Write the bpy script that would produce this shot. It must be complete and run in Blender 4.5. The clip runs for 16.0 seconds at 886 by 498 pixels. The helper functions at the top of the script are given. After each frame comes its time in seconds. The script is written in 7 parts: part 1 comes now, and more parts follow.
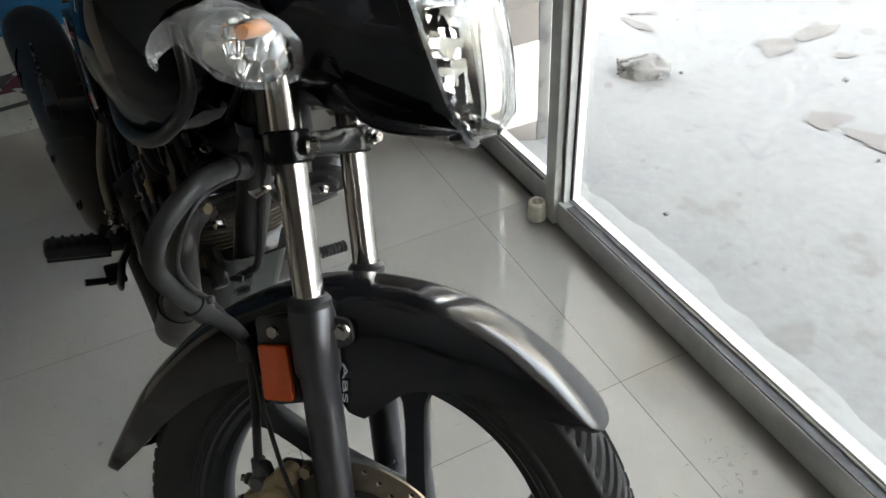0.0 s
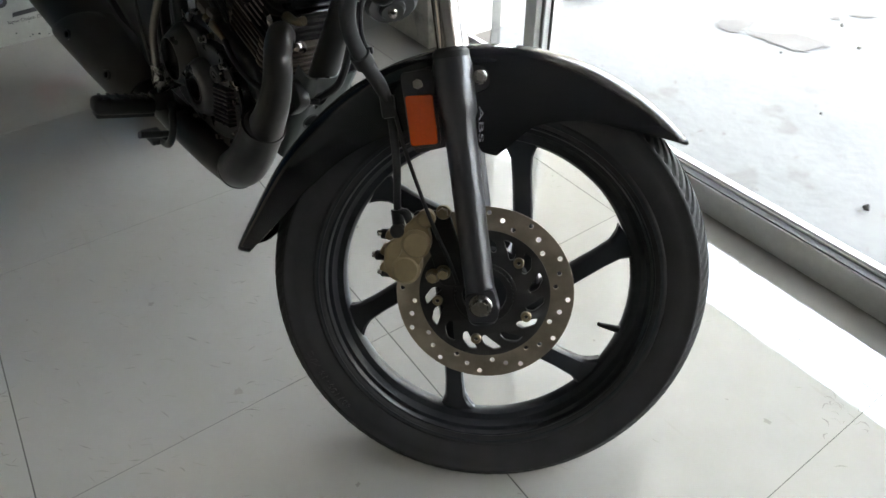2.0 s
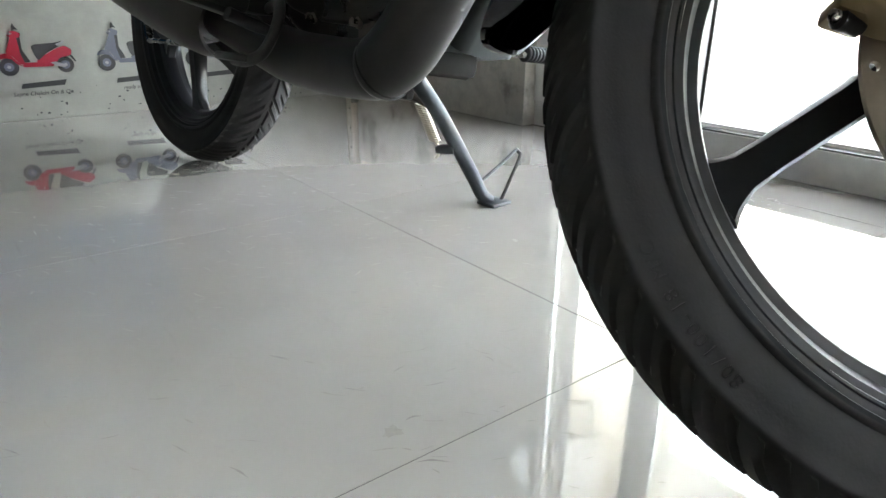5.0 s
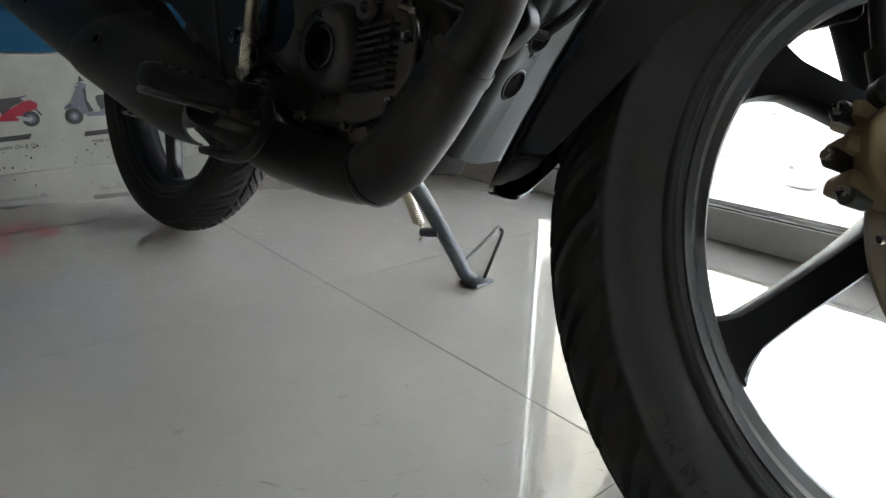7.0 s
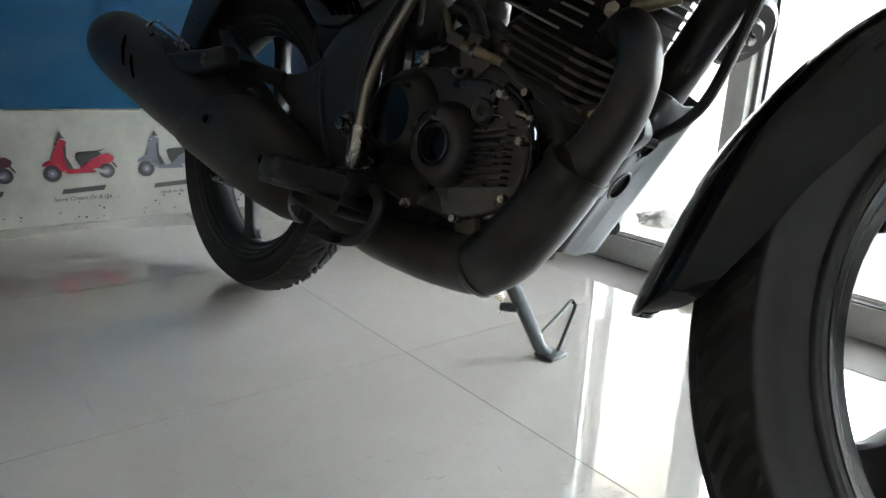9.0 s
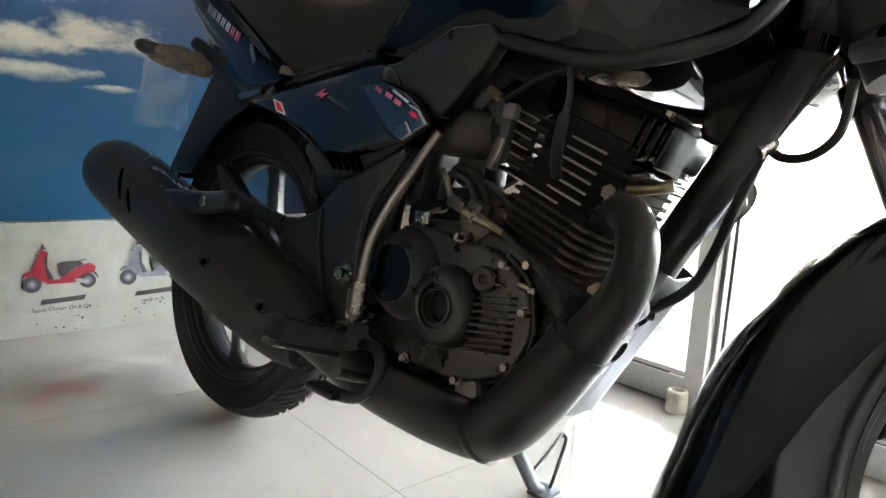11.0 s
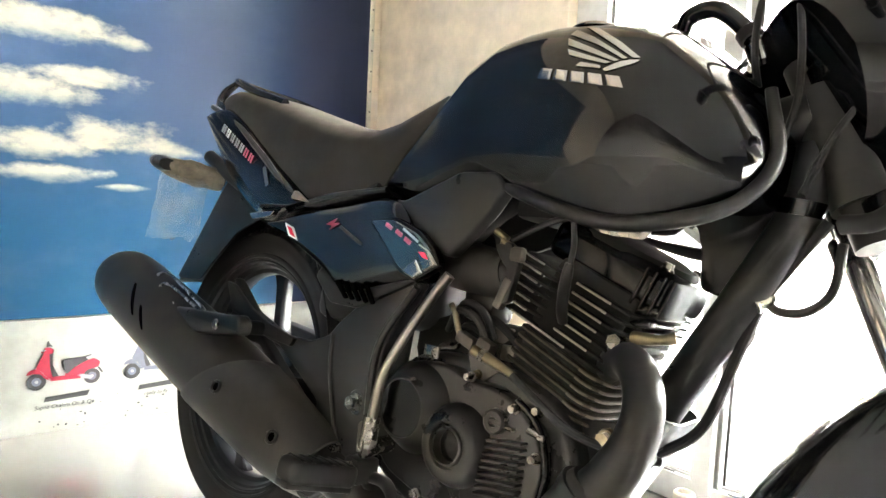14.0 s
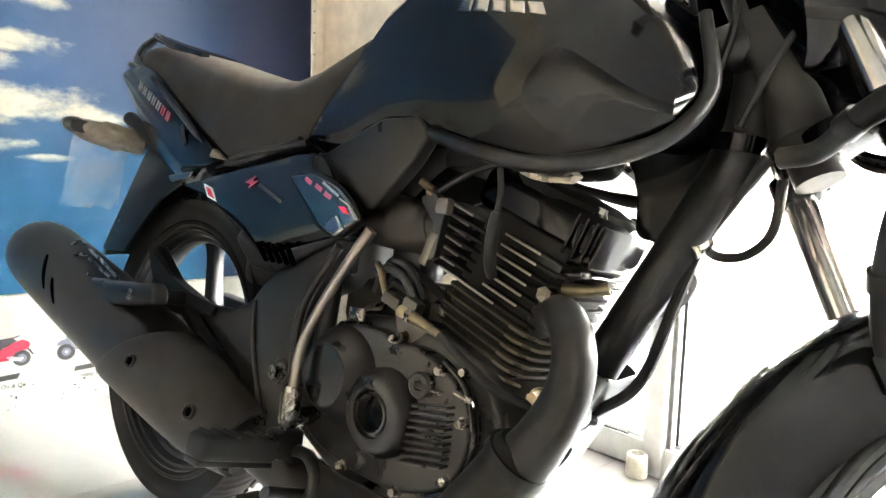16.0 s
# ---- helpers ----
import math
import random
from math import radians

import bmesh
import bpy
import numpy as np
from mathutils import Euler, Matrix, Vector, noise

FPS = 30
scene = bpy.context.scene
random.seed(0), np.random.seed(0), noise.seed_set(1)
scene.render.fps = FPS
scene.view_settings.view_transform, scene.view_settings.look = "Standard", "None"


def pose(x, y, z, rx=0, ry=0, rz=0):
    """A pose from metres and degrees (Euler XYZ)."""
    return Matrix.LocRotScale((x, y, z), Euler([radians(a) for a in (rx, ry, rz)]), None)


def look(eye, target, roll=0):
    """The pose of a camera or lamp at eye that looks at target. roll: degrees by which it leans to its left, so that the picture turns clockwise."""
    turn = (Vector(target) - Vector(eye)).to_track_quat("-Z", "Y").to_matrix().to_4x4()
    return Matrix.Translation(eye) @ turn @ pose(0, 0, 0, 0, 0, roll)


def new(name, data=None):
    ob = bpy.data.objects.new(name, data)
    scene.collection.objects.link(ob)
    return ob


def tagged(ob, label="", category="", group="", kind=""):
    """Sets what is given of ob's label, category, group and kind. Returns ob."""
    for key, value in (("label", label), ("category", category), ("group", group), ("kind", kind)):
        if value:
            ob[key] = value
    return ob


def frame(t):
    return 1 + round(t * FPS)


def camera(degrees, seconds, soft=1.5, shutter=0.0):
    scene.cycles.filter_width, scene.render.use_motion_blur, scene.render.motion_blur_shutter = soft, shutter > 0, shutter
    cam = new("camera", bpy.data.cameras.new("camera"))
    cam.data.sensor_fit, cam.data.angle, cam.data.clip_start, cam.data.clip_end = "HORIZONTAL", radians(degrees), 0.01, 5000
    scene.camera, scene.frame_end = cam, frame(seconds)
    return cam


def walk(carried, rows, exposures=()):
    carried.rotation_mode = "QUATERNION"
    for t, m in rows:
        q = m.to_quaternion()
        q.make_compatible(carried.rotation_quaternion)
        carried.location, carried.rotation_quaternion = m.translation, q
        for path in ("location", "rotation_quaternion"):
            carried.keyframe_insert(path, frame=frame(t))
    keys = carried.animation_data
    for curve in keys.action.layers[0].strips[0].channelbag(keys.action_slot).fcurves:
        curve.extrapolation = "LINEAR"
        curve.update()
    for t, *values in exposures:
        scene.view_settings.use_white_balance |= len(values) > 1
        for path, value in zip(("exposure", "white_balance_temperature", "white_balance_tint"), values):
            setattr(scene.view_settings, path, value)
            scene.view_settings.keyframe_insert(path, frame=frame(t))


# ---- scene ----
# ---- camera and walk ----
cam = camera(67.7, 16.0)
PATH = [
    (0, (0.239, 0.232, 1.037), (0.803, 1.657, -0.25), -5.2),
    (0.5, (0.182, 0.136, 0.988), (0.808, 1.475, -0.359), -5.7),
    (0.6, (0.177, 0.129, 0.97), (0.83, 1.447, -0.385), -5.6),
    (1, (0.115, 0.071, 0.948), (0.796, 1.297, -0.477), -3.3),
    (1.5, (-0.01, 0.085, 0.944), (0.799, 1.313, -0.412), -2.3),
    (2, (-0.147, 0.123, 0.93), (0.696, 1.354, -0.401), -1.0),
    (2.5, (-0.202, 0.203, 0.897), (0.574, 1.561, -0.348), -1.4),
    (3, (-0.235, 0.332, 0.868), (0.554, 1.744, -0.308), -5.2),
    (3.5, (-0.282, 0.417, 0.717), (0.495, 1.899, -0.38), -4.7),
    (4, (-0.309, 0.474, 0.402), (0.558, 2.085, -0.406), -2.5),
    (4.2, (-0.288, 0.486, 0.348), (0.641, 2.099, -0.383), -1.2),
    (4.5, (-0.283, 0.500, 0.330), (0.764, 2.043, -0.395), -2.0),
    (4.7, (-0.290, 0.505, 0.326), (0.812, 2.005, -0.402), -0.6),
    (6.8, (-0.287, 0.56, 0.4), (0.938, 1.991, -0.271), 0.8),
    (7, (-0.289, 0.562, 0.408), (0.942, 2.001, -0.235), 1.4),
    (7.5, (-0.303, 0.571, 0.419), (0.926, 2.017, -0.211), 2.1),
    (8, (-0.321, 0.579, 0.425), (0.912, 2.032, -0.185), 2.3),
    (8.5, (-0.348, 0.593, 0.444), (0.869, 2.069, -0.139), 2.7),
    (9, (-0.369, 0.612, 0.47), (0.827, 2.122, -0.068), 2.5),
    (9.2, (-0.377, 0.617, 0.489), (0.815, 2.141, -0.018), 2.1),
    (11.3, (-0.395, 0.643, 0.59), (0.895, 2.146, 0.313), 3.0),
    (11.5, (-0.395, 0.642, 0.606), (0.898, 2.147, 0.355), 2.6),
    (12, (-0.399, 0.642, 0.631), (0.897, 2.153, 0.443), 2.7),
    (12.5, (-0.405, 0.64, 0.654), (0.903, 2.147, 0.515), 3.1),
    (13, (-0.414, 0.642, 0.67), (0.892, 2.152, 0.55), 3.3),
    (13.5, (-0.416, 0.643, 0.669), (0.897, 2.146, 0.547), 3.0),
    (14, (-0.421, 0.643, 0.673), (0.874, 2.16, 0.533), 2.9),
    (14.5, (-0.418, 0.644, 0.668), (0.893, 2.147, 0.513), 3.0),
    (15, (-0.414, 0.639, 0.657), (0.892, 2.143, 0.481), 2.9),
    (15.5, (-0.392, 0.633, 0.656), (0.937, 2.116, 0.471), 2.8),
    (16, (-0.341, 0.652, 0.644), (1.024, 2.098, 0.434), 1.7),
]
EXPOSURES = [(0, 5.08, 7000, 13), (1, 5.45, 7000, 13), (1.5, 5.42, 6900, 13), (3, 5.95, 6750, 12), (4.2, 6.3, 6700, 12), (6.8, 5.4, 6900, 13), (9.2, 6.0, 6800, 12), (11.4, 7.0, 7150, 14), (13, 8.12, 7450, 14), (16, 8.12, 7450, 14)]
walk(cam, [(t, look(eye, target, roll)) for t, eye, target, roll in PATH], EXPOSURES)

# ---- world, sun and light ----
SUN_ELEV, SUN_AZ = radians(52), radians(240)
world = bpy.data.worlds.new("world")
scene.world = world
world.use_nodes = True
wn = world.node_tree.nodes
sky = wn.new("ShaderNodeTexSky")
sky.sky_type = "NISHITA"
sky.sun_disc = False
sky.sun_elevation, sky.sun_rotation = SUN_ELEV, SUN_AZ
sky.air_density, sky.dust_density = 1.4, 4.0
wn["Background"].inputs["Strength"].default_value = 0.15
haze = wn.new("ShaderNodeHueSaturation")
haze.inputs["Saturation"].default_value = 0.45
world.node_tree.links.new(sky.outputs["Color"], haze.inputs["Color"])
world.node_tree.links.new(haze.outputs["Color"], wn["Background"].inputs["Color"])
sun = new("sun", bpy.data.lights.new("sun", "SUN"))
sun.data.energy, sun.data.angle, sun.data.color = 1.0, radians(30), (1.0, 0.96, 0.9)
sun.matrix_world = look((math.sin(SUN_AZ) * math.cos(SUN_ELEV), math.cos(SUN_AZ) * math.cos(SUN_ELEV), math.sin(SUN_ELEV)), (0, 0, 0))

# ---- materials ----
def mat(name, color, rough=0.5, metal=0.0, vary=0.15, scale=25.0, bump=0.0, bump_scale=300.0, coat=0.0,
        dust=0.0, dust_color=(0.42, 0.38, 0.33), spec=0.5, per_object=0.0, dust_from=0.6):
    m = bpy.data.materials.new(name)
    m.use_nodes = True
    nt = m.node_tree
    n, ln = nt.nodes, nt.links
    b = n["Principled BSDF"]
    b.inputs["Metallic"].default_value = metal
    b.inputs["Specular IOR Level"].default_value = spec
    b.inputs["Coat Weight"].default_value = coat
    b.inputs["Coat Roughness"].default_value = 0.04
    tc = n.new("ShaderNodeTexCoord")
    big = n.new("ShaderNodeTexNoise")
    big.inputs["Scale"].default_value = scale
    big.inputs["Detail"].default_value = 6
    big.inputs["Roughness"].default_value = 0.65
    ln.new(tc.outputs["Object"], big.inputs["Vector"])
    ramp = n.new("ShaderNodeMapRange")
    ramp.inputs["From Min"].default_value, ramp.inputs["From Max"].default_value = 0.3, 0.7
    ramp.inputs["To Min"].default_value, ramp.inputs["To Max"].default_value = 1 - vary, 1 + vary
    ln.new(big.outputs["Fac"], ramp.inputs["Value"])
    mul = n.new("ShaderNodeVectorMath")
    mul.operation = "SCALE"
    mul.inputs[0].default_value = color[:3]
    ln.new(ramp.outputs["Result"], mul.inputs["Scale"])
    col = mul.outputs["Vector"]
    if per_object:
        info = n.new("ShaderNodeObjectInfo")
        r2 = n.new("ShaderNodeMapRange")
        r2.inputs["To Min"].default_value, r2.inputs["To Max"].default_value = 1 - per_object, 1 + per_object
        ln.new(info.outputs["Random"], r2.inputs["Value"])
        m2 = n.new("ShaderNodeVectorMath")
        m2.operation = "SCALE"
        ln.new(col, m2.inputs[0])
        ln.new(r2.outputs["Result"], m2.inputs["Scale"])
        col = m2.outputs["Vector"]
    rr = n.new("ShaderNodeMapRange")
    rr.inputs["From Min"].default_value, rr.inputs["From Max"].default_value = 0.3, 0.7
    rr.inputs["To Min"].default_value, rr.inputs["To Max"].default_value = max(rough * 0.8, 0.01), min(rough * 1.25, 1)
    ln.new(big.outputs["Fac"], rr.inputs["Value"])
    rough_out = rr.outputs["Result"]
    if dust:
        # dust settles on faces that look up
        geo = n.new("ShaderNodeNewGeometry")
        sep = n.new("ShaderNodeSeparateXYZ")
        ln.new(geo.outputs["Normal"], sep.inputs["Vector"])
        fine = n.new("ShaderNodeTexNoise")
        fine.inputs["Scale"].default_value = 60
        fine.inputs["Detail"].default_value = 8
        ln.new(tc.outputs["Object"], fine.inputs["Vector"])
        up = n.new("ShaderNodeMapRange")
        up.inputs["From Min"].default_value, up.inputs["From Max"].default_value = dust_from, 1.0
        up.inputs["To Max"].default_value = dust
        ln.new(sep.outputs["Z"], up.inputs["Value"])
        mm = n.new("ShaderNodeMath")
        mm.operation = "MULTIPLY"
        ln.new(up.outputs["Result"], mm.inputs[0])
        ln.new(fine.outputs["Fac"], mm.inputs[1])
        mix = n.new("ShaderNodeMix")
        mix.data_type = "RGBA"
        for i in mix.inputs:
            if i.type == "RGBA" and i.name == "B":
                i.default_value = (*dust_color, 1)
        ln.new(mm.outputs["Value"], mix.inputs["Factor"])
        ln.new(col, [i for i in mix.inputs if i.type == "RGBA" and i.name == "A"][0])
        col = [o for o in mix.outputs if o.type == "RGBA"][0]
        ra = n.new("ShaderNodeMath")
        ra.operation = "MULTIPLY_ADD"
        ra.use_clamp = True
        ln.new(mm.outputs["Value"], ra.inputs[0])
        ra.inputs[1].default_value = 0.8
        ln.new(rough_out, ra.inputs[2])
        rough_out = ra.outputs["Value"]
    ln.new(col, b.inputs["Base Color"])
    ln.new(rough_out, b.inputs["Roughness"])
    if bump:
        fine2 = n.new("ShaderNodeTexNoise")
        fine2.inputs["Scale"].default_value = bump_scale
        fine2.inputs["Detail"].default_value = 3
        ln.new(tc.outputs["Object"], fine2.inputs["Vector"])
        bp = n.new("ShaderNodeBump")
        bp.inputs["Strength"].default_value = bump
        bp.inputs["Distance"].default_value = 0.001
        ln.new(fine2.outputs["Fac"], bp.inputs["Height"])
        ln.new(bp.outputs["Normal"], b.inputs["Normal"])
    return m


def tile_material():
    m = mat("polished_tile", (0.34, 0.325, 0.298), rough=0.10, vary=0.035, scale=7, per_object=0.03, spec=0.5)
    nt = m.node_tree
    n, ln = nt.nodes, nt.links
    b = n["Principled BSDF"]
    geo = n.new("ShaderNodeNewGeometry")
    # scattered dirt specks and faint scuff lines
    vor = n.new("ShaderNodeTexVoronoi")
    vor.feature = "F1"
    vor.inputs["Scale"].default_value = 16
    ln.new(geo.outputs["Position"], vor.inputs["Vector"])
    nz = n.new("ShaderNodeTexNoise")
    nz.inputs["Scale"].default_value = 9
    nz.inputs["Detail"].default_value = 5
    ln.new(geo.outputs["Position"], nz.inputs["Vector"])
    size = n.new("ShaderNodeMapRange")
    size.inputs["From Min"].default_value, size.inputs["From Max"].default_value = 0.5, 0.75
    size.inputs["To Min"].default_value, size.inputs["To Max"].default_value = 0.0, 0.07
    ln.new(nz.outputs["Fac"], size.inputs["Value"])
    less = n.new("ShaderNodeMath")
    less.operation = "LESS_THAN"
    ln.new(vor.outputs["Distance"], less.inputs[0])
    ln.new(size.outputs["Result"], less.inputs[1])
    # scuffs: stretched noise ridges
    mp = n.new("ShaderNodeMapping")
    mp.inputs["Rotation"].default_value = (0, 0, 0.9)
    mp.inputs["Scale"].default_value = (55, 5, 1)
    ln.new(geo.outputs["Position"], mp.inputs["Vector"])
    sc = n.new("ShaderNodeTexNoise")
    sc.inputs["Scale"].default_value = 1.0
    sc.inputs["Detail"].default_value = 4
    ln.new(mp.outputs["Vector"], sc.inputs["Vector"])
    scr = n.new("ShaderNodeMapRange")
    scr.inputs["From Min"].default_value, scr.inputs["From Max"].default_value = 0.66, 0.75
    scr.inputs["To Max"].default_value = 0.14
    ln.new(sc.outputs["Fac"], scr.inputs["Value"])
    add = n.new("ShaderNodeMath")
    add.operation = "MULTIPLY_ADD"
    add.use_clamp = True
    add.inputs[1].default_value = 0.55
    ln.new(less.outputs["Value"], add.inputs[0])
    ln.new(scr.outputs["Result"], add.inputs[2])
    src = b.inputs["Base Color"].links[0].from_socket
    mix = n.new("ShaderNodeMix")
    mix.data_type = "RGBA"
    [i for i in mix.inputs if i.type == "RGBA" and i.name == "B"][0].default_value = (0.20, 0.182, 0.156, 1)
    ln.new(add.outputs["Value"], mix.inputs["Factor"])
    ln.new(src, [i for i in mix.inputs if i.type == "RGBA" and i.name == "A"][0])
    ln.new([o for o in mix.outputs if o.type == "RGBA"][0], b.inputs["Base Color"])
    b.inputs["Coat Weight"].default_value = 1.0
    b.inputs["Coat Roughness"].default_value = 0.004
    # slightly uneven polish, smeared by dust
    pol = n.new("ShaderNodeTexNoise")
    pol.inputs["Scale"].default_value = 3.5
    pol.inputs["Detail"].default_value = 7
    ln.new(geo.outputs["Position"], pol.inputs["Vector"])
    pr = n.new("ShaderNodeMapRange")
    pr.inputs["From Min"].default_value, pr.inputs["From Max"].default_value = 0.3, 0.75
    pr.inputs["To Min"].default_value, pr.inputs["To Max"].default_value = 0.004, 0.016
    ln.new(pol.outputs["Fac"], pr.inputs["Value"])
    ln.new(pr.outputs["Result"], b.inputs["Roughness"])
    return m


def two_tone(name, c1, c2, scale, lo, hi, rough=0.9, bump=0.3, bump_scale=60):
    m = mat(name, c1, rough=rough, vary=0.16, scale=scale * 4, bump=bump, bump_scale=bump_scale)
    nt = m.node_tree
    n, ln = nt.nodes, nt.links
    b = n["Principled BSDF"]
    geo = n.new("ShaderNodeNewGeometry")
    nz = n.new("ShaderNodeTexNoise")
    nz.inputs["Scale"].default_value = scale
    nz.inputs["Detail"].default_value = 9
    nz.inputs["Roughness"].default_value = 0.6
    ln.new(geo.outputs["Position"], nz.inputs["Vector"])
    r = n.new("ShaderNodeMapRange")
    r.inputs["From Min"].default_value, r.inputs["From Max"].default_value = lo, hi
    ln.new(nz.outputs["Fac"], r.inputs["Value"])
    src = b.inputs["Base Color"].links[0].from_socket
    mix = n.new("ShaderNodeMix")
    mix.data_type = "RGBA"
    [i for i in mix.inputs if i.type == "RGBA" and i.name == "B"][0].default_value = (*c2, 1)
    ln.new(r.outputs["Result"], mix.inputs["Factor"])
    ln.new(src, [i for i in mix.inputs if i.type == "RGBA" and i.name == "A"][0])
    ln.new([o for o in mix.outputs if o.type == "RGBA"][0], b.inputs["Base Color"])
    return m


def sky_print_material():
    """A printed sky: blue, navy towards one side, with four banks of cream cloud."""
    m = mat("printed_sky", (0.05, 0.25, 0.6), rough=0.75, vary=0.04, scale=3, spec=0.12)
    nt = m.node_tree
    n, ln = nt.nodes, nt.links
    b = n["Principled BSDF"]
    tc = n.new("ShaderNodeTexCoord")
    sep = n.new("ShaderNodeSeparateXYZ")
    ln.new(tc.outputs["Object"], sep.inputs["Vector"])

    def calc(op, x, y=0.0, clamp=False):
        k = n.new("ShaderNodeMath")
        k.operation = op
        k.use_clamp = clamp
        for i, v in enumerate((x, y)):
            if isinstance(v, (int, float)):
                k.inputs[i].default_value = v
            else:
                ln.new(v, k.inputs[i])
        return k.outputs["Value"]

    def blend(fac, x, y):
        k = n.new("ShaderNodeMix")
        k.data_type = "RGBA"
        ln.new(fac, k.inputs["Factor"])
        for nm, v in (("A", x), ("B", y)):
            s = [i for i in k.inputs if i.type == "RGBA" and i.name == nm][0]
            if isinstance(v, tuple):
                s.default_value = (*v, 1)
            else:
                ln.new(v, s)
        return [o for o in k.outputs if o.type == "RGBA"][0]

    def span(v, lo, hi):
        k = n.new("ShaderNodeMapRange")
        k.interpolation_type = "SMOOTHSTEP"
        k.inputs["From Min"].default_value, k.inputs["From Max"].default_value = lo, hi
        ln.new(v, k.inputs["Value"])
        return k.outputs["Result"]

    def cloud_noise(scale, sx, sz, detail=9, rough=0.6):
        mp = n.new("ShaderNodeMapping")
        mp.inputs["Scale"].default_value = (sx, 1, sz)
        ln.new(tc.outputs["Object"], mp.inputs["Vector"])
        k = n.new("ShaderNodeTexNoise")
        k.inputs["Scale"].default_value = scale
        k.inputs["Detail"].default_value = detail
        k.inputs["Roughness"].default_value = rough
        ln.new(mp.outputs["Vector"], k.inputs["Vector"])
        return k.outputs["Fac"]

    x, z = sep.outputs["X"], sep.outputs["Z"]
    wisp = cloud_noise(3.0, 1.0, 1.6, 5)
    puff = cloud_noise(9.0, 1.0, 1.9)
    fine = cloud_noise(30.0, 1.0, 1.6)
    sky = blend(span(z, 0.42, 0.95), (0.0082, 0.066, 0.132), (0.025, 0.056, 0.114))
    # pale lavender haze between the clouds and the navy edge
    haze = calc("MULTIPLY", calc("MULTIPLY", span(x, -0.05, 0.30), span(x, 0.52, 0.30)), span(z, 0.62, 0.95))
    sky = blend(calc("MULTIPLY", haze, 0.55), sky, (0.088, 0.104, 0.156))
    sky = blend(calc("MULTIPLY", span(wisp, 0.45, 0.75), 0.22), sky, (0.104, 0.132, 0.188))
    sky = blend(span(x, 0.34, 0.60), sky, (0.020, 0.027, 0.057))
    fluff = calc("ADD", calc("MULTIPLY", calc("SUBTRACT", puff, 0.5), 2.7), calc("MULTIPLY", calc("SUBTRACT", fine, 0.5), 0.9))
    body, low = None, None
    for cx, cz, wx, up, down in ((-0.14, 1.030, 0.22, 0.055, 0.040), (0.04, 1.024, 0.08, 0.025, 0.020), (-0.20, 0.880, 0.22, 0.050, 0.040), (-0.02, 0.925, 0.15, 0.032, 0.030), (0.04, 0.768, 0.17, 0.078, 0.026), (-0.13, 0.745, 0.14, 0.060, 0.030), (0.16, 0.762, 0.11, 0.026, 0.020),
                                 (-0.10, 0.688, 0.14, 0.026, 0.026), (0.06, 0.660, 0.07, 0.012, 0.012), (-0.10, 1.26, 0.42, 0.10, 0.05)):
        dx = calc("DIVIDE", calc("SUBTRACT", x, cx), wx)
        dz = calc("SUBTRACT", z, cz)
        du = calc("ADD", calc("DIVIDE", calc("MAXIMUM", dz, 0.0), up), calc("DIVIDE", calc("MINIMUM", dz, 0.0), down))
        f = calc("SUBTRACT", 1.0, calc("ADD", calc("POWER", calc("ABSOLUTE", dx), 2.0), calc("POWER", calc("ABSOLUTE", du), 2.0)))
        lit = calc("MULTIPLY", span(du, -0.9, 0.35), span(f, -1.0, 0.1))
        body = f if body is None else calc("MAXIMUM", body, f)
        low = lit if low is None else calc("MAXIMUM", low, lit)
    cover = span(calc("ADD", body, fluff), 0.0, 0.95)
    tone = blend(calc("ADD", low, calc("MULTIPLY", calc("SUBTRACT", fine, 0.5), 1.2), True), (0.105, 0.135, 0.165), (0.33, 0.31, 0.25))
    ln.new(blend(cover, sky, tone), b.inputs["Base Color"])
    return m


def glass_material(name, tint=(1, 1, 1), rough=0.0):
    m = bpy.data.materials.new(name)
    m.use_nodes = True
    b = m.node_tree.nodes["Principled BSDF"]
    b.inputs["Base Color"].default_value = (*tint, 1)
    b.inputs["Transmission Weight"].default_value = 1.0
    b.inputs["Roughness"].default_value = rough
    b.inputs["IOR"].default_value = 1.45
    return m


def film_material(name, thin, thick):
    """Thin crumpled clear plastic wrapping."""
    m = bpy.data.materials.new(name)
    m.use_nodes = True
    nt = m.node_tree
    n, ln = nt.nodes, nt.links
    b = n["Principled BSDF"]
    b.inputs["Base Color"].default_value = (0.85, 0.87, 0.88, 1)
    b.inputs["Roughness"].default_value = 0.12
    tc = n.new("ShaderNodeTexCoord")
    nz = n.new("ShaderNodeTexNoise")
    nz.inputs["Scale"].default_value = 32
    nz.inputs["Detail"].default_value = 4
    ln.new(tc.outputs["Object"], nz.inputs["Vector"])
    r = n.new("ShaderNodeMapRange")
    r.inputs["From Min"].default_value, r.inputs["From Max"].default_value = 0.35, 0.7
    r.inputs["To Min"].default_value, r.inputs["To Max"].default_value = thin, thick
    ln.new(nz.outputs["Fac"], r.inputs["Value"])
    ln.new(r.outputs["Result"], b.inputs["Alpha"])
    bp = n.new("ShaderNodeBump")
    bp.inputs["Strength"].default_value = 0.6
    bp.inputs["Distance"].default_value = 0.004
    ln.new(nz.outputs["Fac"], bp.inputs["Height"])
    ln.new(bp.outputs["Normal"], b.inputs["Normal"])
    return m


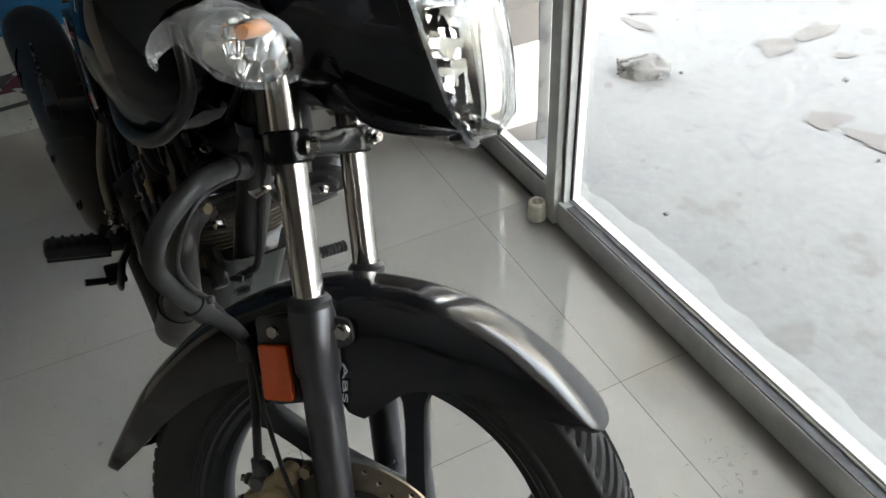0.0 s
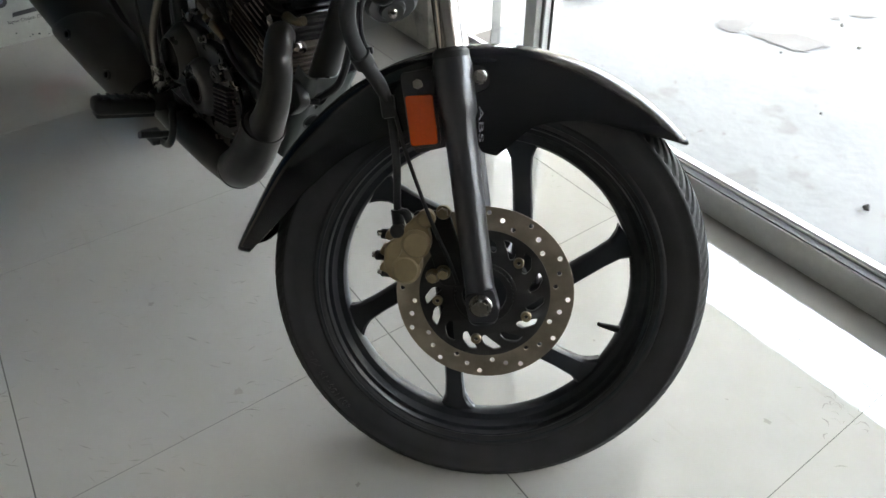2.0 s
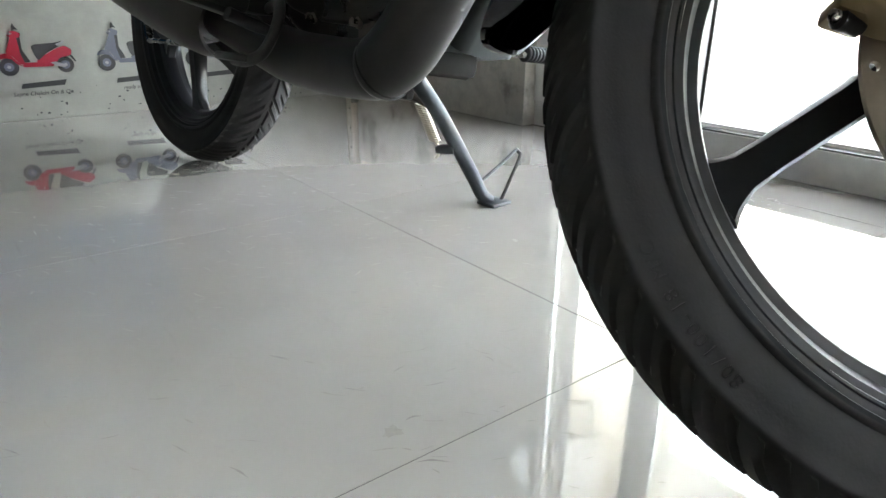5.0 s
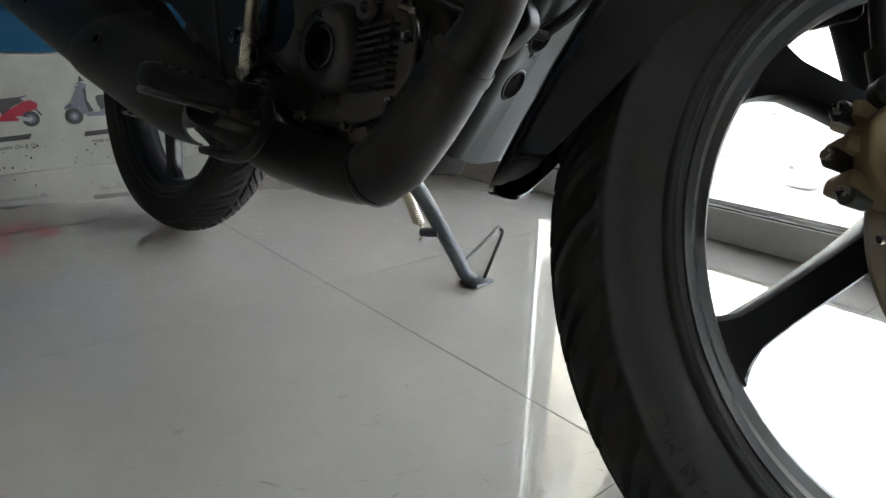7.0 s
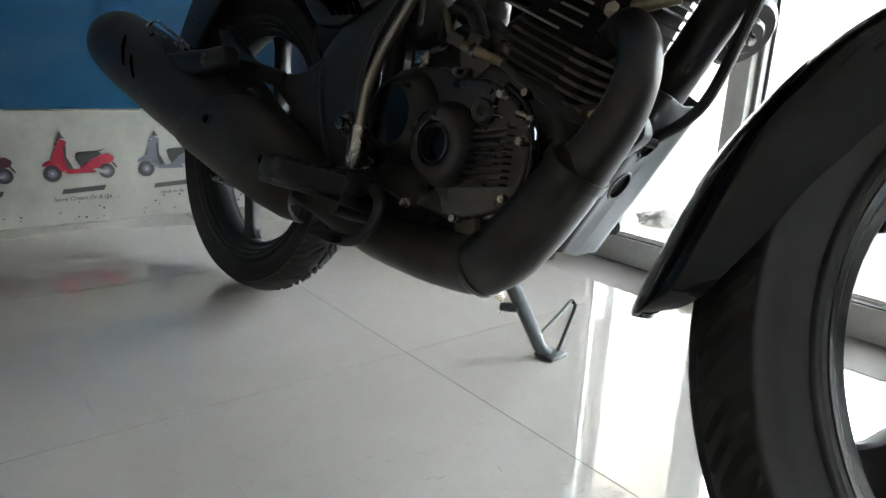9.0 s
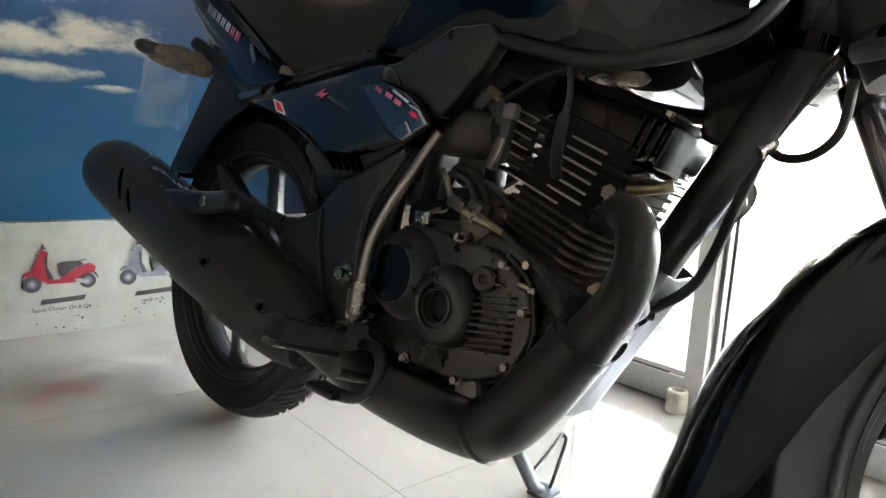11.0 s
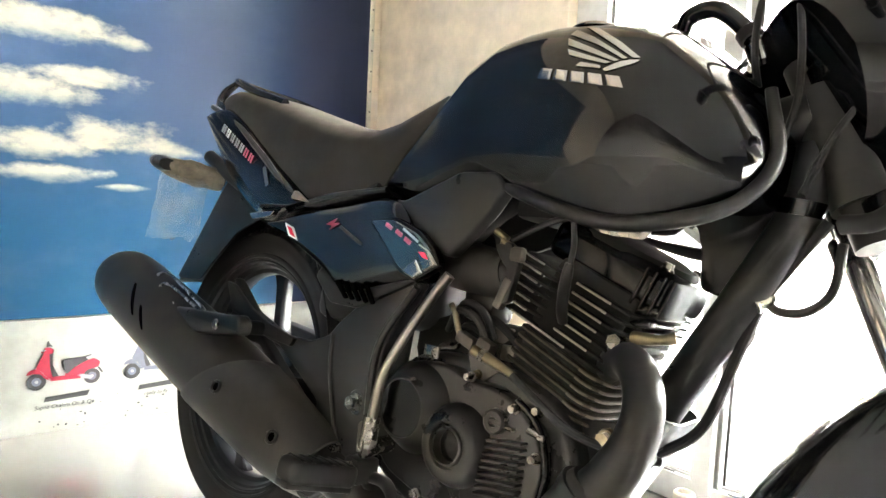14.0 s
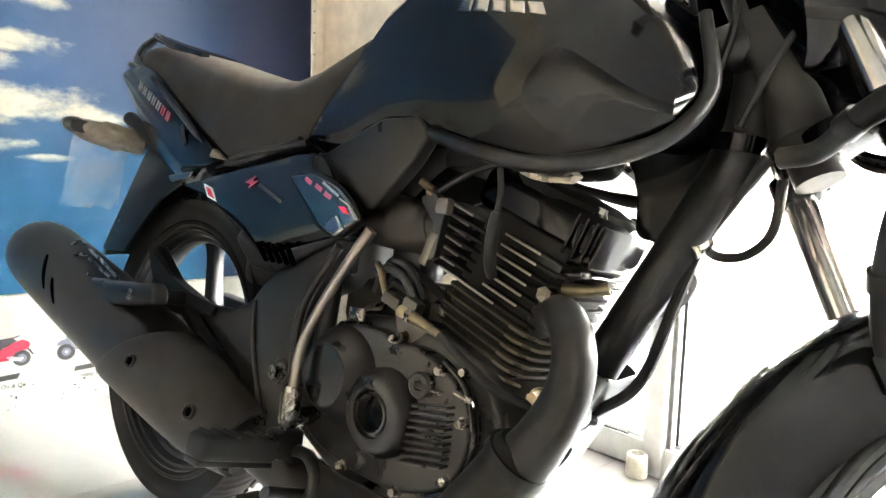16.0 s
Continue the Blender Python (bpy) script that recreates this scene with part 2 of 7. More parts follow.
TILE = tile_material()
GROUT = mat("grout", (0.10, 0.095, 0.085), rough=0.9, vary=0.3, scale=20)
PLASTER = two_tone("painted_plaster", (0.84, 0.73, 0.60), (0.77, 0.66, 0.54), 2.5, 0.55, 0.75, rough=0.8, bump=0.25, bump_scale=120)
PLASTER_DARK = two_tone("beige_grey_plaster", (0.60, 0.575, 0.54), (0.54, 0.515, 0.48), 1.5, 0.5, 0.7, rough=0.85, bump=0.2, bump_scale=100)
# darker than the other walls so that the glossy tank mirrors less light
DARKENED_WEST = two_tone("darkened_west_wall", (0.30, 0.282, 0.258), (0.26, 0.243, 0.22), 1.5, 0.5, 0.7, rough=0.85, bump=0.2, bump_scale=100)
PLASTER_OLD = two_tone("worn_plaster", (0.55, 0.52, 0.46), (0.27, 0.25, 0.22), 6, 0.56, 0.66, rough=0.85, bump=0.4, bump_scale=90)
CEILING = mat("ceiling_paint", (0.74, 0.74, 0.73), rough=0.9, vary=0.05, scale=3)
ALU = mat("frame_paint", (0.70, 0.70, 0.68), rough=0.42, vary=0.08, scale=30, bump=0.05, dust=0.35)
GASKET = mat("glazing_gasket", (0.09, 0.09, 0.09), rough=0.7, vary=0.2)
GLASS = glass_material("window_glass", (0.93, 0.97, 0.96))
CONCRETE = two_tone("yard_concrete", (0.1309, 0.1309, 0.1286), (0.1063, 0.1047, 0.0986), 7, 0.60, 0.64, rough=0.95, bump=1.4, bump_scale=40)
ROCK = two_tone("rock", (0.15, 0.145, 0.14), (0.07, 0.07, 0.07), 14, 0.45, 0.6, rough=0.95, bump=1.0, bump_scale=60)
SILL = two_tone("pale_cement", (0.1424, 0.1424, 0.1401), (0.1116, 0.1101, 0.1040), 9, 0.55, 0.7, rough=0.9, bump=0.4, bump_scale=90)
PATCH = two_tone("worn_concrete", (0.0909, 0.0847, 0.0778), (0.1040, 0.1001, 0.0939), 12, 0.45, 0.6, rough=0.95, bump=0.8, bump_scale=60)
# stained cement, its colour darkened to stand in for the porch's shade
PIER_SHADE = two_tone("shade_darkened_cement", (0.1809, 0.1602, 0.1463), (0.1386, 0.1217, 0.1101), 5, 0.55, 0.7, rough=0.9, bump=0.3, bump_scale=90)
SKY_PRINT = sky_print_material()
WHITE_PRINT = two_tone("white_print", (0.31, 0.318, 0.288), (0.265, 0.265, 0.237), 3, 0.5, 0.75, rough=0.35, bump=0.02)
PVC = mat("dirty_white_plastic", (0.66, 0.62, 0.52), rough=0.55, vary=0.15, scale=40)
SKIRTING = mat("dull_skirting", (0.40, 0.385, 0.35), rough=0.6, vary=0.15, scale=12)

PAINT = mat("black_gloss_paint", (0.0025, 0.0028, 0.0040), rough=0.05, vary=0.15, scale=8, coat=0.15, dust=0.005, spec=0.22)
PAINT_BLUE = mat("dark_blue_gloss_paint", (0.0035, 0.0055, 0.0090), rough=0.15, vary=0.15, scale=8, coat=0.25, dust=0.008, spec=0.3)
SATIN = mat("satin_black_plastic", (0.0146, 0.0143, 0.0146), rough=0.33, vary=0.2, scale=18, bump=0.08, bump_scale=900, dust=0.012, spec=0.28)
MATTE = mat("matte_black_metal", (0.0199, 0.0192, 0.0188), rough=0.4, vary=0.25, scale=22, bump=0.06, bump_scale=500, dust=0.012, spec=0.28)
MUFFLER = mat("heat_proof_black", (0.0216, 0.0197, 0.0186), rough=0.36, vary=0.25, scale=16, bump=0.07, bump_scale=400, dust=0.022, spec=0.24)
PAINT_DUSTY = mat("dusty_black_paint", (0.0040, 0.0041, 0.0048), rough=0.13, vary=0.2, scale=9, coat=0.2, dust=0.006, spec=0.26)
FIN_BLACK = mat("rough_black_fin", (0.0160, 0.0149, 0.0143), rough=0.75, vary=0.25, scale=30, bump=0.15, bump_scale=400, spec=0.12)
# near-black colour that paints the shade inside slots and screw cups
RECESS_SHADE = mat("recess_shade", (0.0012, 0.0012, 0.0012), rough=0.9, vary=0.1, spec=0.0)
FACE_BLACK = mat("glossy_black_cover", (0.0035, 0.0035, 0.0042), rough=0.18, vary=0.2, scale=14, spec=0.22)
RUBBER = mat("tyre_rubber", (0.0252, 0.0245, 0.0248), rough=0.62, vary=0.25, scale=14, bump=0.15, bump_scale=500, dust=0.008, spec=0.15)
HOSE = mat("hose_rubber", (0.0147, 0.0147, 0.0150), rough=0.5, vary=0.2, scale=40, spec=0.25)
WHEEL = mat("black_alloy_paint", (0.0122, 0.0129, 0.0152), rough=0.36, metal=0.0, vary=0.2, scale=15, bump=0.04, bump_scale=700, dust=0.008, spec=0.22)
FORK = mat("dark_grey_fork_paint", (0.0480, 0.0480, 0.0525), rough=0.33, metal=0.8, vary=0.12, scale=25, bump=0.04, bump_scale=900)
CHROME = mat("hard_chrome", (0.34, 0.325, 0.31), rough=0.16, metal=1.0, vary=0.06, scale=20)
STEEL = mat("zinc_steel", (0.26, 0.245, 0.225), rough=0.26, metal=1.0, vary=0.2, scale=60)
BRUSHED = mat("brushed_disc_steel", (0.25, 0.215, 0.170), rough=0.36, metal=1.0, vary=0.18, scale=30, bump=0.1, bump_scale=700)
GOLD = mat("gold_caliper", (0.20, 0.152, 0.086), rough=0.5, metal=0.4, vary=0.15, scale=40, bump=0.12, bump_scale=500)
BRASS = mat("yellow_passivated_steel", (0.23, 0.19, 0.125), rough=0.35, metal=1.0, vary=0.3, scale=60)
ENGINE = mat("engine_black", (0.0157, 0.0144, 0.0137), rough=0.3, metal=0.0, vary=0.2, scale=25, bump=0.05, bump_scale=450, dust=0.01, spec=0.4)
KICK = mat("worn_lever_chrome", (0.20, 0.180, 0.155), rough=0.32, metal=1.0, vary=0.04, scale=8)
CAST = mat("cast_aluminium", (0.115, 0.105, 0.092), rough=0.5, metal=0.7, vary=0.25, scale=35, bump=0.2, bump_scale=400)
FIN_EDGE = mat("machined_fin_edge", (0.29, 0.27, 0.24), rough=0.35, metal=1.0, vary=0.2, scale=60)
PLATE = mat("gunmetal_plate", (0.0228, 0.0264, 0.0252), rough=0.32, metal=0.3, vary=0.12, scale=20, bump=0.05)
STAND = mat("dark_stand_paint", (0.045, 0.052, 0.058), rough=0.42, metal=0.3, vary=0.3, scale=30)
# the strong dust tint on the seat's top also paints the window's sheen
SEAT = mat("black_seat_vinyl", (0.0182, 0.0153, 0.0131), rough=0.58, vary=0.2, scale=10, bump=0.35, bump_scale=650, dust=0.42, dust_color=(0.42, 0.36, 0.29), spec=0.3, dust_from=0.66)
REFLECTOR = mat("orange_reflector", (0.32, 0.042, 0.004), rough=0.22, vary=0.08, scale=300, bump=0.5, bump_scale=600, coat=0.2, spec=0.3)
AMBER = mat("amber_bulb", (0.75, 0.25, 0.03), rough=0.3, vary=0.1)
LENS = glass_material("clear_lens", (0.97, 0.98, 0.97), 0.03)
SILVER = mat("silver_reflector_bowl", (0.50, 0.505, 0.495), rough=0.06, metal=1.0, vary=0.05, bump=0.12, bump_scale=90)
EMBLEM = mat("chrome_emblem", (0.48, 0.475, 0.46), rough=0.2, metal=1.0, vary=0.06)
DECAL_GREY = mat("silver_decal", (0.26, 0.27, 0.28), rough=0.3, vary=0.05)
DECAL_RED = mat("red_decal", (0.65, 0.02, 0.06), rough=0.25, vary=0.05)
DECAL_ROSE = mat("rose_decal", (0.38, 0.045, 0.085), rough=0.3, vary=0.1)
DECAL_WHITE = mat("white_decal", (0.72, 0.72, 0.70), rough=0.3, vary=0.05)
BADGE_BLUE = mat("teal_badge", (0.014, 0.050, 0.078), rough=0.14, metal=0.4, vary=0.2, scale=30, coat=1.0)
INK = mat("dark_ink", (0.032, 0.032, 0.036), rough=0.5, vary=0.05)
INK_RED = mat("red_ink", (0.29, 0.008, 0.030), rough=0.4, vary=0.08)
INK_MAROON = mat("maroon_ink", (0.060, 0.012, 0.022), rough=0.4, vary=0.08)
INK_GREY = mat("grey_blue_ink", (0.105, 0.115, 0.155), rough=0.4, vary=0.1)
INK_SILVER = mat("silver_ink", (0.28, 0.285, 0.30), rough=0.4, vary=0.1)
# dust on the fins, with the window's sheen put into the grey
DUST_SHEEN = mat("dusty_sheen_fin", (0.095, 0.080, 0.062), rough=0.7, metal=0.1, vary=0.25, scale=50)
SCUFF = mat("grey_scuff", (0.205, 0.192, 0.168), rough=0.5, vary=0.3, scale=30)
SPRING = mat("pale_spring_steel", (0.50, 0.46, 0.38), rough=0.38, metal=0.9, vary=0.15, scale=50)
BOOT = mat("dusty_rubber_boot", (0.034, 0.030, 0.027), rough=0.6, vary=0.2, scale=30, bump=0.1, bump_scale=300, spec=0.3)
TAPE = mat("brown_wrapping_tape", (0.14, 0.115, 0.085), rough=0.35, vary=0.45, scale=45, bump=0.5, bump_scale=120)
FIN_DUSTY = mat("dusty_fin", (0.0546, 0.0468, 0.0370), rough=0.8, vary=0.3, scale=30, bump=0.1, bump_scale=300, spec=0.15)
FILM = film_material("clear_wrapping", 0.03, 0.20)
FILM_CRUMPLED = film_material("crumpled_wrapping", 0.02, 0.34)


# ---- mesh helpers ----
def finish(bm, angle=35):
    me = bpy.data.meshes.new("mesh")
    bmesh.ops.recalc_face_normals(bm, faces=bm.faces)
    bm.to_mesh(me)
    bm.free()
    me.shade_smooth()
    me.set_sharp_from_angle(angle=radians(angle))
    return me


def part(name, bm, material, parent=None, label="", angle=35):
    me = bm if isinstance(bm, bpy.types.Mesh) else finish(bm, angle)
    me.materials.clear()
    me.materials.append(material)
    ob = new(name, me)
    if parent is not None:
        ob.parent = parent
    if label:
        tagged(ob, label)
    return ob


def thing(name, matrix, label, category, group=""):
    ob = new(name)
    ob.empty_display_size = 0.05
    ob.matrix_world = matrix
    return tagged(ob, label, category, group)


def merge(*bms):
    out = bmesh.new()
    for b in bms:
        me = bpy.data.meshes.new("tmp")
        b.to_mesh(me)
        b.free()
        out.from_mesh(me)
        bpy.data.meshes.remove(me)
    return out


def moved(bm, m):
    bmesh.ops.transform(bm, matrix=m, verts=bm.verts)
    return bm


def mirrored(bm):
    """The same shape on the other side of the plane y = 0."""
    bmesh.ops.scale(bm, vec=(1, -1, 1), verts=bm.verts)
    bmesh.ops.reverse_faces(bm, faces=bm.faces)
    return bm


def box(cx, cy, cz, sx, sy, sz, bevel=0.0, seg=2):
    bm = bmesh.new()
    bmesh.ops.create_cube(bm, size=1)
    bmesh.ops.scale(bm, vec=(sx, sy, sz), verts=bm.verts)
    if bevel:
        bmesh.ops.bevel(bm, geom=bm.edges[:], offset=min(bevel, 0.45 * min(sx, sy, sz)), segments=seg, profile=0.5, affect="EDGES")
    bmesh.ops.translate(bm, vec=(cx, cy, cz), verts=bm.verts)
    return bm


def smooth_path(pts, steps=8):
    """Catmull-Rom through the points."""
    P = [Vector(p) for p in pts]
    P = [2 * P[0] - P[1], *P, 2 * P[-1] - P[-2]]
    out = []
    for i in range(1, len(P) - 2):
        for k in range(steps):
            t = k / steps
            a, b, c, d = P[i - 1], P[i], P[i + 1], P[i + 2]
            out.append(0.5 * ((2 * b) + (c - a) * t + (2 * a - 5 * b + 4 * c - d) * t * t + (3 * b - a - 3 * c + d) * t ** 3))
    out.append(P[-2])
    return out


def tube(pts, r, n=12, steps=8, caps=True, flat=1.0):
    """A round bar along a smooth path; r a radius or one for each point."""
    path = smooth_path(pts, steps) if steps > 1 else [Vector(p) for p in pts]
    if isinstance(r, (int, float)):
        radii = [r] * len(path)
    else:
        radii = [float(np.interp(i / max(len(path) - 1, 1) * (len(r) - 1), range(len(r)), r)) for i in range(len(path))]
    bm = bmesh.new()
    rings = []
    side = None
    for i, p in enumerate(path):
        d = (path[min(i + 1, len(path) - 1)] - path[max(i - 1, 0)]).normalized()
        if side is None:
            side = d.orthogonal().normalized()
        side = (side - side.dot(d) * d).normalized()
        up = d.cross(side)
        rings.append([bm.verts.new(p + radii[i] * (math.cos(a) * side + flat * math.sin(a) * up))
                      for a in [2 * math.pi * k / n for k in range(n)]])
    for a, b in zip(rings, rings[1:]):
        for k in range(n):
            bm.faces.new((a[k], a[(k + 1) % n], b[(k + 1) % n], b[k]))
    if caps:
        bm.faces.new(list(reversed(rings[0])))
        bm.faces.new(rings[-1])
    return bm


def lathe(profile, n=48, closed=False):
    """Turns (radius, y) points about the y axis."""
    bm = bmesh.new()
    rings = [[bm.verts.new((r * math.cos(2 * math.pi * k / n), y, r * math.sin(2 * math.pi * k / n))) for k in range(n)] for r, y in profile]
    pairs = list(zip(rings, rings[1:]))
    if closed:
        pairs.append((rings[-1], rings[0]))
    for a, b in pairs:
        for k in range(n):
            bm.faces.new((a[k], a[(k + 1) % n], b[(k + 1) % n], b[k]))
    if not closed:
        bmesh.ops.contextual_create(bm, geom=rings[0])
        bmesh.ops.contextual_create(bm, geom=rings[-1])
    return bm


def disc(center, axis, radius, depth, bevel=0.002, n=24, inner=0.0):
    """A short cylinder whose axis points along axis."""
    h = depth / 2
    b = min(bevel, h * 0.9, radius * 0.4)
    prof = [(radius - b, -h), (radius, -h + b), (radius, h - b), (radius - b, h)]
    if inner:
        prof = [(inner, -h), *prof, (inner, h)]
        bm = lathe(prof, n, closed=True)
    else:
        bm = lathe(prof, n)
    turn = Vector((0, 1, 0)).rotation_difference(Vector(axis).normalized()).to_matrix().to_4x4()
    return moved(bm, Matrix.Translation(center) @ turn)


def bolt(center, axis, r=0.007, length=0.006):
    """Hexagon head on a washer flange."""
    turn = Vector((0, 0, 1)).rotation_difference(Vector(axis).normalized()).to_matrix().to_4x4()
    bm = bmesh.new()
    bmesh.ops.create_cone(bm, cap_ends=True, segments=6, radius1=r, radius2=r * 0.96, depth=length)
    bmesh.ops.translate(bm, vec=(0, 0, length * 0.75), verts=bm.verts)
    fl = bmesh.new()
    bmesh.ops.create_cone(fl, cap_ends=True, segments=16, radius1=r * 1.4, radius2=r * 1.2, depth=length * 0.4)
    bmesh.ops.translate(fl, vec=(0, 0, length * 0.1), verts=fl.verts)
    return moved(merge(bm, fl), Matrix.Translation(center) @ turn)


def flat_mesh(outlines, half, bevel=0.0, res=2):
    """A plate in the x-y plane from closed outlines; inner ones are holes. half: half its thickness."""
    cu = bpy.data.curves.new("plate", "CURVE")
    cu.dimensions, cu.fill_mode = "2D", "BOTH"
    cu.extrude, cu.bevel_depth, cu.bevel_resolution = max(half - bevel, 0.0), bevel, res
    cu.offset = -bevel
    for line in outlines:
        sp = cu.splines.new("POLY")
        sp.points.add(len(line) - 1)
        for p, q in zip(sp.points, line):
            p.co = (q[0], q[1], 0, 1)
        sp.use_cyclic_u = True
    ob = bpy.data.objects.new("plate", cu)
    scene.collection.objects.link(ob)
    bpy.context.view_layer.update()
    me = bpy.data.meshes.new_from_object(ob.evaluated_get(bpy.context.evaluated_depsgraph_get()))
    bpy.data.objects.remove(ob)
    bpy.data.curves.remove(cu)
    bm = bmesh.new()
    bm.from_mesh(me)
    bpy.data.meshes.remove(me)
    bmesh.ops.remove_doubles(bm, verts=bm.verts, dist=1e-5)
    return bm


SIDE = Matrix(((1, 0, 0, 0), (0, 0, -1, 0), (0, 1, 0, 0), (0, 0, 0, 1)))


def plate(outlines, y, half, bevel=0.002):
    """A plate whose outline is given in x and z, standing at y."""
    if not isinstance(outlines[0][0], (tuple, list)):
        outlines = [outlines]
    return moved(flat_mesh(outlines, half, bevel), Matrix.Translation((0, y, 0)) @ SIDE)


def ring_pts(cx, cy, r, n=16, ry=None, turn=0.0):
    ry = ry or r
    c, s = math.cos(turn), math.sin(turn)
    out = []
    for k in range(n):
        a = 2 * math.pi * k / n
        x, y = r * math.cos(a), ry * math.sin(a)
        out.append((cx + c * x - s * y, cy + s * x + c * y))
    return out


def rounded(pts, r=0.01, n=4):
    """The outline with rounded corners."""
    out = []
    P = [Vector(p) for p in pts]
    for i, p in enumerate(P):
        a, b = P[i - 1] - p, P[(i + 1) % len(P)] - p
        k = min(r, 0.45 * a.length, 0.45 * b.length)
        s, e = p + a.normalized() * k, p + b.normalized() * k
        for j in range(n + 1):
            t = j / n
            q = (1 - t) ** 2 * s + 2 * t * (1 - t) * p + t * t * e
            out.append((q.x, q.y))
    return out


def shell(sections, cap=True, closed=True):
    """Skins rings of equally many points."""
    bm = bmesh.new()
    rings = [[bm.verts.new(p) for p in s] for s in sections]
    n = len(rings[0])
    for a, b in zip(rings, rings[1:]):
        for k in range(n if closed else n - 1):
            bm.faces.new((a[k], a[(k + 1) % n], b[(k + 1) % n], b[k]))
    if cap:
        bm.faces.new(list(reversed(rings[0])))
        bm.faces.new(rings[-1])
    return bm


def lettering(text, size, depth=0.0005, shear=0.0, bold=0.0):
    cu = bpy.data.curves.new("text", "FONT")
    cu.body, cu.size, cu.extrude, cu.shear, cu.offset = text, size, depth, shear, bold
    cu.align_x, cu.align_y = "CENTER", "CENTER"
    ob = bpy.data.objects.new("text", cu)
    scene.collection.objects.link(ob)
    bpy.context.view_layer.update()
    me = bpy.data.meshes.new_from_object(ob.evaluated_get(bpy.context.evaluated_depsgraph_get()))
    bpy.data.objects.remove(ob)
    bpy.data.curves.remove(cu)
    bm = bmesh.new()
    bm.from_mesh(me)
    bpy.data.meshes.remove(me)
    return bm


def structure(name, bm, material, label, category, parent=None):
    ob = part(name, bm, material, parent)
    return tagged(ob, label, category, kind="structure")


# ---- the room ----
X_WIN, Y_BACK, X_LEFT, Y_FRONT, HEIGHT = 0.99, 2.672, -5.175, -5.15, 3.2
PITCH, TX, TY = 0.6, 0.225, 1.45
floor = structure("floor", box((X_LEFT + 1.05) / 2, (Y_FRONT + Y_BACK) / 2, -0.06, 1.05 - X_LEFT, Y_BACK - Y_FRONT, 0.1192), GROUT,
                  "pale polished tile floor with thin dark joints", "floor")
XM, YM, XS, YS = (X_LEFT + 1.25) / 2, (Y_FRONT + Y_BACK) / 2, 1.25 - X_LEFT, Y_BACK - Y_FRONT
structure("wall_north", box(XM, Y_BACK + 0.1, 1.6, XS, 0.2, HEIGHT), PLASTER, "beige painted back wall behind the banner", "wall")
# the west wall is out of view; its dark colour shapes the reflections
structure("wall_west", box(X_LEFT - 0.1, YM, 1.6, 0.2, YS + 0.4, HEIGHT), DARKENED_WEST, "plain unseen side wall, darkened to dim the tank's reflections", "wall")
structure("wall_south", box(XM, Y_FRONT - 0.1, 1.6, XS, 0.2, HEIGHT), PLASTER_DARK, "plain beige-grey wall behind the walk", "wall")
ceiling = structure("ceiling", box(XM, YM, HEIGHT + 0.08, XS + 0.2, YS + 0.4, 0.16), CEILING, "plain pale painted ceiling", "ceiling")
pier = structure("wall_east", box(1.11, (1.802 + Y_BACK) / 2, 1.6, 0.30, Y_BACK - 1.802, HEIGHT, 0.006), PLASTER, "beige plastered wall pier beside the window, worn at its foot", "wall")
part("pier_foot", box(1.109, (1.794 + Y_BACK) / 2, 0.13, 0.306, Y_BACK - 1.794, 0.26, 0.004), PLASTER_OLD, pier, "bare stained plaster at the foot")
# outer skin of the pier, with the shade put into its colour
part("shaded_outer_plaster", box(1.146, 1.7995, 1.4, 0.216, 0.006, 3.1, 0.002), PIER_SHADE, pier, "stained cement plaster on the outer side, darkened for porch shade")
part("dark_strip", box(1.232, 1.7965, 1.4, 0.040, 0.006, 3.1, 0.002), ROCK, pier, "dark grey strip down the outer corner")
structure("wall_east_corner", box(1.11, (Y_FRONT - 2.3) / 2, 1.6, 0.30, -2.3 - Y_FRONT, HEIGHT), PLASTER, "painted wall beside the shop window", "wall")
header = structure("wall_header", box(1.11, (-2.3 + 1.80) / 2, 2.77, 0.30, 1.80 + 2.3, 0.86), PLASTER, "painted wall strip above the glazing", "wall")


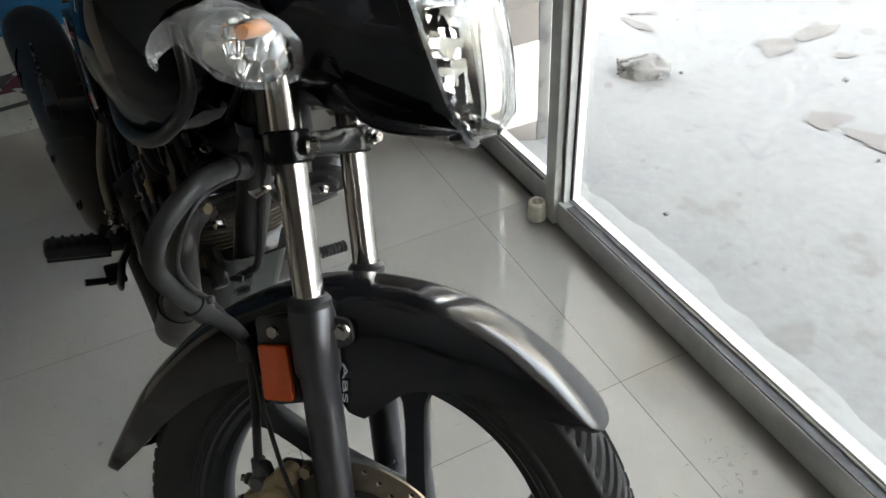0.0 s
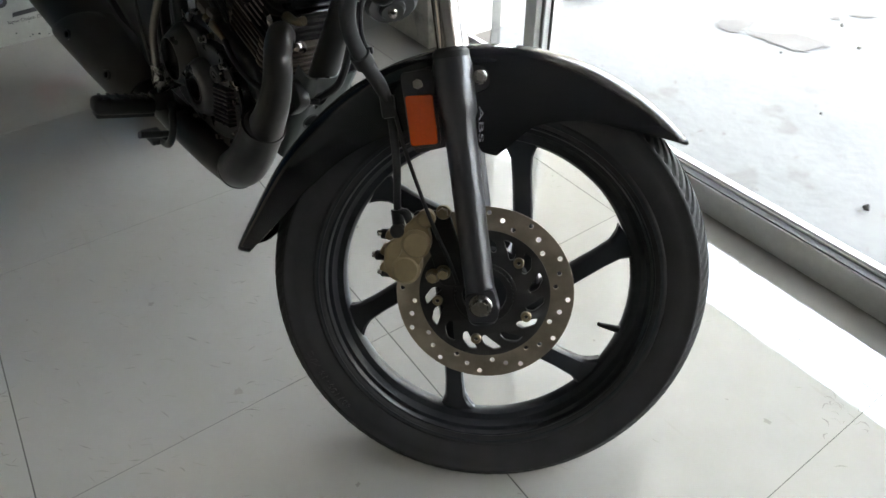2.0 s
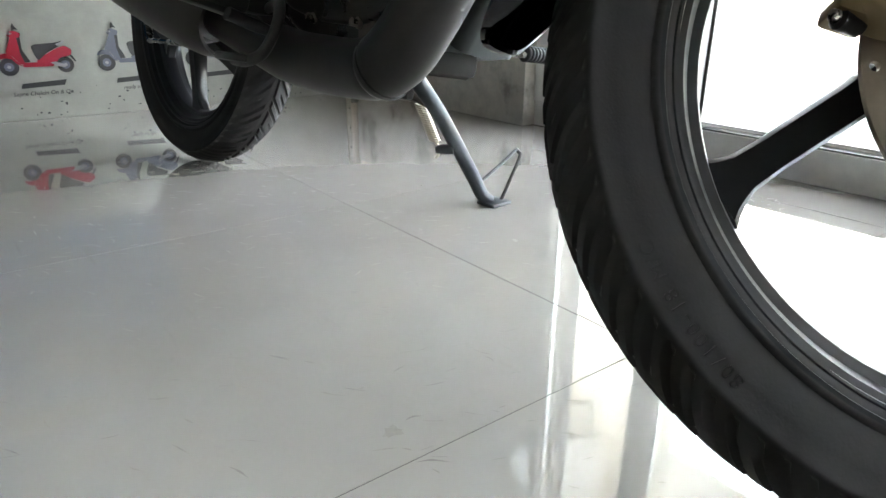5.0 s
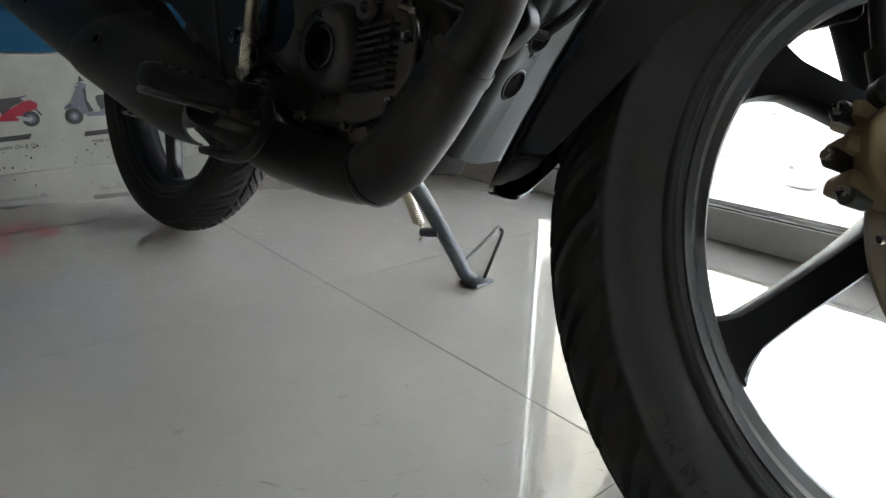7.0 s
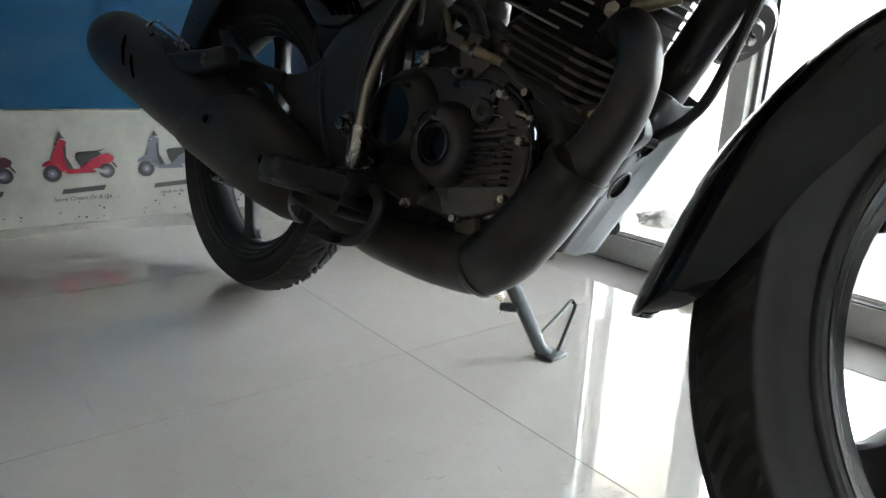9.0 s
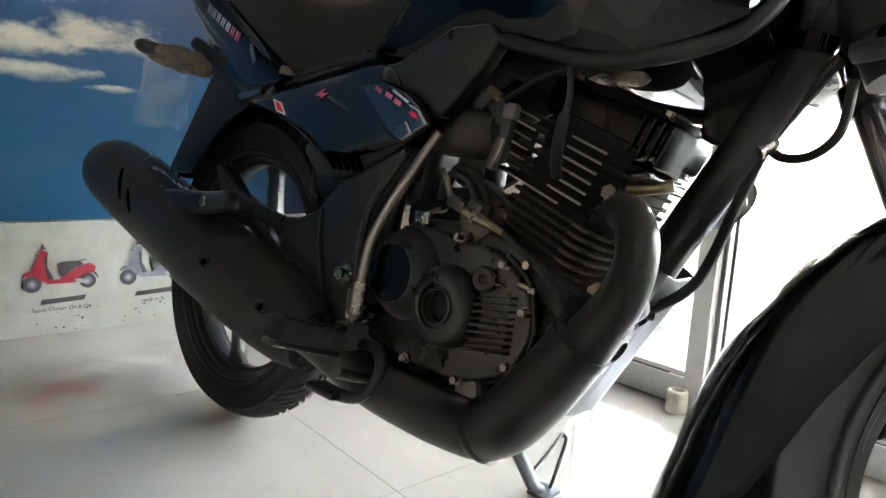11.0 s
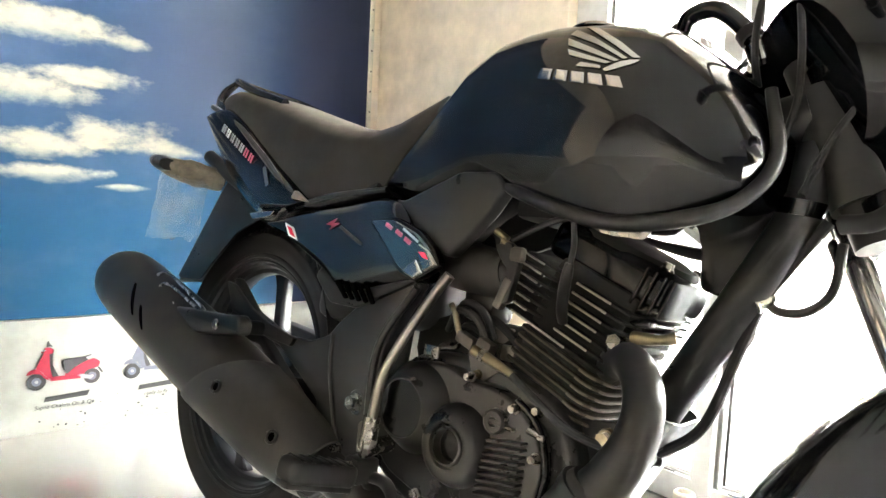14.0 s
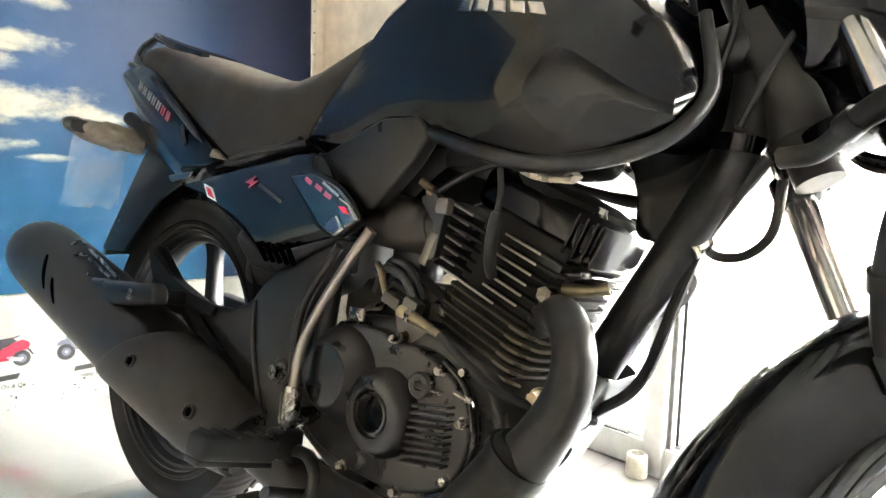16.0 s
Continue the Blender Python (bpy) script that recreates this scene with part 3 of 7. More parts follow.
def glazing(name, y0, y1, label, left_stile=0.05, right_stile=0.05, face=0.984):
    """One framed window: rails as the thing; stiles, ledges, beads, seal and pane as its parts."""
    zt, rail = 2.34, 0.066
    ym, L = (y0 + y1) / 2, y1 - y0
    deep = X_WIN + 0.060 - face
    win = structure(name, merge(box(face + deep / 2, ym, rail / 2, deep, L, rail, 0.003), box(face + deep / 2, ym, zt - 0.04, deep, L, 0.08, 0.003)), ALU, label, "window")
    a, b = y0 + right_stile, y1 - left_stile
    z0, z1 = rail, zt - 0.08
    for y, w in ((y0 + right_stile / 2, right_stile), (y1 - left_stile / 2, left_stile)):
        part("stile", box(X_WIN + 0.029, y, (z0 + z1) / 2, 0.052, w, z1 - z0, 0.003), ALU, win)
    # dark rubber ledge inside the pane, two thin beads against the glass, a pale sill bar outside
    part("rubber_ledge", box((face + 0.004 + X_WIN + 0.024) / 2, ym, z0 + 0.0015, X_WIN + 0.020 - face, b - a, 0.003), GASKET, win, "dark rubber strip on the rail")
    part("bead", box(X_WIN + 0.0245, (a + b) / 2, z0 + 0.0055, 0.0035, b - a, 0.011, 0.001), ALU, win, "thin pale glazing bead")
    part("bead", box(X_WIN + 0.0195, (a + b) / 2, z0 + 0.0035, 0.0030, b - a, 0.007, 0.001), ALU, win)
    for y, g in ((a, 1), (b, -1)):
        part("side_seal", box(X_WIN + 0.024, y + 0.004 * g, (z0 + z1) / 2, 0.006, 0.008, z1 - z0, 0.001), GASKET, win, "dark rubber glazing seal")
    pane = part("pane", box(X_WIN + 0.031, (a + b) / 2, (z0 + z1) / 2, 0.005, b - a, z1 - z0), GLASS, win, "clear dusty window glass")
    pane.visible_shadow = False
    return win


def sky_opening(y0, y1):
    """Guides the sky's own light through one window's opening."""
    la = bpy.data.lights.new("sky_opening", "AREA")
    la.shape, la.size, la.size_y = "RECTANGLE", y1 - y0, 2.2
    la.cycles.is_portal = True
    new("sky_opening", la).matrix_world = look((X_WIN + 0.08, (y0 + y1) / 2, 1.18), (X_WIN - 1.0, (y0 + y1) / 2, 1.18))


for y0, y1 in ((1.39, 1.70), (-0.69, 1.315), (-2.24, -0.815)):
    sky_opening(y0, y1)
glazing("window_1", 1.372, 1.80, "narrow aluminium framed window beside the pier", left_stile=0.10, right_stile=0.014, face=0.998)
window_2 = glazing("window_2", -0.75, 1.329, "wide aluminium framed shop window", left_stile=0.012, right_stile=0.06)
part("mullion", box(1.0115, 1.3505, 1.17, 0.073, 0.041, 2.34, 0.003), ALU, window_2, "square aluminium post between the windows")
part("mullion_step", box(1.008, 1.3225, 1.20, 0.030, 0.014, 2.27, 0.002), ALU, window_2)
# the last window is never in view; added to let in more daylight
glazing("unseen_window", -2.3, -0.755, "unseen framed shop window added behind the walk for daylight", left_stile=0.06, right_stile=0.06)
threshold = structure("window_sill", box(1.076, -0.25, -0.03, 0.058, 4.1, 0.066, 0.004), SILL, "pale plastered outer ledge under the shop window", "sill")
# rough mortar spilled along the ledge
mb_ = bmesh.new()
prev = None
for k in range(204):
    y = -2.28 + k * 0.02
    w = 0.058 + 0.030 * noise.noise((y * 3.1, 0, 0)) + 0.016 * noise.noise((y * 14, 2, 0))
    row = [mb_.verts.new(p) for p in ((1.100, y, -0.030), (1.150 + w * 0.55, y, -0.052 + 0.006 * noise.noise((y * 20, 5, 0))), (1.150 + w, y, -0.060), (1.153 + w, y, -0.10))]
    if prev:
        for q in range(3):
            mb_.faces.new((prev[q], prev[q + 1], row[q + 1], row[q]))
    prev = row
bmesh.ops.recalc_face_normals(mb_, faces=mb_.faces)
part("mortar_edge", mb_, CONCRETE, threshold, "rough spilled mortar along the ledge")

# outdoors
rg = random.Random(4)


def ground_z(x, y):
    return -0.075 + 0.010 * noise.noise((x * 1.3, y * 1.3, 0)) + 0.004 * noise.noise((x * 6, y * 6, 3))


gb = bmesh.new()
NX, NY = 150, 200
gv = {}
for i in range(NX + 1):
    for j in range(NY + 1):
        x = 1.0 + 6.0 * i / NX
        y = -4 + 8.0 * j / NY
        gv[i, j] = gb.verts.new((x, y, ground_z(x, y)))
for i in range(NX):
    for j in range(NY):
        gb.faces.new((gv[i, j], gv[i + 1, j], gv[i + 1, j + 1], gv[i, j + 1]))
ring = [(-60, -60), (60, -60), (60, 60), (-60, 60)]
far = [gb.verts.new((x, y, -0.12)) for x, y in ring]
gb.faces.new(far)
ground = structure("ground", gb, CONCRETE, "rough pale concrete yard with worn patches", "ground")


def worn_patch(cx, cy, length, width, turn, seed):
    """A flake where the top coat has broken away: a ragged sheet lying on the yard."""
    bm = bmesh.new()
    rows = []
    for q in (0.0, 0.4, 0.75, 1.0):
        row = []
        for k in range(56):
            a = 2 * math.pi * k / 56
            r = q * (1 + 0.55 * noise.noise((math.cos(a) * 1.1, math.sin(a) * 1.1, seed)) + 0.22 * noise.noise((math.cos(a) * 4, math.sin(a) * 4, seed + 9)) + 0.09 * noise.noise((math.cos(a) * 11, math.sin(a) * 11, seed)))
            u, v = r * length / 2 * math.cos(a), r * width / 2 * math.sin(a)
            x, y = cx + u * math.cos(turn) - v * math.sin(turn), cy + u * math.sin(turn) + v * math.cos(turn)
            row.append(bm.verts.new((x, y, ground_z(x, y) + 0.0035)))
        rows.append(row)
    for p, q in zip(rows, rows[1:]):
        for k in range(56):
            bm.faces.new((p[k], p[(k + 1) % 56], q[(k + 1) % 56], q[k]))
    bmesh.ops.remove_doubles(bm, verts=bm.verts, dist=0.0004)
    part("worn_patch", bm, PATCH, ground, "dull patch where the top coat has flaked")


for args in ((2.33, 1.91, 0.17, 0.13, 0.2, 1.0), (2.53, 1.92, 0.24, 0.09, 0.15, 5.0), (2.05, 2.38, 0.21, 0.055, -1.5, 3.0), (2.06, 1.44, 0.15, 0.10, -0.2, 8.0), (2.09, 1.24, 0.24, 0.13, -1.1, 11.0), (2.46, 1.72, 0.08, 0.04, -0.6, 2.0), (2.11, 2.48, 0.05, 0.025, -0.6, 4.0),
             (2.17, 2.445, 0.06, 0.028, -0.6, 6.0), (2.50, 1.20, 0.09, 0.04, -0.6, 7.0), (2.40, 1.25, 0.04, 0.03, 0.3, 12.0), (1.62, 1.98, 0.05, 0.03, 0.9, 14.0)):
    worn_patch(*args)
# small chips and scratches in the top coat
rc = random.Random(31)
chips = bmesh.new()
for k in range(420):
    x, y, a, r = rc.uniform(1.26, 3.4), rc.uniform(-0.6, 2.9), rc.uniform(0, 3.14), rc.uniform(0.004, 0.014)
    pts = [chips.verts.new((x + r * w * math.cos(t + a), y + r * 0.5 * w * math.sin(t + a), ground_z(x, y) + 0.004)) for t, w in ((0, 1.3), (0.9, rc.uniform(0.5, 1)), (2.0, rc.uniform(0.5, 1)), (3.1, 1.1), (4.2, rc.uniform(0.4, 1)), (5.3, rc.uniform(0.5, 1)))]
    chips.faces.new(pts)
tagged(part("flaked_chips", chips, PATCH), "small chipped spots in the concrete yard", "chips", kind="stuff")
porch_pillar = structure("porch_pillar", box(2.76, 2.50, 1.42, 0.32, 0.30, 3.0, 0.02), PLASTER_OLD, "cream plastered porch pillar, worn at its foot", "pillar")
# slab out of view, added to block sky light near the window
unseen_porch_roof = structure("unseen_porch_roof", box(2.46, -0.25, 3.0, 2.4, 10.1, 0.14, 0.01), CEILING, "plain pale unseen porch slab, added to shade the yard's edge", "roof")
structure("outer_wall", box(6.4, 3.35, 1.4, 6.5, 0.2, 3.0, 0.02), PLASTER_OLD, "whitewashed yard wall beyond the window, worn and stained", "wall")


def rock(x, y, z, sx, sy, sz, seed):
    bm = bmesh.new()
    bmesh.ops.create_icosphere(bm, subdivisions=4, radius=1)
    for v in bm.verts:
        k = 1 + 0.35 * noise.noise(v.co * 1.6 + Vector((seed, 0, 0))) + 0.14 * noise.noise(v.co * 5 + Vector((0, seed, 0)))
        v.co = Vector((v.co.x * k * sx, v.co.y * k * sy, max(v.co.z, -0.35) * k * sz))
    bmesh.ops.translate(bm, vec=(x, y, z + 0.3 * sz), verts=bm.verts)
    return bm


tagged(part("stone", moved(rock(0, 0, 0, 0.105, 0.062, 0.062, 3), Matrix.Translation((1.78, 2.0, -0.088)) @ Matrix.Rotation(radians(-40), 4, "Z")), ROCK), "rough grey lump of rock on the concrete yard", "stone")
rubble = bmesh.new()
for k in range(70):
    x, y = rg.uniform(1.2, 4.5), rg.uniform(-1.5, 3.2)
    r = rg.uniform(0.004, 0.013)
    c = bmesh.new()
    bmesh.ops.create_icosphere(c, subdivisions=1, radius=r)
    for v in c.verts:
        v.co *= rg.uniform(0.7, 1.2)
    bmesh.ops.translate(c, vec=(x, y, -0.072), verts=c.verts)
    me = bpy.data.meshes.new("t")
    c.to_mesh(me)
    c.free()
    rubble.from_mesh(me)
    bpy.data.meshes.remove(me)
tagged(part("gravel", rubble, ROCK), "loose chips of stone on the yard", "gravel", kind="stuff")

# ---- banner on the back wall ----
PY, PRINT = 2.650, 1.0936
banner = thing("banner", Matrix.Translation((0.0374, PY, -0.0526)) @ Matrix.Diagonal((PRINT, 1, PRINT, 1)), "printed banner with clouds and scooters on the back wall", "banner")
part("sky_print", box(-0.56, 0, 1.33, 2.69, 0.012, 1.99), SKY_PRINT, banner, "printed blue sky with cream clouds")
part("white_strip", box(-0.56, 0, 0.19, 2.69, 0.012, 0.282), WHITE_PRINT, banner, "white printed strip, stained near its foot")
part("batten", box(0.793, 0.004, 1.18, 0.016, 0.03, 2.27, 0.002), PVC, banner, "pale batten with small nail heads")
nail = finish(disc((0, 0, 0), (0, 1, 0), 0.003, 0.003, n=8))
for k in range(34):
    ob = part("nail", nail, INK, banner)
    ob.location = (0.793, -0.0125, 0.1 + k * 0.065)
baseboard = structure("baseboard", box(XM, Y_BACK - 0.006, 0.021, XS, 0.014, 0.045, 0.002), SKIRTING, "dull grey-beige skirting along the back wall", "skirting")


def scooter_print(x, z, body, seat_mat, k=1.0):
    """A flat printed picture of a scooter, some 17 cm long."""
    def P(pts, material, name, y):
        bm = plate([(x + a * k, z + b * k) for a, b in pts], y, 0.0006, 0)
        part(name, bm, material, banner)
    P(rounded([(0.060, 0.012), (0.078, 0.024), (0.108, 0.040), (0.1265, 0.0456), (0.1417, 0.0353), (0.138, 0.022), (0.117, 0.0165), (0.0943, -0.002), (0.067, -0.001)], 0.004), body, "printed_shape", -0.0078)
    P(rounded([(0.030, 0.0085), (0.067, 0.0085), (0.094, 0.0081), (0.097, -0.003), (0.030, -0.002)], 0.003), body, "printed_shape", -0.0084)
    for cx, r in ((0.0, 0.0207), (0.122, 0.0190)):
        P(ring_pts(cx, 0.0, r, 24), INK, "printed_wheel", -0.0090)
        P(ring_pts(cx, 0.0, 0.0105, 16), INK_GREY, "printed_wheel", -0.0096)
        P(ring_pts(cx, 0.0, 0.0040, 12), INK_SILVER, "printed_wheel", -0.0102)
    P(rounded([(-0.022, 0.018), (-0.018, 0.027), (-0.0085, 0.032), (0.004, 0.033), (0.022, 0.0085), (0.032, -0.001), (0.018, 0.006), (0.008, 0.019), (-0.006, 0.021)], 0.003), body, "printed_shape", -0.0108)
    P(rounded([(-0.002, 0.035), (0.004, 0.047), (0.014, 0.069), (0.0345, 0.071), (0.030, 0.042), (0.036, 0.004), (0.024, 0.006), (0.010, 0.026)], 0.003), body, "printed_shape", -0.0114)
    P(rounded([(0.027, 0.070), (0.0345, 0.070), (0.0335, 0.040), (0.047, 0.010), (0.034, 0.009), (0.028, 0.034)], 0.003), seat_mat, "printed_shape", -0.0120)
    P(rounded([(0.008, 0.073), (0.013, 0.081), (0.023, 0.0845), (0.037, 0.0777), (0.0345, 0.068), (0.016, 0.067)], 0.003), body, "printed_shape", -0.0126)
    P(rounded([(0.009, 0.0765), (0.014, 0.081), (0.020, 0.077), (0.012, 0.073)], 0.001), INK_SILVER, "printed_shape", -0.0132)
    P(rounded([(0.020, 0.083), (0.021, 0.094), (0.0244, 0.101), (0.028, 0.092), (0.034, 0.085), (0.026, 0.0865)], 0.002), INK, "printed_shape", -0.0138)
    P(rounded([(0.053, 0.0465), (0.060, 0.0507), (0.1035, 0.0533), (0.122, 0.0575), (0.113, 0.044), (0.085, 0.0303), (0.0644, 0.0121), (0.0575, 0.0256)], 0.004), seat_mat, "printed_seat", -0.0126)
    P(rounded([(0.106, 0.050), (0.1285, 0.0585), (0.124, 0.051), (0.112, 0.045)], 0.0015), INK_SILVER, "printed_shape", -0.0132)
    P(rounded([(0.132, 0.024), (0.139, 0.022), (0.147, 0.008), (0.144, 0.006)], 0.0015), INK, "printed_shape", -0.0138)
    P(rounded([(0.088, 0.007), (0.100, 0.009), (0.119, 0.002), (0.121, -0.006), (0.104, -0.003)], 0.002), INK_SILVER, "printed_shape", -0.0144)


for x, body in ((-0.60, INK_GREY), (-0.357, INK_MAROON), (-0.135, INK_RED), (0.083, INK_GREY), (0.305, INK_SILVER)):
    scooter_print(x, 0.179, body, INK)
    # unread name and small lines become bars
    part("printed_bar", plate([(x + 0.016, 0.126), (x + 0.020, 0.138), (x + 0.118, 0.143), (x + 0.112, 0.130)], -0.0078, 0.0006, 0), INK, banner)
for x, line in ((-0.135, "Sapne Chalein On & On"), (0.083, "ready to fly")):
    part("printed_line", moved(lettering(line, 0.0135, 0.0004, 0.2), Matrix.Translation((x + 0.062, -0.0078, 0.113)) @ SIDE), INK, banner, "small printed slogan")
for k in range(70):
    x, z = rg.uniform(-0.6, 0.7), 0.055 + abs(rg.gauss(0, 0.03))
    part("stain", plate(ring_pts(x, z, rg.uniform(0.001, 0.004), 7, rg.uniform(0.001, 0.003)), -0.0076 - k * 1e-5, 0.0004, 0), INK, banner)

# scuffs, drips and specks of dirt on the tiles
rs = random.Random(21)
marks = bmesh.new()


def mark(pts, width):
    """A thin flat stroke on the tiles, tapering at both ends."""
    P = smooth_path([(x, y, 0) for x, y in pts], 4)
    L, R = [], []
    for i, p in enumerate(P):
        d = (P[min(i + 1, len(P) - 1)] - P[max(i - 1, 0)]).normalized()
        w = width * (0.15 + 0.85 * math.sin(math.pi * i / (len(P) - 1))) / 2 * rs.uniform(0.7, 1.2)
        z = 0.0006 + rs.uniform(0, 0.0002)
        L.append(marks.verts.new((p.x - d.y * w, p.y + d.x * w, z)))
        R.append(marks.verts.new((p.x + d.y * w, p.y - d.x * w, z)))
    for i in range(len(P) - 1):
        marks.faces.new((L[i], R[i], R[i + 1], L[i + 1]))


for k in range(900):
    if k % 6:
        x, y = rs.uniform(-0.75, 0.30), rs.uniform(0.80, 2.1)
    else:
        x, y = rs.uniform(-0.75, 0.85), rs.uniform(0.2, 2.3)
    a, n_ = rs.gauss(-0.7, 0.45), rs.uniform(0.003, 0.013)
    mark([(x, y), (x + n_ * math.cos(a), y + n_ * math.sin(a)), (x + 2 * n_ * math.cos(a + rs.gauss(0, 0.12)), y + 2 * n_ * math.sin(a + rs.gauss(0, 0.12)))], rs.uniform(0.0007, 0.0021))
for x, y, s in ((-0.053, 0.888, 0.016), (-0.112, 1.184, 0.012), (0.331, 1.154, 0.012), (0.627, 0.329, 0.012), (0.03, 0.62, 0.008), (0.88, 0.62, 0.010), (0.905, 0.59, 0.012), (0.86, 0.575, 0.009)):
    for j in range(3):
        a = rs.uniform(0, 6.28)
        mark([(x - s * 0.5 * math.cos(a), y - s * 0.5 * math.sin(a)), (x, y), (x + s * 0.6 * math.cos(a + 0.4), y + s * 0.6 * math.sin(a + 0.4))], s * 0.55)
for x0, y0, k0 in ((0.87, 0.61, 26), (0.75, 0.26, 22), (0.80, 1.02, 10)):
    for j in range(k0):
        x, y, a, n_ = x0 + rs.gauss(0, 0.035), y0 + rs.gauss(0, 0.03), rs.uniform(0, 3.14), rs.uniform(0.004, 0.012)
        mark([(x, y), (x + n_ * math.cos(a), y + n_ * math.sin(a)), (x + 1.8 * n_ * math.cos(a + 0.5), y + 1.8 * n_ * math.sin(a + 0.5))], rs.uniform(0.001, 0.0028))
tagged(part("scuff_marks", marks, SCUFF), "small grey scuffs and dirt specks on the tiles", "scuffs", kind="stuff")

# ---- small things on the floor ----
def pipe_stop(x, y):
    ob = part("pipe_stop", moved(lathe([(0.014, -0.001), (0.023, -0.001), (0.024, 0.004), (0.023, 0.046), (0.020, 0.050), (0.015, 0.050), (0.014, 0.044), (0.014, 0.01)], 28),
                                 Matrix.Translation((x, y, 0.001)) @ Matrix.Rotation(radians(90), 4, "X")), PVC)
    return tagged(ob, "short cut piece of dirty white plastic pipe on the tiles", "pipe stop")


pipe_stop(0.945, 0.247)
pipe_stop(0.955, 1.375)


# ---- the motorcycle ----
# bike axes: x ahead, y to its left, z up; it leans on its side stand with the handlebar turned left
HEADING, LEAN = radians(-84), radians(9)
bx = Vector((math.cos(HEADING), math.sin(HEADING), 0))
bl = Vector((-bx.y, bx.x, 0))
by = bl * math.cos(LEAN) - Vector((0, 0, math.sin(LEAN)))
bz = bl * math.sin(LEAN) + Vector((0, 0, math.cos(LEAN)))
BIKE = Matrix.Translation((0.099, 1.883, 0.001)) @ Matrix((bx, by, bz)).transposed().to_4x4()
bike = thing("motorcycle", BIKE, "black commuter motorcycle leaning on its side stand, handlebar turned aside", "motorcycle")
# steered front end: x ahead of the wheel, y to its left, z up along the fork; origin at the wheel's centre
fx_, fy_, fz_ = Vector((0.7949, -0.5885, 0.1478)), Vector((0.5811, 0.6683, -0.4645)), Vector((0.1746, 0.4551, 0.8732))
FRONT_W = Matrix.Translation((0.2705, 0.6344, 0.2717)) @ Matrix((fx_, fy_, fz_)).transposed().to_4x4()
FRONT = BIKE.inverted() @ FRONT_W


def fpart(name, bm, material, parent=bike, label="", angle=35):
    return part(name, moved(bm, FRONT), material, parent, label, angle)


# front wheel
TYRE_HALF = ((0.226, 0.030), (0.232, 0.036), (0.239, 0.0388), (0.2415, 0.0388), (0.2435, 0.0368), (0.249, 0.0385), (0.258, 0.0412), (0.268, 0.0427), (0.279, 0.0427), (0.2815, 0.0438), (0.2845, 0.0432), (0.2862, 0.0402),
             (0.2895, 0.0376), (0.2935, 0.0335), (0.2975, 0.0285), (0.3010, 0.0225), (0.3038, 0.0160), (0.3058, 0.0095), (0.3064, 0.0060), (0.3066, 0.0040))


def tyre(radius, width, bead, grooves, depth=0.005):
    """A tyre about the y axis; its tread columns run slantwise, and some of them are cut as grooves."""
    sr, sw = (radius - bead) / 0.081, width / 0.086
    half = [(bead + (r - 0.226) * sr, y * sw, r) for r, y in TYRE_HALF]
    prof = [(r, -y, q) for r, y, q in half] + [(r, y, q) for r, y, q in reversed(half)]
    n = grooves * 8
    bm = bmesh.new()
    rings = []
    for r, y, q in prof:
        skew = (0.0402 * sw - abs(y)) * 62 / grooves if q > 0.2855 else 0
        if y > 0:
            skew += 0.5 / grooves
        ring = []
        for k in range(n):
            cut_here = k % 8 < 3 and q > 0.2868 and abs(y) > 0.0045 * sw and ((k // 8) % 3 or abs(y) > 0.0165 * sw)
            g = depth * (0.55 if q < 0.292 else 1) if cut_here else (depth * 0.7 if abs(y) < 0.005 * sw else 0)
            a = 2 * math.pi * (k / n + skew)
            ring.append(bm.verts.new(((r - g) * math.cos(a), y, (r - g) * math.sin(a))))
        rings.append(ring)
    for a, b in zip(rings, rings[1:]):
        for k in range(n):
            bm.faces.new((a[k], a[(k + 1) % n], b[(k + 1) % n], b[k]))
    return bm


def alloy_wheel(turn, rim_w=0.034, hub_r=0.060):
    lip = [(0.238, rim_w), (0.2405, rim_w + 0.003), (0.239, rim_w + 0.0055), (0.2355, rim_w + 0.0050), (0.2340, rim_w + 0.0015), (0.2305, rim_w - 0.0005), (0.2285, rim_w + 0.0012), (0.2265, rim_w + 0.0005),
           (0.2245, rim_w - 0.007), (0.2195, rim_w - 0.0085), (0.2178, rim_w - 0.012), (0.214, 0.016), (0.206, 0.013), (0.203, 0.008)]
    rim = lathe([(r, -y) for r, y in lip] + [(r, y) for r, y in reversed(lip)], 120, closed=True)
    hub = lathe([(0.012, -0.036), (hub_r - 0.004, -0.036), (hub_r, -0.030), (hub_r * 0.86, -0.012), (hub_r * 0.86, 0.012), (hub_r, 0.03), (hub_r - 0.004, 0.036), (0.012, 0.036)], 40)
    spokes = []
    for k in range(6):
        secs = []
        for r, hw, th in ((0.0, 0.021, 0.020), (0.040, 0.0165, 0.018), (0.090, 0.0134, 0.014), (0.150, 0.0132, 0.012), (0.176, 0.0148, 0.0115), (0.186, 0.0190, 0.011), (0.193, 0.0235, 0.010), (0.199, 0.029, 0.010)):
            ring = []
            for sx, sy in ((-1, -0.62), (-0.8, -1), (0.8, -1), (1, -0.62), (1, 0.62), (0.8, 1), (-0.8, 1), (-1, 0.62)):
                ring.append((r, sy * th, sx * hw - 0.053))
            secs.append(ring)
        spokes.append(moved(shell(secs), Matrix.Rotation(turn + k * math.pi / 3, 4, "Y")))
    return rim, hub, spokes


TURN_F = -radians(25.2)
fw_off = Matrix.Translation((0.0045, 0.022, 0.001)) @ Matrix.Rotation(0.020, 4, "Z") @ Matrix.Rotation(0.028, 4, "X")
disc_off = Matrix.Translation((0.003, 0, 0))
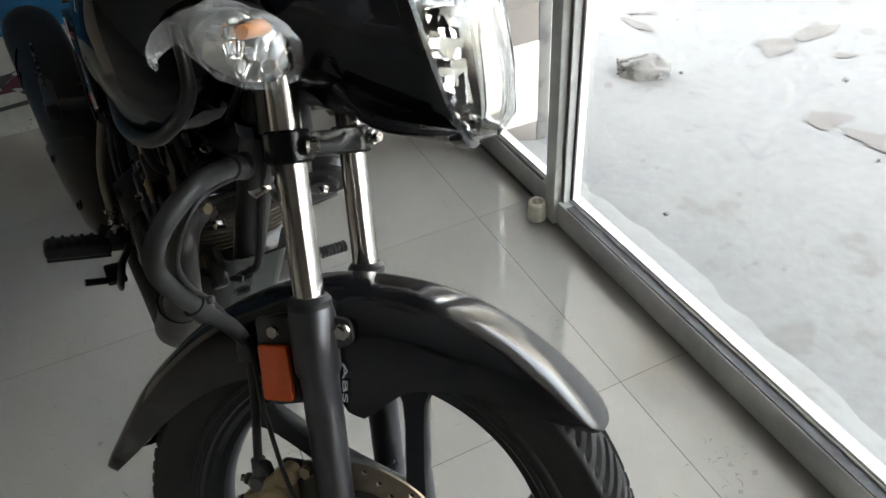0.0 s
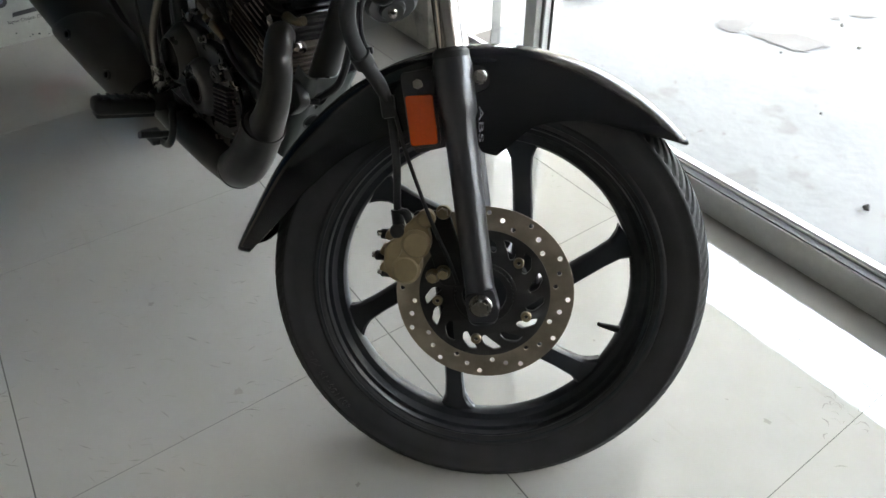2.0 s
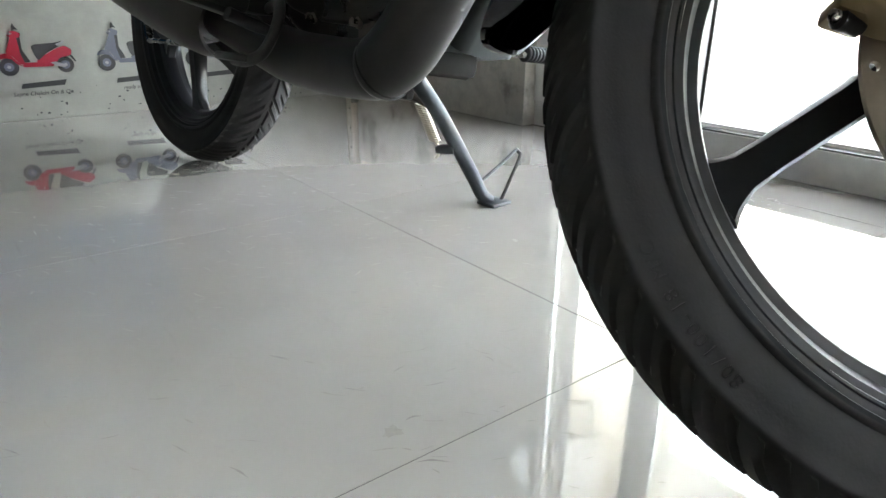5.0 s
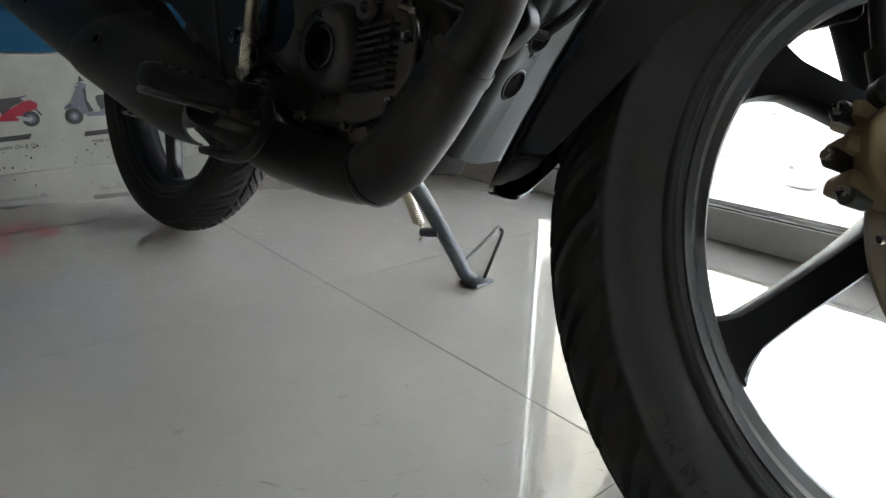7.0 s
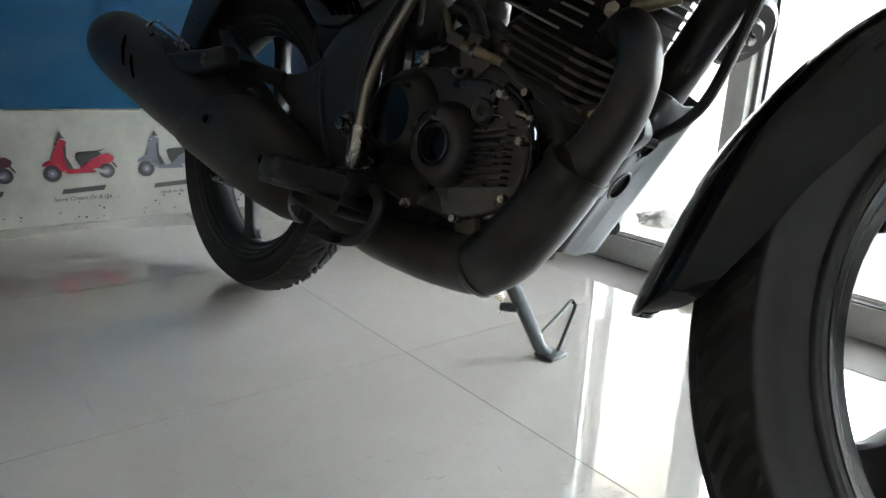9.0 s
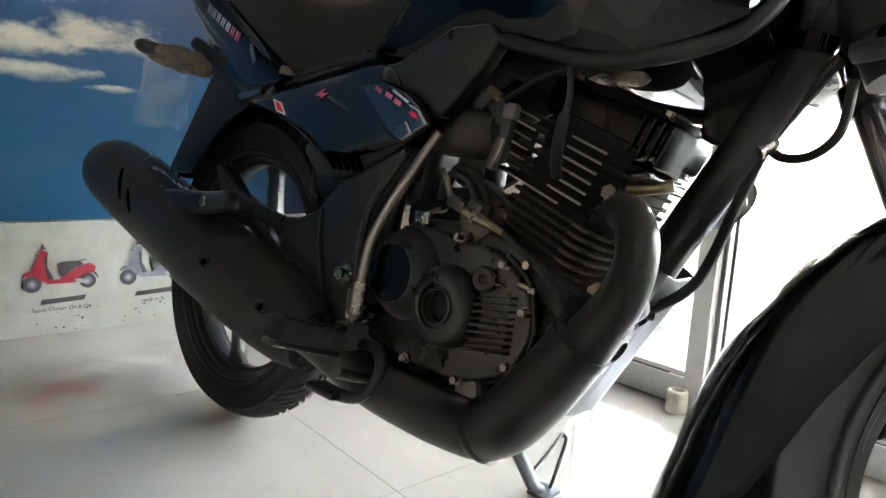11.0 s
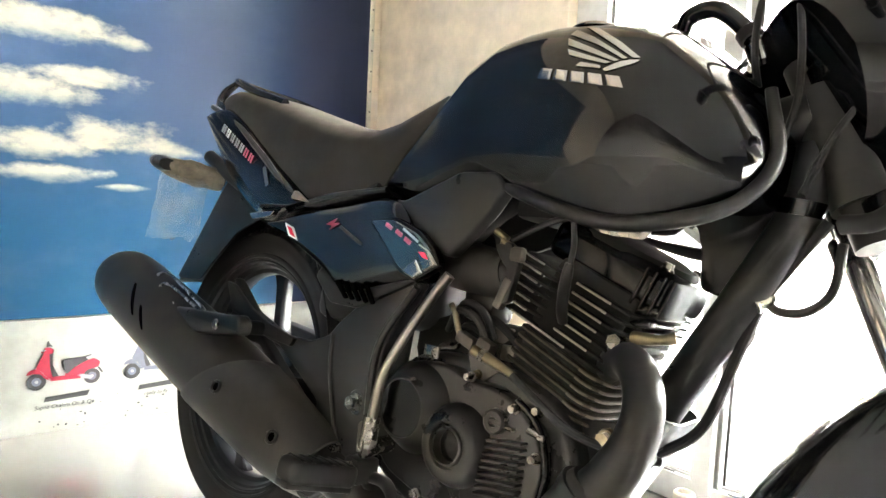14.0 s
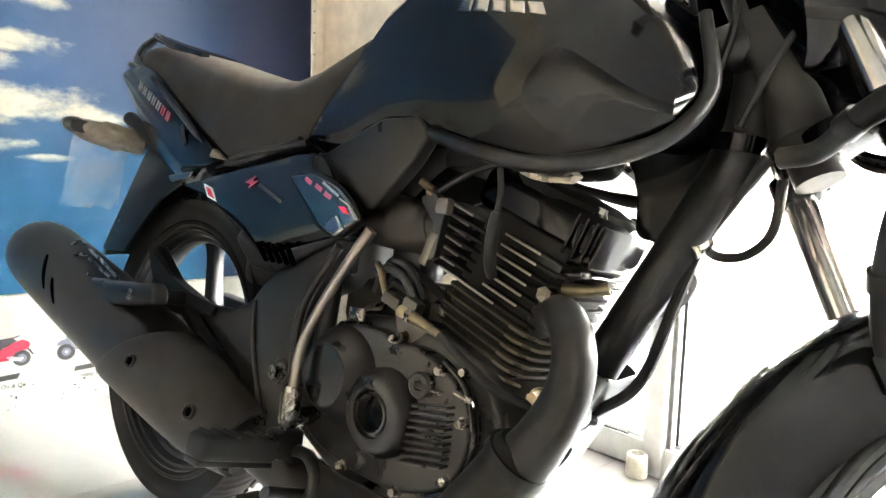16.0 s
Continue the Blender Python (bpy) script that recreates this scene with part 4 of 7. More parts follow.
rim, hub, spokes = alloy_wheel(TURN_F)
front_wheel = fpart("front_wheel", moved(rim, fw_off), WHEEL, bike, "black cast alloy front wheel")
fpart("hub", moved(hub, fw_off), WHEEL, front_wheel)
for s in spokes:
    fpart("spoke", moved(s, fw_off), WHEEL, front_wheel)
front_tyre = moved(tyre(0.308, 0.088, 0.226, 96, 0.0058), fw_off)
to_floor = FRONT_W.inverted()
for v in front_tyre.verts:
    # the weight flattens the tread where it stands
    w = FRONT_W @ v.co
    if w.z < 0.0012:
        v.co = to_floor @ Vector((w.x, w.y, 0.0012))
fpart("tyre", front_tyre, RUBBER, front_wheel, "dusty black tyre with slanted tread grooves", 50)
valve_dir = Vector((0.172, 0, -0.093)).normalized()
fpart("valve", moved(tube([valve_dir * 0.201 + Vector((0.008, 0, 0)), valve_dir * 0.185 + Vector((0.004, -0.002, 0)), valve_dir * 0.172 + Vector((0, -0.012, 0.004))], [0.006, 0.0045, 0.003], 10), fw_off), HOSE, front_wheel, "black rubber tyre valve")
# raised size mark on the sidewall
for k, ch in enumerate("80/100-18 M/C"):
    if ch == " ":
        continue
    a = radians(215.2 - k * 1.69)
    r = 0.2715
    m = fw_off @ Matrix.Translation((r * math.cos(a), -0.0438, r * math.sin(a))) @ Matrix.Rotation(math.pi / 2 - a, 4, "Y") @ SIDE
    fpart("letter", moved(lettering(ch, 0.0135, 0.0007), m), RUBBER, front_wheel)

# brake disc with drilled holes on a dark carrier
DY = -0.034
holes = []
for k in range(36):
    a = 2 * math.pi * k / 36
    rr_ = (0.096, 0.104, 0.112)[k % 3]
    holes.append(ring_pts(rr_ * math.cos(a), rr_ * math.sin(a), 0.0033, 12))
brake_disc = fpart("brake_disc", moved(plate([ring_pts(0, 0, 0.120, 96), ring_pts(0, 0, 0.086, 72), *holes], DY, 0.0022, 0.0004), disc_off), BRUSHED, front_wheel, "drilled brown-tinged steel brake disc", 30)
slots = []
for k in range(15):
    a = 2 * math.pi * k / 15
    slots.append(rounded([(math.cos(a + t) * r, math.sin(a + t) * r) for t, r in ((0.0, 0.058), (0.13, 0.066), (0.30, 0.080), (0.16, 0.0815), (-0.02, 0.072), (-0.07, 0.062))], 0.004, 3))
fpart("carrier", moved(plate([ring_pts(0, 0, 0.0885, 72), ring_pts(0, 0, 0.030, 32), *slots], DY - 0.001, 0.0030, 0.0006), disc_off), MATTE, brake_disc, "black disc carrier with slanted slots")
teeth = [ring_pts(0, 0, 0.044, 64), ring_pts(0, 0, 0.030, 40)]
for k in range(44):
    a = 2 * math.pi * k / 44
    teeth.append(ring_pts(0.0392 * math.cos(a), 0.0392 * math.sin(a), 0.0014, 6, 0.0028, a))
fpart("sensor_ring", moved(plate(teeth, DY - 0.007, 0.0012, 0.0002), disc_off), MATTE, brake_disc, "toothed speed sensor ring")
for k in range(5):
    a = radians(37.5) + 2 * math.pi * k / 5
    fpart("disc_bolt", moved(disc((0.064 * math.cos(a), DY - 0.005, 0.064 * math.sin(a)), (0, -1, 0), 0.0072, 0.008, 0.001, 18, inner=0.0028), disc_off), BRASS, brake_disc)
    fpart("disc_bolt_socket", moved(disc((0.064 * math.cos(a), DY - 0.004, 0.064 * math.sin(a)), (0, -1, 0), 0.003, 0.005, 0.0005, 6), disc_off), MATTE, brake_disc)

# fork
for side in (-1, 1):
    FY = 0.064 if side < 0 else 0.085
    leg = lathe([(0.016, -0.030), (0.019, -0.026), (0.0195, 0.0), (0.0200, 0.20), (0.0205, 0.235), (0.0240, 0.243), (0.0245, 0.300), (0.0225, 0.309), (0.0165, 0.312)], 32)
    leg = moved(leg, Matrix.Translation((0, side * FY, 0)) @ Matrix.Rotation(radians(90), 4, "X"))
    fork_leg = fpart("fork_leg", leg, FORK, bike, "dark grey lower fork leg")
    fpart("fork_tube", tube([(0, side * FY, 0.295), (0, side * FY, 0.66)], 0.0158, 28, 1), CHROME, fork_leg, "chromed fork tube with dark streaks")
    fpart("dust_seal", moved(lathe([(0.0168, 0.306), (0.0225, 0.308), (0.0225, 0.316), (0.0185, 0.321), (0.0165, 0.321)], 28), Matrix.Translation((0, side * FY, 0)) @ Matrix.Rotation(radians(90), 4, "X")), HOSE, fork_leg)
    fpart("axle_lug", merge(plate(rounded([(-0.020, 0.015), (-0.018, -0.022), (0.016, -0.026), (0.024, -0.012), (0.019, 0.02)], 0.008), side * (FY + 0.006), 0.014, 0.002)), FORK, fork_leg)
FY = 0.064
fpart("axle_nut", bolt((0.000, -FY - 0.021, -0.001), (0, -1, 0), 0.011, 0.009), STEEL, bike, "zinc plated axle nut")
fpart("axle", tube([(0, -FY - 0.018, 0), (0, FY + 0.02, 0)], 0.009, 14, 1), STEEL)
# triple clamps
for zc, hx, w in ((0.470, 0.030, 0.026), (0.632, 0.026, 0.022)):
    out = rounded([(-0.050, -0.035), (0.000, -0.088), (0.022, -0.078), (0.014, -0.045), (-0.006, 0.0), (0.014, 0.045), (0.022, 0.098), (0.000, 0.108), (-0.050, 0.035)], 0.012)
    clamp = fpart("triple_clamp", moved(flat_mesh([out], w / 2, 0.003), Matrix.Translation((0, 0, zc))), FACE_BLACK, bike, "black triple clamp")
    for side in (-1, 1):
        fpart("clamp_bolt", bolt((0.028, side * (FY + 0.012) + 0.010 * (side > 0), zc), (0.9, side * -0.3, 0), 0.0065, 0.008), STEEL, clamp)
        fpart("clamp_ring", disc((0, side * FY + 0.021 * (side > 0), zc), (0, 0, 1), 0.0235, w + 0.006, 0.003, 28), FACE_BLACK, clamp)
fpart("steering_stem", tube([(-0.036, 0, 0.44), (-0.036, 0, 0.66)], 0.022, 20, 1), MATTE)

# front fender
def fender_r_low(d):
    return float(np.interp(d, [30.5, 33, 38, 46, 58, 68, 75, 79, 84, 88, 93, 104, 120, 138, 150, 155, 159, 161.5, 163.2, 163.7, 164], [0.322, 0.314, 0.297, 0.276, 0.255, 0.232, 0.200, 0.188, 0.192, 0.215, 0.226, 0.238, 0.252, 0.268, 0.286, 0.298, 0.311, 0.321, 0.329, 0.337, 0.347]))


secs = []
for d in [30.5, 30.7, 31.0, 31.5, 32.2, 33, 34, 35.5, 37, 39] + [41 + k * 1.8 for k in range(64)] + [155.6, 157, 158.4, 159.6, 160.8, 161.8, 162.5, 163, 163.4, 163.7, 163.9, 164]:
    a = radians(d + 0.05 * max(0.0, d - 150))
    low = fender_r_low(d)
    top = 0.326 + float(np.interp(d, [130, 147, 154, 159, 164], [0, 0.006, 0.0115, 0.019, 0.028]))
    hw = float(np.interp(d, [30.5, 30.7, 31.0, 31.5, 32.2, 33, 35.5, 40, 60, 100, 140, 154, 160, 162.5, 163.2, 163.6, 163.85, 164], [0.010, 0.019, 0.026, 0.032, 0.037, 0.0405, 0.046, 0.051, 0.058, 0.060, 0.058, 0.053, 0.050, 0.046, 0.039, 0.032, 0.023, 0.014]))
    ring = []
    for j in range(25):
        t = j / 24 * 2 - 1
        y = hw * math.sin(t * math.pi / 2)
        r = low + (top - low) * ((1 - abs(t) ** 2.7) ** 0.58)
        ring.append((r * math.cos(a) + 0.004, y + 0.002, r * math.sin(a)))
    secs.append(ring)
fender_bm = shell(secs, cap=False, closed=False)
bmesh.ops.recalc_face_normals(fender_bm, faces=fender_bm.faces)
bmesh.ops.solidify(fender_bm, geom=fender_bm.faces[:], thickness=0.0035)
fender = fpart("front_fender", fender_bm, PAINT_DUSTY, bike, "glossy black front mudguard", 75)
for side in (-1, 1):
    # mounting bracket between mudguard and fork leg, with its bolts
    fpart("bracket", plate(rounded([(-0.065, 0.292), (-0.060, 0.200), (-0.012, 0.205), (0.0, 0.300), (0.040, 0.294), (0.042, 0.270), (0.012, 0.262), (0.0, 0.306), (-0.05, 0.300)], 0.008), side * 0.0605, 0.003, 0.001), SATIN, fender)
    fpart("fender_bolt", bolt((0.031, side * 0.0645, 0.283), (0, side, 0), 0.0068, 0.006), STEEL, fender)
    fpart("fender_bolt", bolt((-0.044, side * 0.0645, 0.284), (0, side, 0), 0.0068, 0.006), STEEL, fender)
    refl = fpart("reflector", plate(rounded([(-0.061, 0.272), (-0.027, 0.270), (-0.028, 0.210), (-0.062, 0.211)], 0.004), side * 0.072, 0.0045, 0.0015), REFLECTOR, bike, "orange side reflector")
    fpart("reflector_backing", plate(rounded([(-0.064, 0.300), (-0.024, 0.300), (-0.025, 0.207), (-0.064, 0.207)], 0.008), side * 0.066, 0.002, 0.0008), SATIN, refl)
fpart("fender_decal", moved(lettering("ABS", 0.0080, 0.0004, 0.0, 0.0), Matrix.Translation((0.026, -0.0615, 0.226)) @ Matrix.Rotation(radians(97), 4, "Y") @ SIDE @ Matrix.Diagonal((3.3, 1, 1, 1))), DECAL_GREY, fender, "silver decal lettering")

# brake caliper, hose and sensor wire
cal = fpart("brake_caliper", plate(rounded([(-0.116, 0.088), (-0.098, 0.098), (-0.080, 0.116), (-0.064, 0.124), (-0.050, 0.118), (-0.058, 0.104), (-0.055, 0.090), (-0.058, 0.074), (-0.072, 0.064), (-0.074, 0.046), (-0.086, 0.032), (-0.102, 0.034), (-0.118, 0.044), (-0.122, 0.062)], 0.007), -0.050, 0.016, 0.004), GOLD, bike, "gold two-piston brake caliper")
for cx, cz, r in ((-0.075, 0.085, 0.0195), (-0.093, 0.053, 0.0195)):
    fpart("piston_housing", disc((cx, -0.064, cz), (0, -1, 0), r, 0.014, 0.004, 32), GOLD, cal)
fpart("piston_web", moved(box(0, 0, 0, 0.030, 0.010, 0.020, 0.004), Matrix.Translation((-0.084, -0.064, 0.069)) @ Matrix.Rotation(radians(32), 4, "Y")), GOLD, cal)
for cx, cz, a in ((-0.104, 0.094, 30), (-0.114, 0.074, 30), (-0.118, 0.052, 30)):
    fpart("bridge", moved(box(0, 0, 0, 0.026, 0.030, 0.013, 0.004), Matrix.Translation((cx, -0.040, cz)) @ Matrix.Rotation(radians(a), 4, "Y")), GOLD, cal)
fpart("mount_ear", disc((-0.058, -0.058, 0.116), (0, -1, 0), 0.012, 0.024, 0.004, 22), GOLD, cal)
fpart("bracket", plate(rounded([(-0.078, 0.125), (-0.030, 0.120), (-0.018, 0.060), (-0.020, 0.015), (-0.055, 0.020), (-0.060, 0.060)], 0.010), -0.040, 0.005, 0.002), MATTE, cal, "black caliper bracket")
for cx, cz, y in ((-0.036, 0.120, -0.050), (-0.046, 0.041, -0.056), (-0.060, 0.038, -0.058)):
    fpart("caliper_bolt", bolt((cx, y, cz), (0, -1, 0), 0.0072, 0.010), BRASS, cal)
for cx, cz in ((-0.122, 0.046), (-0.126, 0.070), (-0.114, 0.098)):
    pin = fpart("slide_pin", disc((cx, -0.044, cz), (-0.8, -0.35, 0.25), 0.0068, 0.020, 0.002, 14), MATTE, cal)
    fpart("pin_cap", disc((cx - 0.008, -0.048, cz + 0.003), (-0.8, -0.35, 0.25), 0.0040, 0.010, 0.001, 8), STEEL, cal)
fpart("bleed_nipple", tube([(-0.080, -0.058, 0.112), (-0.083, -0.060, 0.126), (-0.090, -0.061, 0.130)], [0.005, 0.006, 0.004], 10), HOSE, cal)
HOSE_LINE = [(-0.096, -0.056, 0.108), (-0.093, -0.058, 0.140), (-0.086, -0.060, 0.190), (-0.085, -0.055, 0.255), (-0.090, -0.070, 0.288), (-0.100, -0.104, 0.320), (-0.102, -0.140, 0.352), (-0.090, -0.168, 0.382), (-0.068, -0.174, 0.415), (-0.052, -0.145, 0.444), (-0.052, -0.095, 0.455), (-0.063, -0.047, 0.450), (-0.080, -0.02, 0.46)]
hose = fpart("brake_hose", tube(HOSE_LINE, [0.0050, 0.0050, 0.0052, 0.0060, 0.0088, 0.0092, 0.0095, 0.0095, 0.0095, 0.0095, 0.0095, 0.0095, 0.0095], 14), HOSE, bike, "black front brake hose in a sleeve")
fpart("hose_end", tube([(-0.096, -0.056, 0.100), (-0.0945, -0.057, 0.132)], 0.0082, 12, 1), HOSE, hose)
fpart("hose_end_nut", disc((-0.096, -0.058, 0.104), (0, -1, 0), 0.011, 0.016, 0.003, 18), MATTE, hose)
fpart("hose_block", box(-0.086, -0.056, 0.262, 0.018, 0.018, 0.028, 0.003), SATIN, hose)
fpart("hose_clip", tube([(-0.0985, -0.099, 0.314), (-0.1012, -0.110, 0.325)], 0.0125, 16, 1), SATIN, hose)
fpart("clip_tab", box(-0.092, -0.101, 0.328, 0.012, 0.010, 0.008, 0.002), SATIN, hose)
fpart("hose_clamp", tube([(-0.052, -0.088, 0.4555), (-0.054, -0.070, 0.4545)], 0.0122, 16, 1), SATIN, hose)
fpart("sensor_wire", tube([(-0.030, -0.045, 0.020), (-0.036, -0.062, 0.060), (-0.050, -0.074, 0.115), (-0.070, -0.068, 0.200), (-0.080, -0.062, 0.262), (-0.092, -0.090, 0.320), (-0.092, -0.125, 0.350), (-0.078, -0.150, 0.385), (-0.056, -0.135, 0.432), (-0.05, -0.06, 0.45)], 0.0026, 8), HOSE, bike, "thin black wheel speed sensor wire")

# headlamp cowl, turned with the fork
def cowl_ring(x, zc, hw, hh, low, n=28, power=2.6):
    ring = []
    for k in range(n):
        a = 2 * math.pi * k / n
        c, s = math.cos(a), math.sin(a)
        y = hw * math.copysign(abs(c) ** (2 / power), c)
        z = zc + (hh if s > 0 else low) * math.copysign(abs(s) ** (2 / power), s)
        y *= 1.0 if z > zc else 1.0 - 0.35 * (zc - z) / max(low, 1e-3)
        ring.append((x, y, z))
    return ring


# the lamp's face leans back
LEAN_BACK = Matrix(((1, 0, -0.15, 0.15 * 0.56), (0, 1, 0, 0), (0, 0, 1, 0), (0, 0, 0, 1)))


def lpart(name, bm, material, parent=bike, label="", angle=35):
    return fpart(name, moved(bm, LEAN_BACK), material, parent, label, angle)


lamp_cowl = lpart("headlamp_cowl", shell([cowl_ring(-0.035, 0.62, 0.085, 0.10, 0.085), cowl_ring(0.0, 0.62, 0.112, 0.125, 0.115), cowl_ring(0.06, 0.615, 0.122, 0.15, 0.130), cowl_ring(0.10, 0.608, 0.122, 0.155, 0.142),
                                          cowl_ring(0.142, 0.602, 0.115, 0.14, 0.147), cowl_ring(0.142, 0.602, 0.10, 0.125, 0.132), cowl_ring(0.118, 0.602, 0.09, 0.115, 0.12)], cap=True), PAINT, bike, "glossy black headlamp cowl", 40)
rl = random.Random(8)
cells = bmesh.new()
NI, NJ = 15, 22


def bowl_point(u, v):
    """A square grid pressed into the lamp's rounded outline."""
    r = max(abs(u), abs(v))
    k = 0.45 + 0.55 * r / max(math.hypot(u, v), 1e-6)
    y, z = u * k, v * k
    return Vector((0.088 + 0.052 * min(r, 1) ** 1.6, y * 0.098 * (1 - 0.35 * max(0.0, -z)), 0.592 + (0.124 if z > 0 else 0.134) * z))


for i in range(NI):
    for j in range(NJ):
        corners = [bowl_point(2 * (i + p) / NI - 1, 2 * (j + q) / NJ - 1) for p, q in ((0, 0), (1, 0), (1, 1), (0, 1))]
        mid = sum(corners, Vector()) / 4
        sy, sz = rl.gauss(0, 0.42), rl.gauss(0, 0.42)
        cells.faces.new([cells.verts.new(c * 1.0 + Vector((0.004 + sy * (c.y - mid.y) + sz * (c.z - mid.z), 0, 0))) for c in corners])
lpart("lamp_reflector", cells, SILVER, lamp_cowl, "faceted silver reflector bowl", 14)
lpart("lamp_bulb", tube([(0.13, 0, 0.60), (0.165, 0, 0.60)], [0.014, 0.010], 16, 1), SILVER, lamp_cowl)
lens_bm = shell([cowl_ring(0.150, 0.60, 0.107, 0.128, 0.143), cowl_ring(0.180, 0.597, 0.099, 0.118, 0.135), cowl_ring(0.198, 0.592, 0.080, 0.09, 0.112), cowl_ring(0.206, 0.588, 0.050, 0.055, 0.07), cowl_ring(0.208, 0.586, 0.02, 0.022, 0.028), cowl_ring(0.2082, 0.586, 0.002, 0.002, 0.003)], cap=False)
bmesh.ops.recalc_face_normals(lens_bm, faces=lens_bm.faces)
bmesh.ops.solidify(lens_bm, geom=lens_bm.faces[:], thickness=0.003)
lpart("lamp_lens", lens_bm, LENS, lamp_cowl, "clear headlamp lens", 80)
lpart("lens_rim", shell([cowl_ring(0.140, 0.60, 0.113, 0.135, 0.149), cowl_ring(0.153, 0.60, 0.113, 0.135, 0.149), cowl_ring(0.156, 0.60, 0.106, 0.127, 0.142)], cap=False), PAINT, lamp_cowl, "glossy black lamp rim")
for side in (-1, 1):
    lpart("cowl_trim", tube([(0.060, side * 0.085, 0.520), (0.085, side * 0.080, 0.487), (0.130, side * 0.062, 0.472), (0.150, side * 0.045, 0.470)], [0.004, 0.007, 0.006, 0.003], 10, flat=1.6), PAINT, lamp_cowl)
    SM = Matrix.Translation((0.048, side * 0.2, 0.546)) @ Matrix.Scale(0.88, 4) @ Matrix.Translation((-0.048, -side * 0.2, -0.546))

    def ipart(name, bm, material, parent=bike, label="", angle=35, m=SM):
        return fpart(name, moved(bm, m), material, parent, label, angle)

    ind = ipart("indicator", shell([[(x, side * y0 + side * wy * math.cos(2 * math.pi * k / 24), zc + hz * math.sin(2 * math.pi * k / 24)) for k in range(24)]
                                    for x, y0, wy, zc, hz in ((0.006, 0.198, 0.010, 0.562, 0.012), (0.020, 0.199, 0.027, 0.557, 0.024), (0.048, 0.200, 0.034, 0.547, 0.029), (0.074, 0.200, 0.030, 0.541, 0.025), (0.088, 0.200, 0.018, 0.537, 0.015), (0.092, 0.200, 0.006, 0.536, 0.005))]), LENS, bike, "clear indicator with amber bulb")
    ipart("bulb", tube([(0.060, side * 0.2 - 0.012, 0.553), (0.060, side * 0.2 + 0.012, 0.553)], 0.0052, 14, 1), AMBER, ind)
    ipart("bowl", shell([[(x, side * 0.2 + wy * math.cos(2 * math.pi * k / 20), 0.550 + hz * math.sin(2 * math.pi * k / 20)) for k in range(20)] for x, wy, hz in ((0.014, 0.006, 0.006), (0.022, 0.018, 0.016), (0.036, 0.025, 0.021), (0.050, 0.029, 0.024))]), SILVER, ind)
    for k in range(16):
        u, v = k % 4 - 1.5, k // 4 - 1.5
        ipart("facet", moved(box(0, 0, 0, 0.003, 0.0095, 0.0080, 0.001, 1), Matrix.Translation((0.046 + 0.003 * (abs(u) + abs(v)), side * 0.2 + 0.0105 * u, 0.549 + 0.0090 * v)) @ Matrix.Rotation(0.35 * u + 0.2 * (k % 3 - 1), 4, "Z") @ Matrix.Rotation(-0.4 * v + 0.15 * (k % 2), 4, "Y")), SILVER, ind)
    ipart("stalk", tube([(-0.010, side * 0.105, 0.585), (-0.006, side * 0.15, 0.580), (0.008, side * 0.185, 0.566)], [0.014, 0.011, 0.010], 14), SATIN, ind)
    wrap = []
    for i, (x, y0, wy, zc, hz) in enumerate(((-0.038, 0.200, 0.004, 0.541, 0.004), (-0.041, 0.200, 0.006, 0.547, 0.006), (-0.038, 0.200, 0.008, 0.554, 0.008), (-0.030, 0.200, 0.010, 0.561, 0.009), (-0.016, 0.200, 0.013, 0.567, 0.010), (0.000, 0.200, 0.020, 0.566, 0.014), (0.012, 0.200, 0.030, 0.560, 0.023),
                                             (0.030, 0.200, 0.037, 0.555, 0.032), (0.055, 0.200, 0.037, 0.547, 0.034), (0.076, 0.200, 0.033, 0.541, 0.030), (0.092, 0.200, 0.024, 0.537, 0.022), (0.098, 0.200, 0.015, 0.534, 0.015))):
        ring = []
        for k in range(40):
            a = 2 * math.pi * k / 40
            w = 1 + 0.16 * noise.noise((math.cos(a) * 3, math.sin(a) * 3, i * 0.9 + side * 4)) + 0.05 * math.sin(9 * a + 1.7 * i)
            ring.append((x + 0.004 * noise.noise((a * 2, i, 5)), side * y0 + wy * w * math.cos(a), zc + hz * w * math.sin(a)))
        wrap.append(ring)
    ipart("wrapping", shell(wrap, cap=False), FILM_CRUMPLED, ind, "crumpled clear plastic wrapping", 12)

# handlebar, instruments and cables above the fork
bar = fpart("handlebar", tube([(-0.085, -0.36, 0.742), (-0.055, -0.24, 0.752), (-0.020, -0.12, 0.735), (-0.010, -0.05, 0.668), (-0.010, 0.05, 0.668), (-0.020, 0.12, 0.735), (-0.055, 0.24, 0.752), (-0.085, 0.36, 0.742)], 0.011, 14), CHROME, bike, "chromed handlebar")
part("bar_bend", tube([(0.800, 0.030, 0.915), (0.806, 0.030, 0.936), (0.829, 0.030, 0.943), (0.850, 0.030, 0.936), (0.876, 0.030, 0.912), (0.896, 0.030, 0.884), (0.905, 0.030, 0.860)], [0.010, 0.011, 0.011, 0.011, 0.011, 0.012, 0.012], 16), PAINT, bar, "black bend of the handlebar")
part("bar_band", tube([(0.880, 0.030, 0.908), (0.888, 0.030, 0.897)], 0.0150, 18, 1), HOSE, bar)
part("bar_end_cap", tube([(0.893, 0.030, 0.888), (0.903, 0.030, 0.866)], [0.0140, 0.0135], 18, 1), CHROME, bar)
part("lever_perch", tube([(0.772, 0.040, 0.918), (0.792, 0.036, 0.926), (0.806, 0.032, 0.924)], [0.006, 0.010, 0.009], 12), SATIN, bar)
